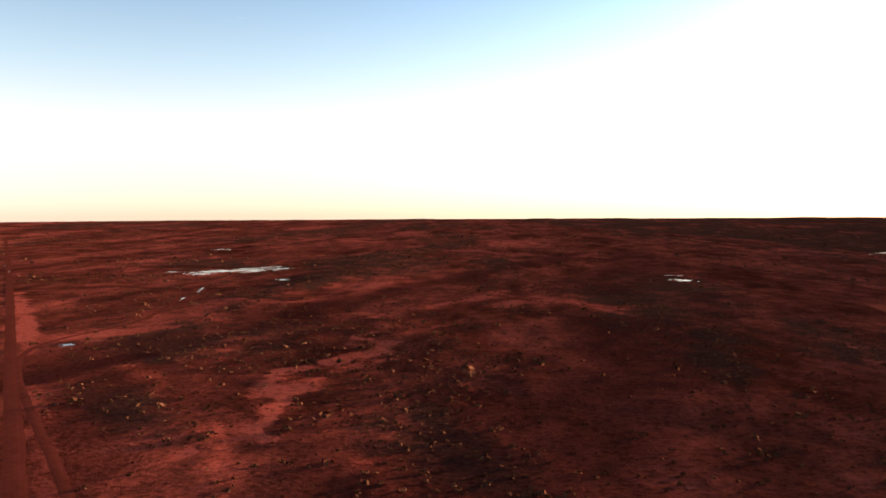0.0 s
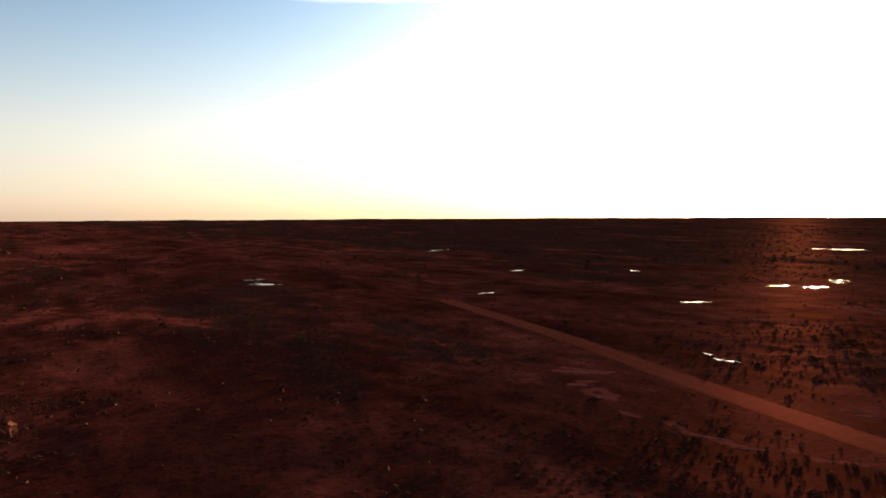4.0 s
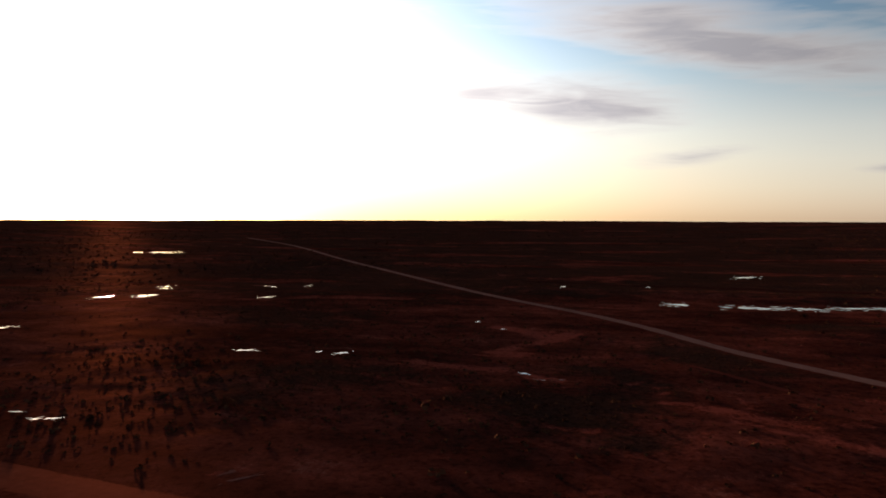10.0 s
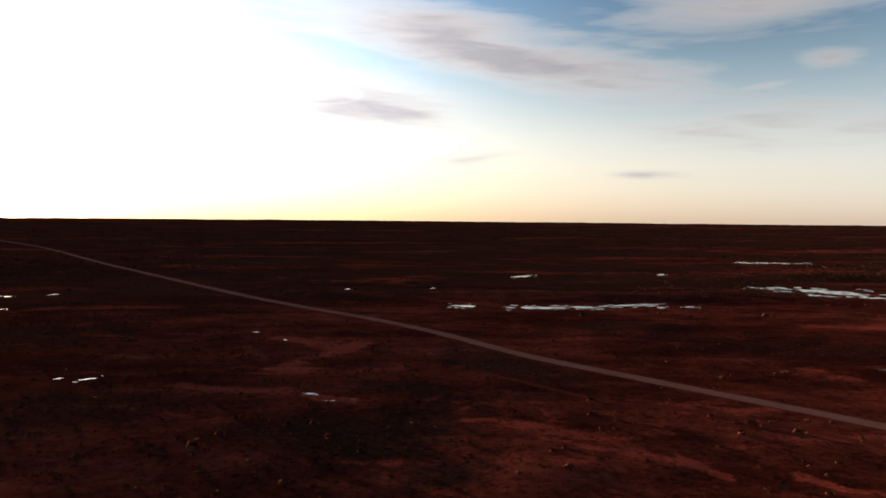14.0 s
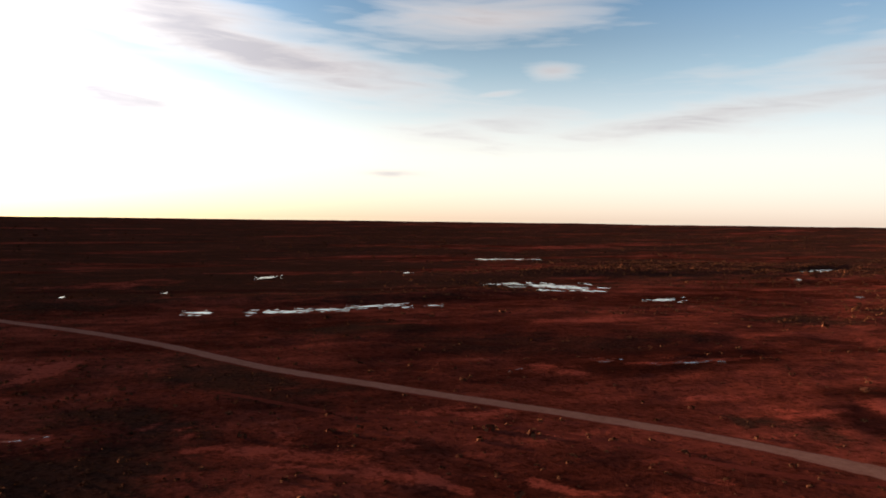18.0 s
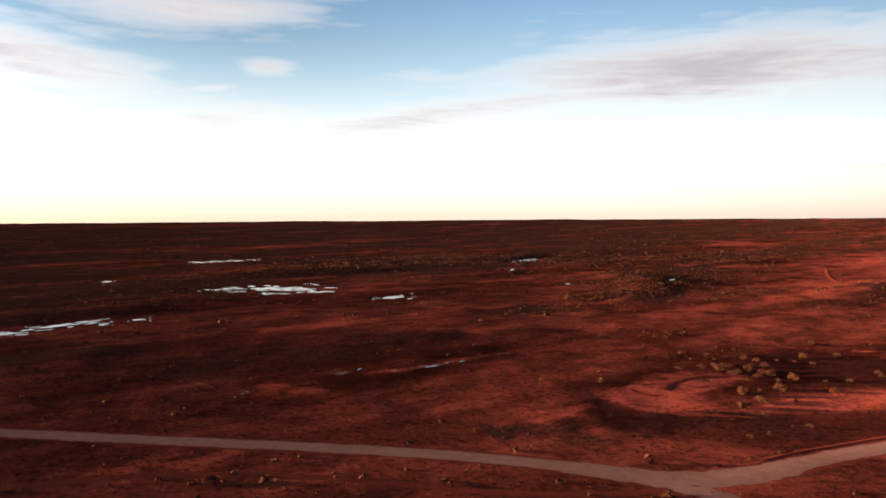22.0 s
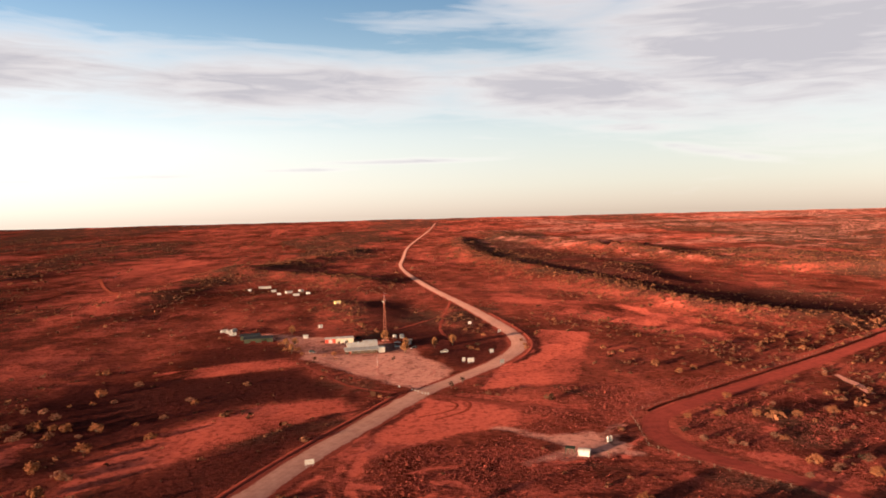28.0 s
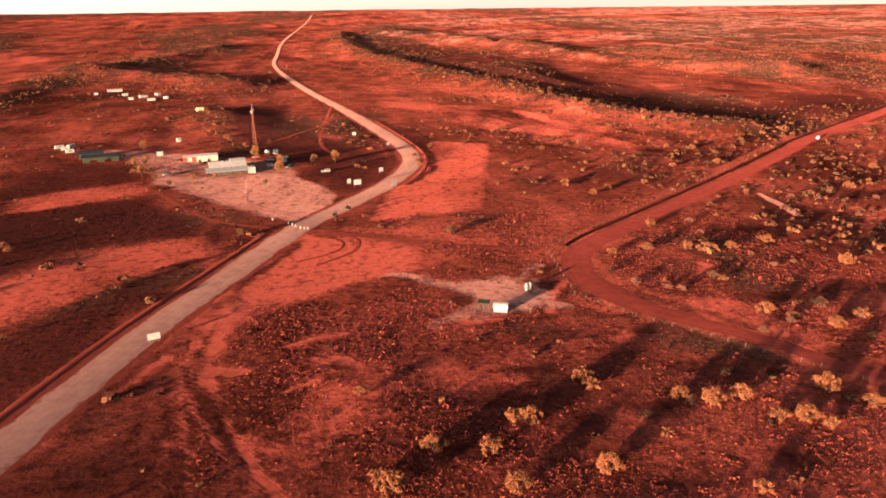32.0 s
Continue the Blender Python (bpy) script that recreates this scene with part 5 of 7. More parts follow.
def tube(bm, a, b, ra, rb, sides=6):
    a, b = Vector(a), Vector(b)
    d = (b - a).normalized()
    s = d.orthogonal().normalized()
    u = d.cross(s)
    rings = []
    for p, r in ((a, ra), (b, rb)):
        rings.append([bm.verts.new(p + (s * math.cos(2 * math.pi * k / sides) + u * math.sin(2 * math.pi * k / sides)) * r) for k in range(sides)])
    for k in range(sides):
        bm.faces.new((rings[0][k], rings[0][(k + 1) % sides], rings[1][(k + 1) % sides], rings[1][k]))
    bm.faces.new(rings[1])
    bm.faces.new(rings[0][::-1])


def finish(name, bm, mat):
    me = bpy.data.meshes.new(name)
    bm.normal_update()
    bm.to_mesh(me)
    bm.free()
    me.materials.append(mat)
    return me


def crown_mesh(rnd, clumps, leaves, leaf):
    """Many small leaf blades in round clumps of uneven size."""
    verts, faces = [], []
    for centre, radius in clumps:
        for _ in range(int(leaves * radius * radius)):
            d = Vector((rnd.gauss(0, 1), rnd.gauss(0, 1), rnd.gauss(0, 0.8))).normalized()
            p = Vector(centre) + d * radius * rnd.uniform(0.55, 1.08)
            n = (d + Vector((rnd.uniform(-1, 1), rnd.uniform(-1, 1), rnd.uniform(-1, 1))) * 0.9).normalized()
            s = n.orthogonal().normalized() * leaf * rnd.uniform(0.6, 1.3)
            u = n.cross(s).normalized() * leaf * rnd.uniform(0.4, 0.8)
            k = len(verts)
            verts += [p - s, p + u, p + s, p - u]
            faces.append((k, k + 1, k + 2, k + 3))
    return verts, faces


def make_tree(name, seed, height, spread, stem, mat, label, category="tree", clump_count=18):
    rnd = random.Random(seed)
    base = new(name)
    bm = bmesh.new()
    fork = Vector((0, 0, height * stem))
    tube(bm, (0, 0, -0.3), fork, 0.045 * height, 0.028 * height)
    clumps = []
    for k in range(clump_count):
        # tips spread over an uneven dome
        a = 2.399 * k + rnd.uniform(-0.5, 0.5)
        lift = 1 - (k + 0.5) / clump_count * 1.05
        r = spread * 0.72 * math.sqrt(max(0.0, 1 - lift * abs(lift))) * rnd.uniform(0.8, 1.1)
        z = height * (max(stem, 0.16) + 0.14 + (0.80 - max(stem, 0.16) - 0.14) * max(lift, 0) * rnd.uniform(0.85, 1.12))
        tip = Vector((math.cos(a) * r, math.sin(a) * r, z))
        tube(bm, fork, fork.lerp(tip, 0.9), 0.02 * height, 0.007 * height, 5)
        for _ in range(3):
            nudge = Vector((rnd.gauss(0, 1), rnd.gauss(0, 1), rnd.gauss(0, 0.7))) * min(height * 0.10, spread * 0.17)
            clumps.append((tip + nudge, min(height * 0.13, spread * 0.22) * rnd.uniform(0.7, 1.3)))
    part("trunk", finish("trunk", bm, M_BARK), base, "thin forked grey trunk")
    verts, faces = crown_mesh(rnd, clumps, 130, 0.16)
    part("crown", mesh_of("crown", verts, faces, mat), base)
    return tagged(base, label, category)


TREES = [
    make_tree("mulga_tree", 1, 3.8, 2.9, 0.10, M_LEAF, "spreading olive-gold desert tree on red soil"),
    make_tree("mulga_tree", 2, 3.0, 2.5, 0.08, M_LEAF, "low rounded olive-gold desert tree on red soil"),
    make_tree("saltbush", 3, 2.1, 2.0, 0.08, M_LEAF_PALE, "pale silvery rounded bush on red soil", "bush", 14),
    make_tree("gum_tree", 4, 8.0, 2.3, 0.20, M_GUM, "tall slim golden gum tree on red soil", clump_count=24),
    make_tree("shade_tree", 5, 7.0, 2.4, 0.25, M_LEAF_GREEN, "dark green shade tree with a dense crown", clump_count=11),
    make_tree("dry_bush", 6, 1.7, 1.6, 0.1, M_LEAF, "small dry golden bush on red soil", "bush", 10),
    make_tree("dark_bush", 7, 2.4, 2.6, 0.08, M_LEAF_GREEN, "dark green spreading bush on red soil", "bush", 14),
]

FRONT = [(168, -195), (168, -191), (187, -185), (191, -183), (188, -181), (163, -167), (151, -180), (146, -175), (138, -175), (181, -160), (200, -160), (157, -145),
         (117, -172), (112, -163), (136, -165), (131, -163), (128, -159), (211, -178), (224, -171), (222, -167), (220, -205), (200, -173)]
SHADY = [(115, -167), (163, -175), (150, -177), (122, -262), (80, -215), (83, -192), (133, -186)]
FIELD = [(113, -242), (109, -240), (120, -250), (113, -253), (92, -242), (93, -210), (98, -215), (78, -215), (85, -202), (98, -278), (66, -261), (67, -248), (75, -203), (61, -305), (66, -290), (45, -309), (51, -271), (-19, -295), (13, -271), (5, -340),
         (-102, -390), (-16, -318), (112, -279), (79, -306), (97, -280), (83, -275), (111, -247), (121, -248), (110, -239), (93, -246), (68, -270), (50, -275), (58, -249), (73, -233),
         (-13, -291), (-7, -324), (-74, -383), (-64, -356), (-49, -333), (-43, -311), (-92, -360), (8, -336), (24, -336), (80, -213), (87, -200), (96, -207), (108, -204),
         (26, -248), (43, -241), (36, -266), (32, -289)]
RIDGE = [(-29, -458), (-38, -444), (-85, -458), (-25, -402), (40, -373), (75, -361), (77, -387), (63, -369), (3, -404), (10, -433), (17, -487), (48, -477), (81, -426),
         (-131, -464), (-113, -471)]
LOOP = [(407, -333), (403, -337), (391, -329), (385, -329), (378, -330), (371, -326), (363, -315), (359, -326), (376, -315), (375, -304), (356, -295), (365, -270), (352, -260), (355, -245), (417, -308), (430, -244), (423, -359), (417, -363), (402, -368), (392, -364), (383, -368), (374, -373), (364, -373), (388, -449), (438, -445), (423, -450), (327, -364), (323, -357), (333, -334), (343, -327), (332, -304), (333, -197), (343, -240), (320, -228), (329, -206)]
PIT_TREES = [(410, -322), (399, -335), (389, -324), (385, -330), (376, -320), (371, -325), (400, -360), (391, -357), (355, -294), (365, -271), (355, -245), (354, -263), (350, -259), (358, -323), (375, -392), (361, -410), (431, -245), (399, -322), (389, -316), (382, -346)]
PIT_SHADE = [(390, -284), (400, -434), (380, -453), (360, -410), (396, -258), (392, -189)]
PLAIN = [(23, 323), (77, 301), (56, 259), (115, 317), (129, 337), (151, 333), (152, 317), (124, 278), (134, 327), (126, 353), (87, 285), (82, 307), (61, 323),
         (248, 398), (196, 297)]
used = set()


def plant(kind, x, y, size, rnd):
    m = Matrix.Translation((x, y, float(plain(x, y)) - 0.05)) @ Matrix.Rotation(rnd.uniform(0, 6.28), 4, "Z")
    if kind not in used:
        used.add(kind)
        ob = TREES[kind]
        ob.matrix_basis = m
    else:
        ob = copy_thing(TREES[kind], m)
    ob.scale = (size, size, size * rnd.uniform(0.85, 1.1))
    return ob


def plant_all(spots, kinds, group, seed, low=0.7, high=1.1):
    rnd = random.Random(seed)
    for x, y in spots:
        tagged(plant(rnd.choice(kinds), x, y, rnd.uniform(low, high), rnd), group=group)


plant_all(FRONT, (0, 0, 1, 1, 5), "trees in front of the pump shed", 11, 0.95, 1.25)
plant_all(SHADY, (6,), "dark bushes in front of the pump shed", 16, 0.7, 1.0)
plant_all(FIELD, (0, 1, 2, 2, 5), "trees beyond the fence", 12, 0.75, 1.2)
plant_all(RIDGE, (0, 1, 1), "trees on the dune ridge", 13, 0.8, 1.1)
plant_all(LOOP, (2, 2, 1, 5), "bushes at the borrow pit", 14, 0.9, 1.5)
plant_all(PIT_TREES, (2, 2, 1), "bushes at the borrow pit", 18, 1.35, 1.8)
plant_all(PIT_SHADE, (6,), "dark bushes at the borrow pit", 17, 0.7, 1.0)
plant_all(PLAIN, (6,), "dark bushes on the plain", 15, 0.6, 1.0)


# scrub and grass that nobody could count
def clump_template(rnd, blades, wide, tall, leaf=1.0):
    """A dome of leaf blades, as arrays of corners."""
    out = []
    for _ in range(blades):
        d = Vector((rnd.gauss(0, 1), rnd.gauss(0, 1), abs(rnd.gauss(0, 0.9)) + 0.1)).normalized()
        p = Vector((d.x * wide, d.y * wide, d.z * tall)) * rnd.uniform(0.6, 1.05)
        n = (d + Vector((rnd.uniform(-1, 1), rnd.uniform(-1, 1), rnd.uniform(-0.5, 1))) * 0.7).normalized()
        s = n.orthogonal().normalized() * wide * leaf * rnd.uniform(0.3, 0.55)
        u = n.cross(s).normalized() * wide * leaf * rnd.uniform(0.25, 0.5)
        out.append([p - s, p + u, p + s, p - u])
    return np.array(out, float).reshape(-1, 3)


def scatter(name, templates, xs, ys, sizes, mat, label, category, seed):
    rng = np.random.default_rng(seed)
    zs = plain(xs, ys)
    kinds = rng.integers(0, len(templates), len(xs))
    turn = rng.uniform(0, 2 * math.pi, len(xs))
    blocks = []
    for k, shape in enumerate(templates):
        pick = np.nonzero(kinds == k)[0]
        c, s = np.cos(turn[pick]), np.sin(turn[pick])
        sx = shape[None, :, 0] * c[:, None] - shape[None, :, 1] * s[:, None]
        sy = shape[None, :, 0] * s[:, None] + shape[None, :, 1] * c[:, None]
        g = sizes[pick][:, None]
        blocks.append(np.stack([xs[pick][:, None] + sx * g, ys[pick][:, None] + sy * g, zs[pick][:, None] + shape[None, :, 2] * g - 0.05], -1).reshape(-1, 3))
    co = np.concatenate(blocks)
    quads = len(co) // 4
    me = bpy.data.meshes.new(name)
    me.vertices.add(len(co))
    me.vertices.foreach_set("co", co.ravel())
    me.loops.add(quads * 4)
    me.loops.foreach_set("vertex_index", np.arange(quads * 4))
    me.polygons.add(quads)
    me.polygons.foreach_set("loop_start", np.arange(quads) * 4)
    me.update(calc_edges=True)
    me.materials.append(mat)
    return tagged(new(name, me), label, category, kind="stuff")


def clear_of_roads(x, y):
    keep = np.ones(len(x), bool)
    for line, half in ((MAIN_ROAD, 10), (AIRSTRIP, 12), (WEST_ROAD, 8), (WEST_TRACK, 4), (RED_ROAD, 10), (SIDE_TRACK, 3.5)):
        keep &= off_line(x, y, line) > half
    for oval in POOLS:
        keep &= inside(x, y, oval, 1.2) < 0
    keep &= np.hypot((x - 212) / 40, (y + 425) / 62) > 1
    keep &= np.hypot((x - 165) / 17, (y + 258) / 18) > 1
    keep &= ~((x > 75) & (x < 180) & (y > -505 + (x - 75) * 0.0) & (y < -352) & ((x - 71) * 157 - (y + 509) * 63 > 0))
    keep &= ~((np.hypot((x - 215) / 35, (y + 295) / 30) < 1))
    return keep


def weight(x, y):
    """How thick the scrub stands."""
    r = np.hypot(x - MID[0], y - MID[1])
    w = 0.14 + 0.8 * ramp(fractal(x, y * 0.6, 110, 51), 0.46, 0.66)
    w = np.maximum(w, ramp(dune_grain(x, y), 0.5, 0.64) * ramp(r, 600, 1000))
    for oval in SCRUB:
        w = np.maximum(w, 0.75 * ramp(inside(x, y, oval, 1.3), 0, 0.4))
    for line, height, breadth in RIDGES:
        w = np.maximum(w, 1.0 * np.exp(-(off_line(x, y, line) / (breadth * 1.3)) ** 2))
    w = w * (1 - 0.8 * damp_shade_at(x, y))
    w = np.where((x < 40) & (x > -140) & (y > -450) & (y < -230), np.maximum(w, 0.7), w)
    w = np.where((x > 40) & (x < 262) & (y > -330) & (y < -80), w * 0.12, w)
    for oval in SAND:
        w = np.where(inside(x, y, oval, 1.1) > 0, w * 0.2, w)
    bare = np.zeros(np.shape(x))
    for half, heavy, line in SAND_LINES + SAND_LINES_EAST + SAND_LINES_SOUTHEAST + SAND_LINES_SOUTH + RUTS:
        lay_tongue(bare, x, y, half, 1.0, line)
    # bare smooth ground behind the roadhouse, thin scrub on the south-east plain
    smooth = sum(within(x, y, outline, 8) for outline in (DARK_EAST, PINK_EAST, PADDOCK, RED_STRIP, SOUTH_DARK))
    w = np.where((x > 330) & (y < 110) & (y > -330), w * 0.3, w)
    return w * (1 - 0.85 * bare) * (1 - 0.9 * np.clip(smooth, 0, 1))


def field(count, seed, reach, near=0.0):
    """Spots over the plain, thicker near its middle."""
    rng = np.random.default_rng(seed)
    a = rng.uniform(0, 2 * math.pi, count)
    r = near + (reach - near) * rng.uniform(0, 1, count) ** 0.75
    x, y = MID[0] + r * np.cos(a), MID[1] + r * np.sin(a)
    keep = clear_of_roads(x, y) & (rng.uniform(0, 1, count) < weight(x, y))
    return x[keep], y[keep], rng


rnd_s = random.Random(5)
SHRUBS = [clump_template(rnd_s, n, 1.0, 1.0) for n in (9, 10, 12, 9)]
x, y, rng = field(130000, 21, 1300)
scatter("low_scrub", SHRUBS, x, y, rng.lognormal(-0.25, 0.5, len(x)), M_SCRUB, "scattered low dark scrub on red soil", "scrub", 1)
x, y, rng = field(130000, 24, 1700, 250)
crest = np.zeros(len(x))
for line, height, breadth in RIDGES:
    crest = np.maximum(crest, np.exp(-(off_line(x, y, line) / (breadth * 2.2)) ** 2))
crest = np.maximum(crest, 0.8 * ramp(dune_grain(x, y), 0.5, 0.66) * ramp(np.hypot(x - MID[0], y - MID[1]), 600, 1000))
for mx, my, a, b in ((0, -470, 100, 60), (-60, -350, 80, 60), (40, -275, 70, 45), (-80, -420, 60, 40), (-40, -680, 50, 140), (300, -620, 60, 30), (60, -560, 60, 90), (130, 310, 90, 50), (230, 420, 50, 60), (-10, 420, 60, 40)):
    crest = np.maximum(crest, 0.7 * ramp(1.4 - np.hypot((x - mx) / a, (y - my) / b), 0, 1))
keep = rng.uniform(0, 1, len(x)) < crest * 0.9 + 0.02 * ((x < 140) | (x > 420) | (y < -330) | (y > -100))
keep &= (y < -200) & (within(x, y, DARK_EAST, 8) + within(x, y, PINK_EAST, 8) < 0.3)
x, y = x[keep], y[keep]
TALL = [clump_template(rnd_s, n, 1.6, 1.8, 0.75) for n in (24, 28, 32)]
scatter("dune_bushes", TALL, x, y, rng.lognormal(-0.5, 0.42, len(x)), M_DUNE, "brown olive bushes thick on the dune ridges", "scrub", 4)
# bushes that crowd the crests
rng = np.random.default_rng(29)
px, py = [], []
for line, height, breadth in RIDGES[:6]:
    ends = [(a, b) for a, b in zip(line, line[1:]) if math.hypot(a.x - MID[0], a.y - MID[1]) < 2100]
    for a, b in ends:
        n = int((b - a).length * breadth / 45)
        t = rng.uniform(0, 1, n)
        px.append(a.x + (b.x - a.x) * t + rng.normal(0, breadth * 1.1, n))
        py.append(a.y + (b.y - a.y) * t + rng.normal(0, breadth * 1.1, n))
x, y = np.concatenate(px), np.concatenate(py)
keep = clear_of_roads(x, y) & (within(x, y, DARK_EAST, 8) + within(x, y, PINK_EAST, 8) < 0.3)
x, y = x[keep], y[keep]
CREST = [clump_template(rnd_s, n, 1.5, 1.7, 0.85) for n in (13, 15, 17)]
scatter("crest_bushes", CREST, x, y, rng.lognormal(-0.45, 0.45, len(x)), M_DUNE, "olive-brown bushes crowding the dune crests", "scrub", 6)
x, y, rng = field(20000, 27, 750, 40)
keep = (y > -180) & (x < 235)
x, y = x[keep], y[keep]
ROUND = [clump_template(rnd_s, n, 1.3, 1.3, 0.75) for n in (22, 26, 30)]
scatter("plain_bushes", ROUND, x, y, rng.lognormal(-0.3, 0.4, len(x)), M_BUSH, "dark rounded bushes scattered over the plain", "scrub", 5)
x, y, rng = field(60000, 22, 3600, 1200)
BIG = [clump_template(rnd_s, n, 1.5, 1.0) for n in (6, 7, 8)]
scatter("far_scrub", BIG, x, y, rng.lognormal(0.5, 0.4, len(x)), M_SCRUB, "far dark scrub and trees on the dunes", "scrub", 2)
rng = np.random.default_rng(23)
x, y = rng.uniform(40, 262, 240000), rng.uniform(-350, -100, 240000)
bare = np.zeros(len(x))
for half, heavy, line in RUTS + SAND_LINES_SOUTH:
    lay_tongue(bare, x, y, half, 1.0, line)
keep = clear_of_roads(x, y) & (bare < 0.4) & (x < 252 + (y + 250) * 0.1) & (damp_shade_at(x, y) < 0.5) & (rng.uniform(0, 1, 240000) < 0.12 + 0.5 * ramp(fractal(x, y, 30, 61), 0.4, 0.6))
x, y = x[keep], y[keep]
TUFTS = [clump_template(rnd_s, n, 0.30, 0.34) for n in (3, 4, 4)]
scatter("tussock_grass", TUFTS, x, y, rng.lognormal(-0.35, 0.4, len(x)), M_GRASS, "dry tussock grass speckling the red soil", "grass", 3)


# ---- smaller tracks and banks ----
def bank(name, line, half, height, mat, label, seed=0):
    """A low ridge of graded earth along a line."""
    rnd = random.Random(seed)
    spots = []
    for k, p in enumerate(line):
        d = (line[min(k + 1, len(line) - 1)] - line[max(k - 1, 0)]).normalized()
        side = Vector((d.y, -d.x))
        h = height * rnd.uniform(0.6, 1.2)
        for s, up_ in ((-1, -0.2), (-0.4, h * 0.8), (0.1, h), (0.5, h * 0.7), (1, -0.2)):
            q = p + side * half * s * rnd.uniform(0.85, 1.15)
            spots.append((q.x, q.y, up_))
    land = plain([q[0] for q in spots], [q[1] for q in spots])
    verts = [(px, py, float(h) + lift) for (px, py, lift), h in zip(spots, land)]
    n = len(line)
    faces = [(5 * k + i, 5 * k + i + 1, 5 * k + i + 6, 5 * k + i + 5) for k in range(n - 1) for i in range(4)]
    return tagged(new(name, mesh_of(name, verts, faces, mat, True)), label, "earth bank", kind="structure")


ribbon("field_track", spline([(209, -346), (182, -322), (154, -302), (134, -293)], 5), 2.2, M_VERGE, 0.15, 0.1, "thin red track between road and fence", 22)
ribbon("back_track", spline([(134, -744), (162, -619), (175, -546), (173, -502)], 5), 1.6, M_VERGE, 0.18, 0.1, "narrow red track behind the roadhouse", 23)
ribbon("mast_path", spline([(210, -563), (188, -591), (166, -625), (139, -680)], 5), 1.3, M_VERGE, 0.16, 0.15, "faint footpath from the mast to the road", 24)
ribbon("camp_track", spline([(609, -1237), (549, -1048), (488, -906)], 10), 2.5, M_STRIP, 0.25, 0.1, "far red track across the plain", 25)
ribbon("yard_fence_track", spline([(280, -459), (264, -414), (250, -379), (237, -364), (227, -357)], 5), 1.6, M_VERGE, 0.12, 0.25, "red track along the edge of yard", 27)
bank("road_berm", beside(STRAIGHT, -9.3), 1.9, 0.22, M_VERGE, "bright red graded berm beside the gravel road", 35)
bank("road_berm", beside(BEND, 9.0), 2.0, 0.18, M_VERGE, "red graded berm round the bend", 39)
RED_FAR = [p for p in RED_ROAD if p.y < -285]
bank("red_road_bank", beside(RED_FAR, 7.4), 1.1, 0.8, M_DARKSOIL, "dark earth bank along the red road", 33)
ribbon("fence_lane", beside([p for p in RED_ROAD if p.y < -294 and p.x > -140], 13.0), lambda p: 4.2 - 2.4 * min(max((p.x - 60) / 60, 0), 1), M_VERGE, 0.11, 0.12, "graded red lane outside the fence", 34)
sheet("pale_strip", [(0, -336), (3, -336), (8, -318), (13, -299), (10, -297), (4, -315)], M_CLAY, 0.15, 0.3, "pale strip of dry clay among bushes", seed=9)
for k, (mx, my, wide) in enumerate(((403, -243, 8), (392, -272, 7))):
    arc = spline([(mx + wide * math.cos(a * 0.7 + k), my + 0.6 * wide * math.sin(a * 0.7 + k)) for a in range(5)], 2.5)
    bank("spoil_bank", arc, 3.0, 0.4, M_VERGE, "curved spoil bank of bright red earth", 40 + k)

bank("spoil_bank", spline([(383, -320), (394, -306), (401, -288), (402, -268), (398, -252)], 3), 5.0, 0.3, M_VERGE, "long spoil bank of bright red earth", 45)


# ---- buildings and other made things ----
def paint(name, colour, rough=0.6, metal=0.0, wear=0.25):
    m, t, b = material(name, rough, 0.12 if rough < 0.5 else 0.02, metal)
    n = arith(t, "ADD", arith(t, "MULTIPLY", tex_noise(t, 0.8, 5), 0.6), arith(t, "MULTIPLY", tex_noise(t, 9.0, 4), 0.4))
    dirty = tuple(c * (1 - wear) * k for c, k in zip(colour, (1.0, 0.8, 0.7)))
    t.links.new(colour_ramp(t, n, [(0.35, dirty), (0.6, colour)]), b.inputs["Base Color"])
    return m


M_WHITE = paint("chalky_white_paint", (0.42, 0.385, 0.34))
M_CREAM = paint("cream_sheet_metal", (0.50, 0.42, 0.30))
M_ZINC = paint("weathered_zinc_roof", (0.42, 0.38, 0.34), 0.6, 0.0)
M_DARKROOF = paint("dark_grey_roof", (0.045, 0.043, 0.04), 0.6)
M_GREEN = paint("faded_green_paint", (0.045, 0.05, 0.032))
M_RED = paint("faded_red_paint", (0.38, 0.06, 0.04))
M_YELLOW = paint("pale_yellow_paint", (0.72, 0.60, 0.25))
M_STEEL = paint("red_oxide_steel", (0.40, 0.14, 0.09), 0.6, 0.2)
M_GALV = paint("galvanised_steel", (0.5, 0.5, 0.5), 0.45, 0.6)
M_TYRE = paint("black_rubber", (0.03, 0.03, 0.03), 0.9)
M_WOOD = paint("grey_weathered_wood", (0.22, 0.15, 0.10), 0.9)
M_BROWN = paint("dark_brown_boards", (0.09, 0.06, 0.04), 0.8)
M_GLASS = paint("dark_window_glass", (0.03, 0.035, 0.04), 0.08, 0.0, 0.05)


def slab(bm, x0, y0, z0, x1, y1, z1):
    v = [bm.verts.new(c) for c in ((x0, y0, z0), (x1, y0, z0), (x1, y1, z0), (x0, y1, z0), (x0, y0, z1), (x1, y0, z1), (x1, y1, z1), (x0, y1, z1))]
    for f in ((3, 2, 1, 0), (4, 5, 6, 7), (0, 1, 5, 4), (1, 2, 6, 5), (2, 3, 7, 6), (3, 0, 4, 7)):
        bm.faces.new([v[i] for i in f])


def solid(name, boxes, mat, parent, label="", soft=0.0):
    bm = bmesh.new()
    for b in boxes:
        slab(bm, *b)
    if soft:
        bmesh.ops.bevel(bm, geom=bm.edges[:], offset=soft, segments=2, affect="EDGES")
    return part(name, finish(name, bm, mat), parent, label)


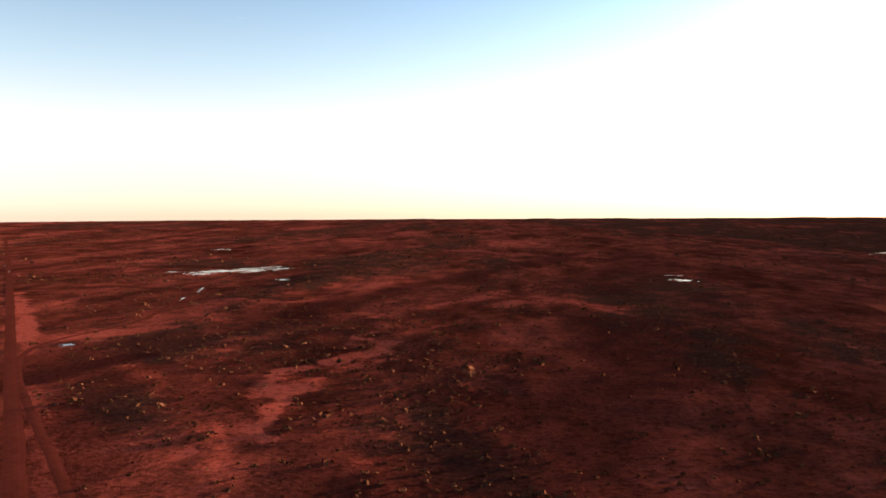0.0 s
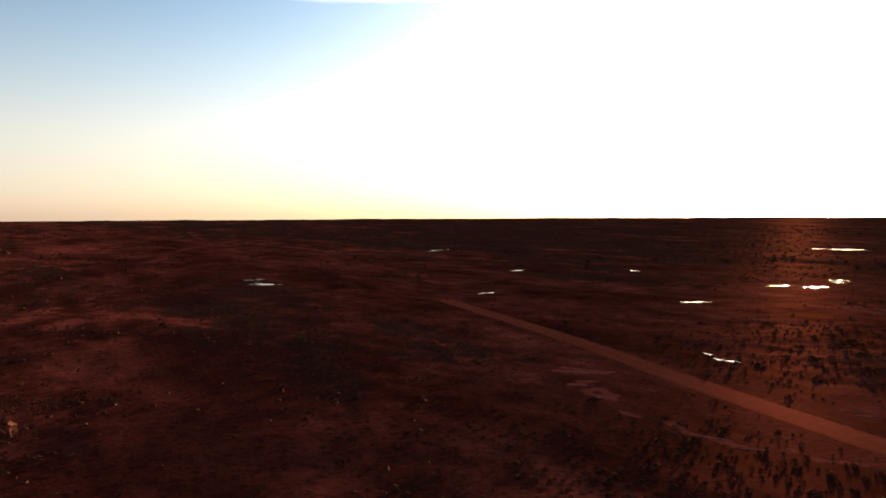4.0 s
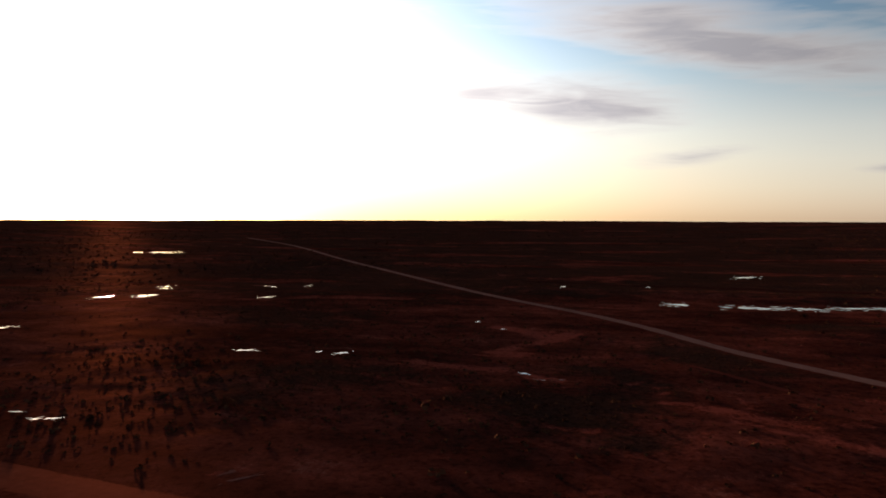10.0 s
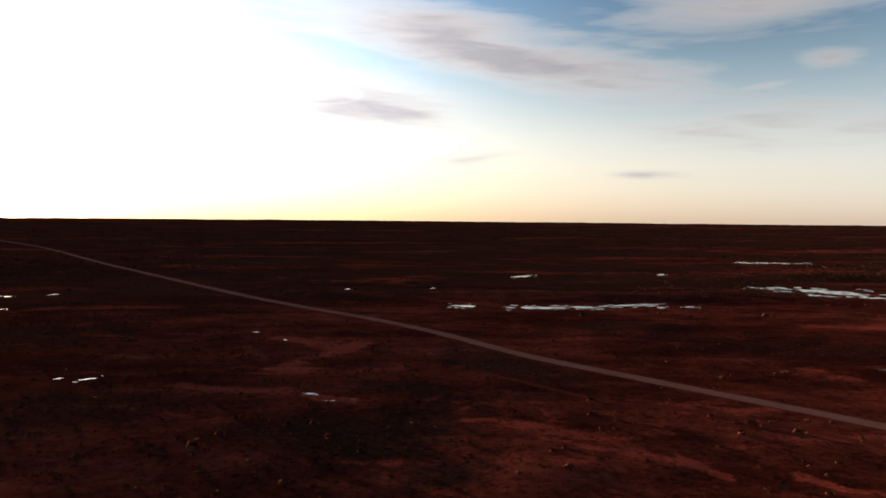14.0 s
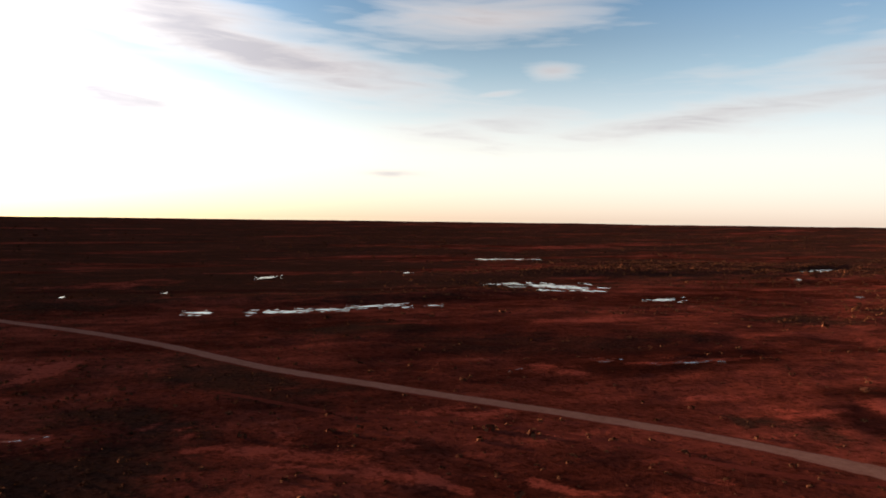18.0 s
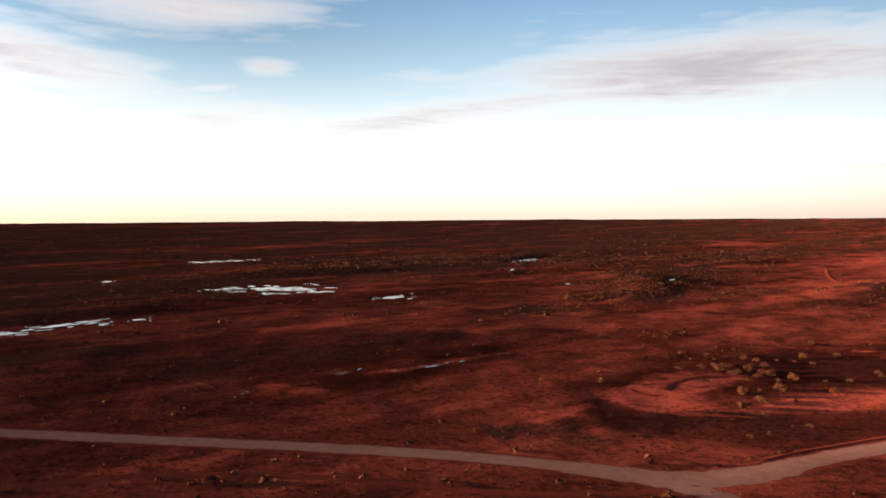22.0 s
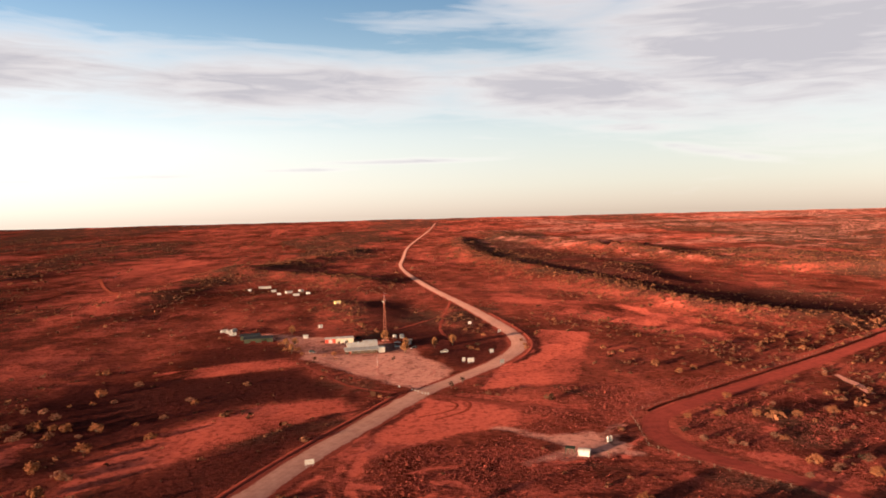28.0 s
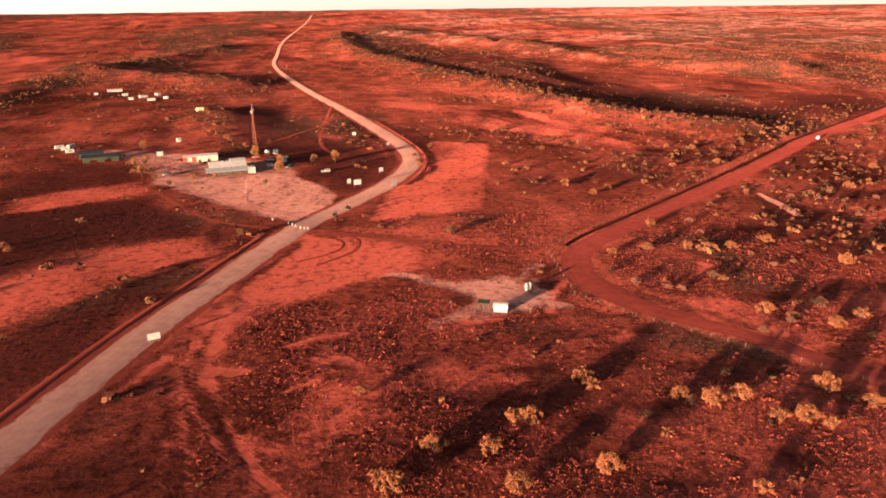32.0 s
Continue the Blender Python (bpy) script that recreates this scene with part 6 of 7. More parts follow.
def roof_mesh(kind, x0, x1, y0, y1, z0, z1, over=0.5, thick=0.12, ribs=True):
    """gable: ridge along x; lean: high at y0; arch: round over y. Ribbed sheet, with thickness."""
    x0, x1, y0, y1 = x0 - over, x1 + over, y0 - over, y1 + over
    if kind == "gable":
        profile = [(y0, z0), ((y0 + y1) / 2, z1), (y1, z0)]
    elif kind == "lean":
        profile = [(y0, z1), (y1, z0)]
    else:
        profile = [((y0 + y1) / 2 - math.cos(math.pi * k / 8) * (y1 - y0) / 2, z0 + math.sin(math.pi * k / 8) * (z1 - z0)) for k in range(9)]
    bm = bmesh.new()
    n = max(2, int((x1 - x0) / 0.45)) if ribs else 1
    rows = []
    for k in range(n + 1):
        x, lift = x0 + (x1 - x0) * k / n, 0.05 * (k % 2)
        rows.append(([bm.verts.new((x, y, z + lift)) for y, z in profile], [bm.verts.new((x, y, z - thick)) for y, z in profile]))
    m = len(profile)
    for (a, c), (b, d) in zip(rows, rows[1:]):
        for i in range(m - 1):
            bm.faces.new((a[i], b[i], b[i + 1], a[i + 1]))
            bm.faces.new((c[i + 1], d[i + 1], d[i], c[i]))
        bm.faces.new((a[0], c[0], d[0], b[0]))
        bm.faces.new((a[-1], b[-1], d[-1], c[-1]))
    for a, c in (rows[0], rows[-1]):
        for i in range(m - 1):
            bm.faces.new((a[i], a[i + 1], c[i + 1], c[i]))
    bmesh.ops.recalc_face_normals(bm, faces=bm.faces[:])
    return bm


def roof(name, mat, parent, label="", **shape):
    return part(name, finish(name, roof_mesh(**shape), mat), parent, label)


def gable_wall(x0, x1, y0, y1, top, ridge):
    """Four walls under a gable whose ridge runs along x, 0.15 m thick."""
    bm = bmesh.new()
    for x in (x0, x1 - 0.15):
        ring = [(y0, 0), (y1, 0), (y1, top), ((y0 + y1) / 2, ridge), (y0, top)]
        a = [bm.verts.new((x, y, z)) for y, z in ring]
        b = [bm.verts.new((x + 0.15, y, z)) for y, z in ring]
        bm.faces.new(a[::-1]), bm.faces.new(b)
        for k in range(5):
            bm.faces.new((a[k], a[(k + 1) % 5], b[(k + 1) % 5], b[k]))
    slab(bm, x0 + 0.15, y0, 0, x1 - 0.15, y0 + 0.15, top)
    slab(bm, x0 + 0.15, y1 - 0.15, 0, x1 - 0.15, y1, top)
    return bm


def place(ob, x, y, turn=0.0, lift=0.0):
    ob.matrix_basis = Matrix.Translation((x, y, float(plain(x, y)) + lift)) @ Matrix.Rotation(radians(turn), 4, "Z")
    return ob


def window(parent, x, y, z, wide, tall, facing=1):
    frame_ = solid("window", [(x - wide / 2 - .06, y, z - .06, x + wide / 2 + .06, y + .05 * facing, z), (x - wide / 2 - .06, y, z + tall, x + wide / 2 + .06, y + .05 * facing, z + tall + .06),
                              (x - wide / 2 - .06, y, z, x - wide / 2, y + .05 * facing, z + tall), (x + wide / 2, y, z, x + wide / 2 + .06, y + .05 * facing, z + tall)], M_WHITE, parent, "white window frame")
    solid("pane", [(x - wide / 2, y, z, x + wide / 2, y + .02 * facing, z + tall)], M_GLASS, frame_, "dark glass pane")


def roadhouse():
    base = new("roadhouse")
    # long rooms; the front looks along +y
    part("wall", finish("wall", gable_wall(-9, 10, -15, -5, 3.4, 5.6), M_CREAM), base, "cream painted wall")
    roof("main_roof", M_ZINC, base, "ribbed zinc gable roof", kind="gable", x0=-9, x1=10, y0=-15, y1=-5, z0=3.5, z1=5.8)
    part("front_wall", finish("front_wall", gable_wall(-8, 12, -5, 0, 2.9, 2.9), M_BROWN), base, "dark brown verandah wall")
    roof("verandah_roof", M_ZINC, base, "low sloping zinc verandah roof", kind="lean", x0=-8.5, x1=12.5, y0=-5, y1=3.2, z0=2.6, z1=3.6)
    roof("round_roof", M_ZINC, base, "silvery arched roof", kind="arch", x0=-10, x1=-2, y0=-22, y1=-15.3, z0=3.2, z1=5.4)
    solid("back_wall", [(-10, -22, 0, -2, -15.5, 3.2)], M_CREAM, base)
    solid("cold_room", [(-13, -4.5, 0, -9.2, 1.5, 3.3)], M_WHITE, base, "white square cold room", 0.05)
    for k in range(8):
        solid("post", [(-7.6 + k * 2.8, 2.7, 0, -7.46 + k * 2.8, 2.84, 2.6)], M_WOOD, base)
    for k in range(4):
        window(base, -5 + k * 4.2, 0.0, 0.9, 1.6, 1.2)
    solid("door", [(8.6, 0, 0, 9.6, 0.05, 2.1)], M_RED, base, "red front door")
    solid("bench", [(-6.5, 1.0, 0.42, -3.5, 1.5, 0.5), (-6.4, 1.1, 0, -6.3, 1.4, 0.42), (-3.7, 1.1, 0, -3.6, 1.4, 0.42)], M_WOOD, base)
    solid("roof_vent", [(2.6, -9.6, 5.2, 3.4, -8.8, 6.3)], M_GALV, base, "square metal roof vent", 0.05)
    return place(tagged(base, "low roadhouse with zinc roofs and a verandah", "building"), 236.5, -470.5, 4)


def shed(name, wide, deep, tall, wall, cover, label, doors=1, category="shed"):
    base = new(name)
    part("wall", finish("wall", gable_wall(-wide / 2, wide / 2, -deep / 2, deep / 2, tall, tall + 0.12 * deep), wall), base)
    roof("roof", cover, base, "ribbed metal roof", kind="gable", x0=-wide / 2, x1=wide / 2, y0=-deep / 2, y1=deep / 2, z0=tall + 0.06, z1=tall + 0.12 * deep + 0.14, over=0.3)
    for k in range(doors):
        x = -wide / 2 + (k + 0.5) * wide / doors
        solid("roller_door", [(x - 1.2, deep / 2, 0.02, x + 1.2, deep / 2 + 0.06, tall * 0.8)], M_ZINC, base, "grey roller door")
    return tagged(base, label, category)


def carport(wide, deep, tall, label):
    base = new("carport")
    roof("roof", M_DARKROOF, base, "dark ribbed roof", kind="lean", x0=-wide / 2, x1=wide / 2, y0=-deep / 2, y1=deep / 2, z0=tall, z1=tall + 0.7)
    solid("back_wall", [(-wide / 2, -deep / 2, 0, wide / 2, -deep / 2 + 0.12, tall + 0.4)], M_GREEN, base, "green sheet wall")
    n = int(wide / 4)
    for k in range(n + 1):
        x = -wide / 2 + k * (wide - 0.2) / n
        solid("post", [(x, deep / 2 - 0.2, 0, x + 0.2, deep / 2, tall)], M_GREEN, base)
    for k in range(0, n, 2):
        x = -wide / 2 + k * (wide - 0.2) / n
        solid("front_panel", [(x + 0.2, deep / 2 - 0.12, 0.05, x + (wide - 0.2) / n, deep / 2 - 0.04, tall * 0.75)], M_GREEN, base, "green front panel")
    return tagged(base, label, "shed")


def wheel(parent, x, y, r, w):
    bm = bmesh.new()
    tube(bm, (x, y - w / 2, r), (x, y + w / 2, r), r, r, 14)
    tyre = part("wheel", finish("wheel", bm, M_TYRE), parent, "black tyre")
    bm = bmesh.new()
    tube(bm, (x, y - w / 2 - 0.02, r), (x, y + w / 2 + 0.02, r), r * 0.55, r * 0.55, 10)
    part("rim", finish("rim", bm, M_GALV), tyre)


def hull(profile, half, mat, name, parent, label="", inset=0.12):
    """A body from a side outline, narrower towards its top."""
    top = max(z for _, z in profile)
    low = min(z for _, z in profile)
    bm = bmesh.new()
    sides = []
    for s in (-1, 1):
        sides.append([bm.verts.new((x, s * (half - inset * (z - low) / (top - low)), z)) for x, z in profile])
    n = len(profile)
    bm.faces.new(sides[0]), bm.faces.new(sides[1][::-1])
    for k in range(n):
        bm.faces.new((sides[0][(k + 1) % n], sides[0][k], sides[1][k], sides[1][(k + 1) % n]))
    bmesh.ops.recalc_face_normals(bm, faces=bm.faces[:])
    bmesh.ops.bevel(bm, geom=bm.edges[:], offset=0.05, segments=2, affect="EDGES")
    return part(name, finish(name, bm, mat), parent, label)


def car(mat, label, kind="wagon"):
    base = new("four_wheel_drive")
    hull([(-2.35, 0.45), (2.3, 0.45), (2.35, 0.95), (1.1, 1.05), (-2.35, 1.05)], 0.93, mat, "body", base)
    cabin = [(-2.25, 1.05), (0.95, 1.05), (0.35, 1.75), (-2.1, 1.8)] if kind == "wagon" else [(-0.6, 1.05), (0.95, 1.05), (0.4, 1.72), (-0.5, 1.76)]
    hull(cabin, 0.88, mat, "cabin", base, "", 0.14)
    for s in (-1, 1):
        solid("side_window", [(cabin[0][0] + 0.3, s * 0.87 - 0.02, 1.2, 0.45, s * 0.87 + 0.02, 1.6)], M_GLASS, base, "dark side window")
    solid("windscreen", [(0.62, -0.7, 1.12, 0.82, 0.7, 1.5)], M_GLASS, base, "dark windscreen")
    solid("bumper", [(2.3, -0.85, 0.45, 2.5, 0.85, 0.7)], M_GALV, base)
    for s in (-1, 1):
        solid("headlight", [(2.33, s * 0.65 - 0.14, 0.78, 2.4, s * 0.65 + 0.14, 0.92)], M_GLASS, base, "round headlight")
    for x in (-1.45, 1.4):
        for s in (-1, 1):
            wheel(base, x, s * 0.8, 0.38, 0.26)
    return tagged(base, label, "car")


def caravan(label, length=5.5):
    base = new("caravan")
    h = length / 2
    hull([(-h, 0.5), (h, 0.5), (h, 1.6), (h - 0.5, 2.5), (-h, 2.6)], 1.1, M_WHITE, "body", base, "white van body", 0.05)
    for s in (-1, 1):
        solid("side_window", [(-1.2, s * 1.09 - 0.02, 1.4, 0.6, s * 1.09 + 0.02, 2.0)], M_GLASS, base, "dark side window")
        wheel(base, -0.3, s * 0.95, 0.35, 0.22)
    solid("drawbar", [(h, -0.08, 0.45, h + 1.2, 0.08, 0.55)], M_GALV, base)
    solid("jockey_wheel", [(h + 0.9, -0.05, 0.0, h + 1.0, 0.05, 0.5)], M_TYRE, base)
    return tagged(base, label, "caravan")


def sign(wide, tall, stand, mat, label):
    base = new("road_sign")
    solid("panel", [(-wide / 2, -0.03, stand, wide / 2, 0.03, stand + tall)], mat, base, "blank pale panel")
    solid("panel_frame", [(-wide / 2, -0.06, stand - 0.08, wide / 2, -0.03, stand), (-wide / 2, -0.06, stand + tall, wide / 2, -0.03, stand + tall + 0.08)], M_GALV, base)
    for s in (-0.35, 0.35):
        solid("post", [(s * wide - 0.05, -0.16, -0.2, s * wide + 0.05, -0.06, stand + tall)], M_GALV, base)
    return tagged(base, label, "sign")


def water_tank(r, tall, stand, label):
    base = new("water_tank")
    bm = bmesh.new()
    n = 20
    for k in range(6):
        z0, z1 = stand + tall * k / 6, stand + tall * (k + 1) / 6
        tube(bm, (0, 0, z0), (0, 0, z0 + (z1 - z0) * 0.8), r, r, n)
        tube(bm, (0, 0, z0 + (z1 - z0) * 0.8), (0, 0, z1), r * 1.03, r * 1.03, n)
    part("tank", finish("tank", bm, M_WHITE), base, "ribbed pale tank")
    bm = bmesh.new()
    tube(bm, (0, 0, stand + tall), (0, 0, stand + tall + 0.4), r, r * 0.2, n)
    part("lid", finish("lid", bm, M_ZINC), base, "shallow cone lid")
    if stand > 0.3:
        for a in range(4):
            x, y = math.cos(a * 1.571 + 0.785) * r * 0.8, math.sin(a * 1.571 + 0.785) * r * 0.8
            solid("leg", [(x - 0.08, y - 0.08, -0.2, x + 0.08, y + 0.08, stand)], M_STEEL, base)
    return tagged(base, label, "water tank")


def radio_mast():
    base = new("radio_mast")
    top, foot, head = 30.0, 1.0, 0.32
    corners = [(-1, -1), (1, -1), (1, 1), (-1, 1)]
    at = lambda c, z: Vector((c[0], c[1], 0)) * (foot + (head - foot) * z / top) + Vector((0, 0, z))
    for c in corners:
        bm = bmesh.new()
        tube(bm, at(c, -0.3), at(c, top), 0.06, 0.045, 6)
        part("leg", finish("leg", bm, M_STEEL), base)
    z, k = 0.0, 0
    while z < top - 1.0:
        step = 3.4 - 1.4 * z / top
        bm = bmesh.new()
        for c, d in zip(corners, corners[1:] + corners[:1]):
            tube(bm, at(c, z), at(d, min(z + step, top)), 0.03, 0.03, 4)
            tube(bm, at(c, z), at(d, z), 0.03, 0.03, 4)
        part("brace", finish("brace", bm, M_STEEL), base)
        z += step
    bm = bmesh.new()
    tube(bm, (0, 0, top - 0.5), (0, 0, top + 4.0), 0.07, 0.03, 6)
    part("antenna", finish("antenna", bm, M_GALV), base, "thin whip antenna")
    for k, (a, z) in enumerate(((0.4, 27.5), (2.2, 28.5), (4.4, 26.5))):
        bm = bmesh.new()
        d = Vector((math.cos(a), math.sin(a), 0))
        tube(bm, d * 0.6 + Vector((0, 0, z)), d * 1.0 + Vector((0, 0, z)), 0.25, 0.5, 14)
        part("dish", finish("dish", bm, M_WHITE), base, "white drum antenna")
    solid("footing", [(-2.2, -2.2, -0.3, 2.2, 2.2, 0.25)], M_CLAY, base, "concrete footing")
    return place(tagged(base, "tall red steel lattice radio mast behind roadhouse", "mast"), 219.5, -517, 20)


roadhouse()
radio_mast()
place(shed("cream_shed", 12, 7, 3.2, M_CREAM, M_ZINC, "cream metal shed with a zinc roof"), 248, -518, 3)
place(shed("red_shed", 7, 6, 2.8, M_RED, M_ZINC, "small faded red shed beside cream shed"), 258, -520, 3)
place(carport(20, 8, 3.0, "long open green carport with dark roof"), 309, -541, 5)
place(carport(14, 7, 3.2, "second green carport behind the long one"), 316, -555, 5)
place(shed("yellow_hut", 6, 2.6, 2.6, M_YELLOW, M_YELLOW, "pale yellow hut on the scrub ridge", 1, "hut"), 249, -738, 15)
place(shed("white_hut", 2.6, 2.2, 2.2, M_WHITE, M_WHITE, "small white hut among desert bushes", 1, "hut"), 265, -598, 20)
place(shed("storage_hut", 3.4, 2.4, 2.2, M_WHITE, M_ZINC, "small white storage hut behind roadhouse", 1, "hut"), 275.5, -545, 10)
place(shed("power_hut", 4, 3.4, 2.8, M_GREEN, M_ZINC, "small green hut beside roadhouse", 1, "hut"), 205, -497, 6)
for x, y, turn, s in ((340, -598, 20, 5.5), (335, -589, 10, 5.0), (333, -599, 60, 6.0), (331, -578, 15, 5.0)):
    tagged(place(caravan("white caravan parked beside the green carports", s), x, y, turn), group="parked caravans")
for x, y, wide, deep, turn in ((336, -964, 20, 7, 8), (313, -868, 6, 4, 0), (303, -891, 10, 6, 20), (293, -845, 9, 4, 10), (289, -900, 5, 8, 35), (280, -859, 6, 4, -10), (352, -935, 5, 4, 0), (322, -915, 7, 5, 15)):
    tagged(place(shed("camp_building", wide * 0.75, deep * 0.8, 2.0, M_WHITE, M_WHITE, "white metal camp building far behind roadhouse", 1, "building"), x, y, turn), group="camp buildings")
for x, y, turn, s in ((207.3, -520, 0, 0.8), (212, -524.5, 0, 0.0)):
    tagged(place(water_tank(1.6, 2.4, s, "white ribbed water tank behind the roadhouse"), x, y, turn), group="roadhouse tanks")
place(car(M_DARKROOF, "dark four wheel drive parked in the yard"), 269.8, -482, 160)
place(car(M_WHITE, "white utility parked beside the roadhouse", "ute"), 212.5, -502, 175)
place(car(M_WHITE, "white four wheel drive beside cold room"), 213.5, -485.5, 178)
place(car(M_DARKROOF, "dark four wheel drive parked near trees"), 203.8, -478, 30)
place(car(M_WHITE, "white sedan-sized wagon under orange trees"), 186.6, -458, 10)
place(car(M_WHITE, "white vehicle driving on the straight road"), -797, 1372, 118, 0.2)
place(car(M_WHITE, "white vehicle driving on the straight road"), -714, 1242, 118, 0.2)
place(car(M_WHITE, "white four wheel drive by the fence road"), -137, -447, 40)
for x, y, turn, w, h, stand in ((267.5, -253, 12, 3.4, 1.7, 0.8), (148, -571.6, 0, 2.6, 1.8, 0.9), (135, -525, 20, 2.6, 1.5, 0.8), (158.4, -446, 15, 2.6, 2.0, 0.8),
                                (177.2, -418, 10, 4.0, 2.4, 1.0), (180.5, -423, 10, 2.0, 2.0, 0.9), (159.9, -411.5, 25, 3.2, 2.0, 0.8)):
    tagged(place(sign(w, h, stand, M_WHITE, "pale road sign on two steel posts"), x, y, turn), group="road signs")


def bollard():
    base = new("bollard")
    bm = bmesh.new()
    tube(bm, (0, 0, -0.2), (0, 0, 0.95), 0.28, 0.24, 10)
    tube(bm, (0, 0, 0.95), (0, 0, 1.1), 0.24, 0.12, 10)
    part("post", finish("post", bm, M_WHITE), base, "white painted post")
    bm = bmesh.new()
    tube(bm, (0, 0, 0.7), (0, 0, 0.85), 0.285, 0.275, 10)
    part("band", finish("band", bm, M_RED), base, "red band")
    return tagged(base, "stout white post where the road meets yard", "bollard", "bollards at the turn-off")


first = place(bollard(), 218.7, -359.6)
for x, y in ((217.4, -356.8), (216.3, -354.1), (214.8, -350.5), (213.4, -349.4), (212.1, -348.7), (224.3, -368)):
    copy_thing(first, Matrix.Translation((x, y, float(plain(x, y)))))

pole = new("flagpole")
bm = bmesh.new()
tube(bm, (0, 0, -0.2), (0, 0, 6.4), 0.09, 0.05, 8)
part("shaft", finish("shaft", bm, M_WHITE), pole, "thin white shaft")
bm = bmesh.new()
tube(bm, (0, 0, -0.1), (0, 0, 0.3), 0.9, 0.8, 12)
part("plinth", finish("plinth", bm, M_CLAY), pole, "round concrete plinth")
bm = bmesh.new()
tube(bm, (0, 0, 6.4), (0, 0, 6.6), 0.1, 0.04, 8)
part("finial", finish("finial", bm, M_GALV), pole)
place(tagged(pole, "thin white flagpole standing in the yard", "flagpole"), 231.5, -424.6)


def pump_shed():
    base = new("pump_shed")
    solid("wall", [(-2.0, -1.5, 0, 2.0, 1.5, 1.5)], M_WHITE, base, "white metal wall", 0.04)
    roof("roof", M_WHITE, base, "white arched ribbed roof", kind="arch", x0=-2, x1=2, y0=-1.5, y1=1.5, z0=1.5, z1=2.5, over=0.2)
    solid("door", [(-0.5, 1.5, 0.05, 0.5, 1.56, 1.45)], M_ZINC, base, "grey door")
    return place(tagged(base, "small white pump shed with arched roof", "shed"), 170, -242.5, -28)


def loading_frame():
    base = new("loading_frame")
    for x in (-1.6, 0.0, 1.6):
        for y in (-1.2, 1.2):
            solid("post", [(x - 0.08, y - 0.08, -0.1, x + 0.08, y + 0.08, 2.2)], M_GREEN, base)
    solid("top_rail", [(-1.7, -1.3, 2.2, 1.7, -1.14, 2.34)], M_GREEN, base)
    solid("top_rail", [(-1.7, 1.14, 2.2, 1.7, 1.3, 2.34)], M_GREEN, base)
    roof("canopy", M_GREEN, base, "green sheet canopy", kind="lean", x0=-1.6, x1=1.6, y0=-1.2, y1=1.2, z0=2.36, z1=2.6, over=0.15)
    return place(tagged(base, "green steel frame with canopy beside pump shed", "frame"), 174.4, -245.2, -28)


pump_shed()
loading_frame()
for x, y in ((154.6, -256.2), (156.0, -255.6)):
    tagged(place(water_tank(0.55, 1.9, 0.0, "small pale tank standing on clay pad"), x, y), group="pump tanks")


def fence(line, label):
    base = new("fence")
    x0, y0 = line[0]
    place(base, x0, y0)
    z0 = float(plain(x0, y0))
    spots = []
    for a, b in zip(line, line[1:]):
        a, b = Vector(a), Vector(b)
        n = max(1, round((b - a).length / 5.0))
        spots += [a.lerp(b, k / n) for k in range(n)]
    spots.append(Vector(line[-1]))
    bm = bmesh.new()
    tube(bm, (0, 0, -0.3), (0, 0, 1.3), 0.06, 0.055, 6)
    post_mesh = finish("post", bm, M_WOOD)
    tops = []
    for p, h in zip(spots, plain([p.x for p in spots], [p.y for p in spots])):
        ob = part("post", post_mesh, base)
        ob.location = (p.x - x0, p.y - y0, float(h) - z0)
        tops.append(Vector(ob.location))
    for h in (0.4, 0.75, 1.1):
        bm = bmesh.new()
        for a, b in zip(tops, tops[1:]):
            tube(bm, a + Vector((0, 0, h)), b + Vector((0, 0, h)), 0.008, 0.008, 3)
        part("wire", finish("wire", bm, M_WOOD), base, "thin fence wire")
    return tagged(base, label, "fence")


fence([(132, -292), (138, -268), (143.5, -247), (135, -225), (123.5, -206), (109, -182), (100, -165)], "wooden post and wire fence by red road")
fence([(132, -292), (104, -309.5), (44, -347.5), (-38, -397.5), (-122, -451.5)], "wooden post and wire fence along bank")

# tyre marks curving over the yard
M_MARK = lane("tyre_marked_clay", (0.28, 0.085, 0.062), (0.42, 0.15, 0.11), (0.42, 0.15, 0.11))
rnd_m = random.Random(77)
for k in range(14):
    mx, my, wide, start = 222 + rnd_m.uniform(-18, 22), -412 + rnd_m.uniform(-24, 20), rnd_m.uniform(9, 26), rnd_m.uniform(0, 6.28)
    arc = [(mx + wide * math.cos(start + a * 0.35), my + 0.8 * wide * math.sin(start + a * 0.35)) for a in range(6)]
    if sum(float(within(np.array([ax]), np.array([ay]), YARD, 1.0)[0]) for ax, ay in arc) > 4:
        ribbon("tyre_mark", spline(arc, 2.5), rnd_m.uniform(0.5, 0.9), M_MARK, 0.05 + 0.008 * k, 0.2, "curved tyre mark in pale clay", 60 + k)
ribbon("tyre_mark", spline([(206, -366), (222, -385), (232, -405), (230, -428), (222, -446)], 3), 0.8, M_MARK, 0.17, 0.2, "curved tyre mark in pale clay", 71)
ribbon("tyre_mark", spline([(212, -368), (236, -398), (252, -430), (266, -462)], 3), 0.9, M_MARK, 0.18, 0.2, "curved tyre mark in pale clay", 72)
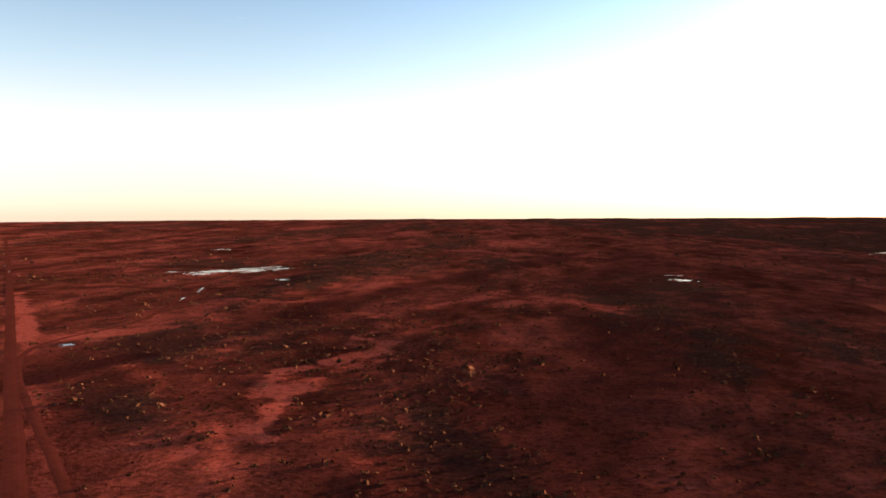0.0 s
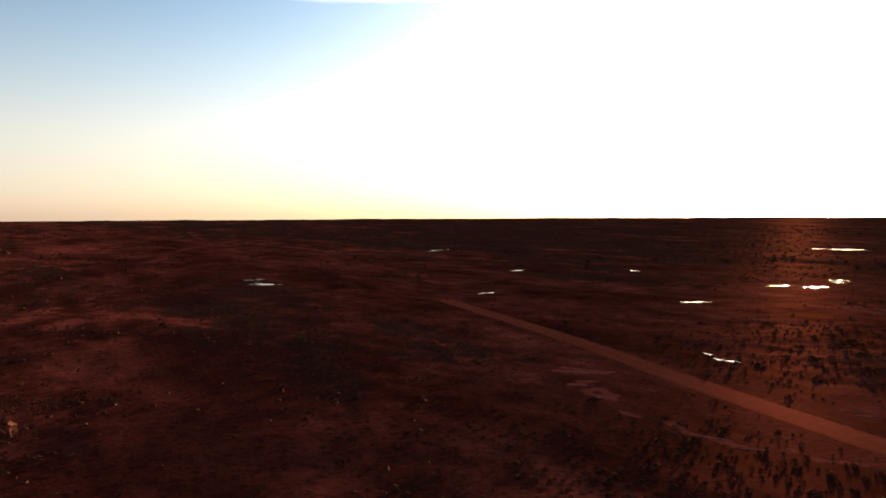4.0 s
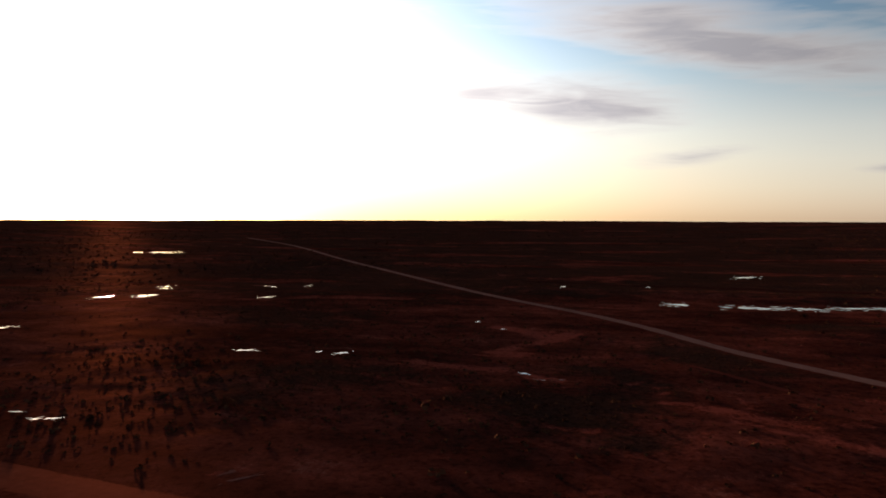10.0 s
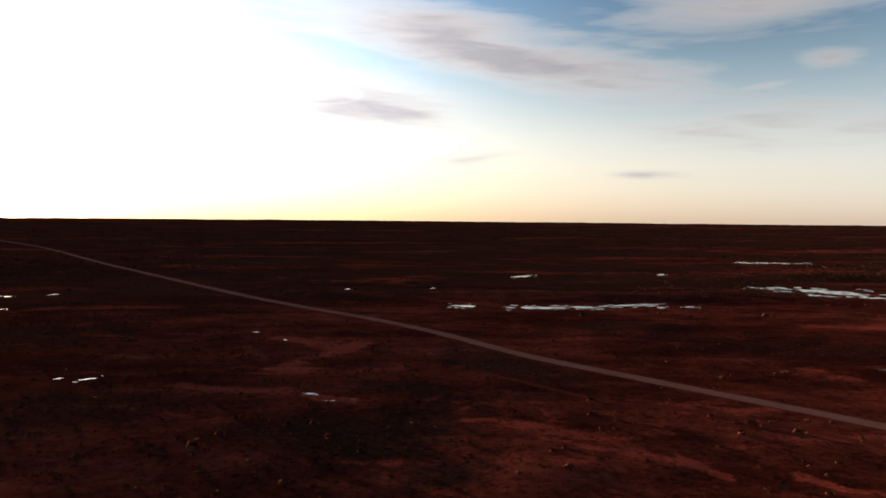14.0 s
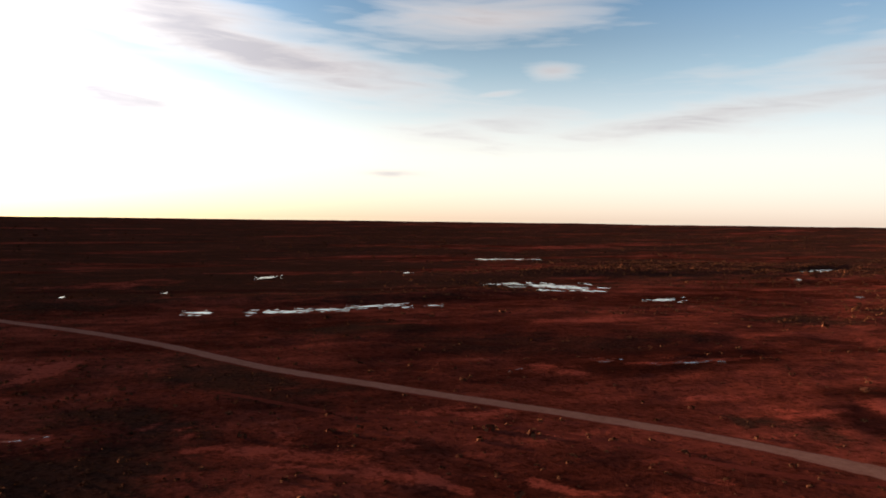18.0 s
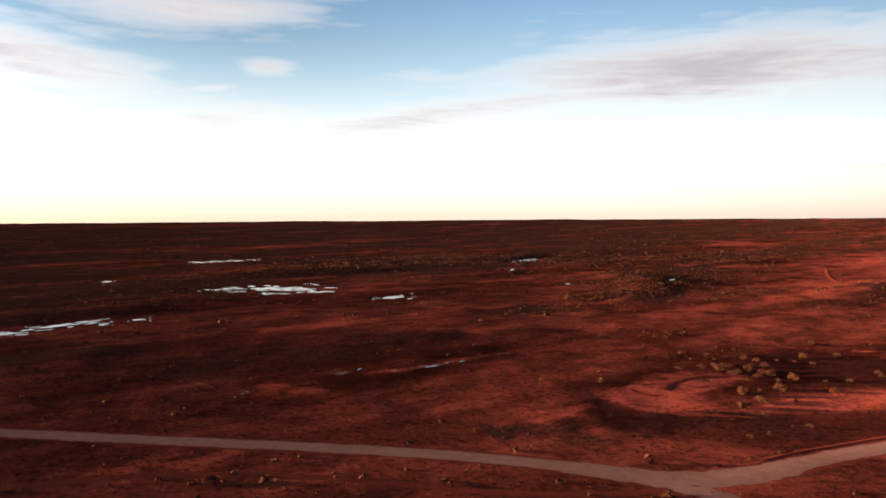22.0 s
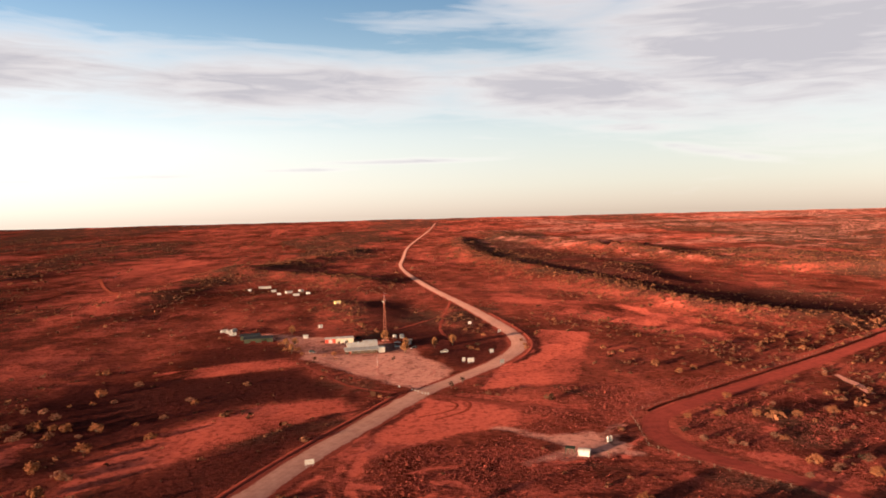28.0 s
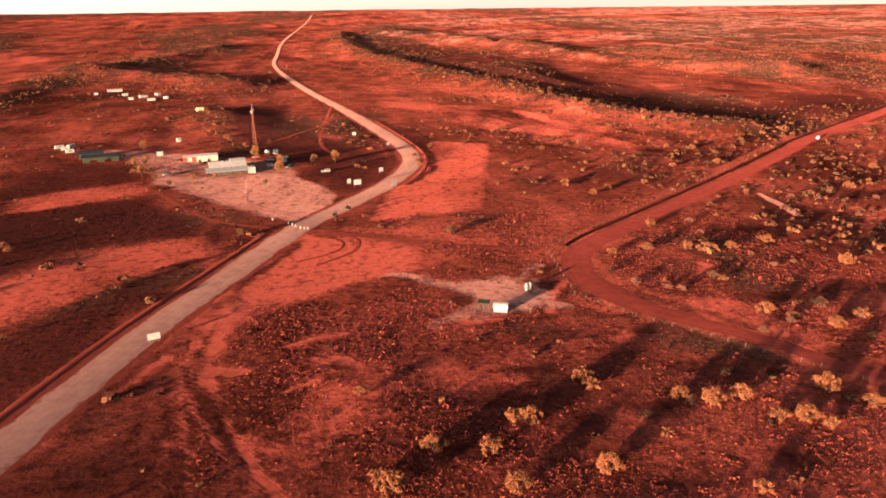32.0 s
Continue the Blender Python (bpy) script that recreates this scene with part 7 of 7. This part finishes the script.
ribbon("tyre_mark", spline([(207, -340), (196, -330), (200, -314), (216, -302)], 3), 1.0, M_TRACK, 0.18, 0.2, "dark tyre mark in red sand", 73)
ribbon("tyre_mark", spline([(210, -338), (202, -328), (206, -316), (222, -308)], 3), 0.8, M_TRACK, 0.19, 0.2, "dark tyre mark in red sand", 74)

# trees and bushes round the roadhouse
for kind, x, y, size, name in ((3, 286, -564, 1.1, ""), (3, 288, -511, 1.0, ""), (1, 276, -474, 0.9, ""), (0, 256, -466, 0.8, ""), (5, 262, -465, 1.0, ""), (3, 190, -478, 1.0, ""), (3, 177, -483, 1.2, ""), (3, 208, -489, 1.0, ""), (6, 241, -526, 1.3, ""), (6, 238, -528, 1.1, ""), (4, 221, -437, 0.6, ""), (6, 161, -477, 1.1, ""), (6, 168, -472, 0.9, ""),
                               (1, 292, -519, 0.9, ""), (0, 279, -489, 0.8, ""), (3, 283, -483, 1.1, ""), (3, 282, -513, 1.0, ""), (1, 255, -455, 0.6, ""), (3, 220, -511, 1.2, ""), (3, 211, -463, 1.2, ""),
                               (4, 199, -358, 0.62, ""), (4, 191, -370, 0.62, ""), (1, 131, -468, 0.8, ""), (1, 133, -456, 0.9, ""),
                               (0, 129, -485, 0.7, ""), (4, 247, -507, 0.6, ""), (4, 252, -506, 0.5, ""), (5, 165, -458, 1.3, ""), (1, 168, -464, 0.9, ""), (1, 288, -495, 0.9, "")):
    tagged(plant(kind, x, y, size, random.Random(int(x * 7 + y))), group="trees round the roadhouse")
dead = new("dead_tree")
bm = bmesh.new()
rnd_d = random.Random(8)
tube(bm, (0, 0, -0.2), (0.2, 0.1, 1.6), 0.14, 0.1)
for k in range(9):
    a = k * 2.4
    tube(bm, (0.2, 0.1, 1.2 + 0.05 * k), (math.cos(a) * 1.6, math.sin(a) * 1.6, rnd_d.uniform(2.2, 3.6)), 0.06, 0.015, 5)
part("trunk", finish("trunk", bm, M_BARK), dead, "bare grey branches")
place(tagged(dead, "leafless grey tree beside the pump shed", "tree"), 162.6, -237.5)
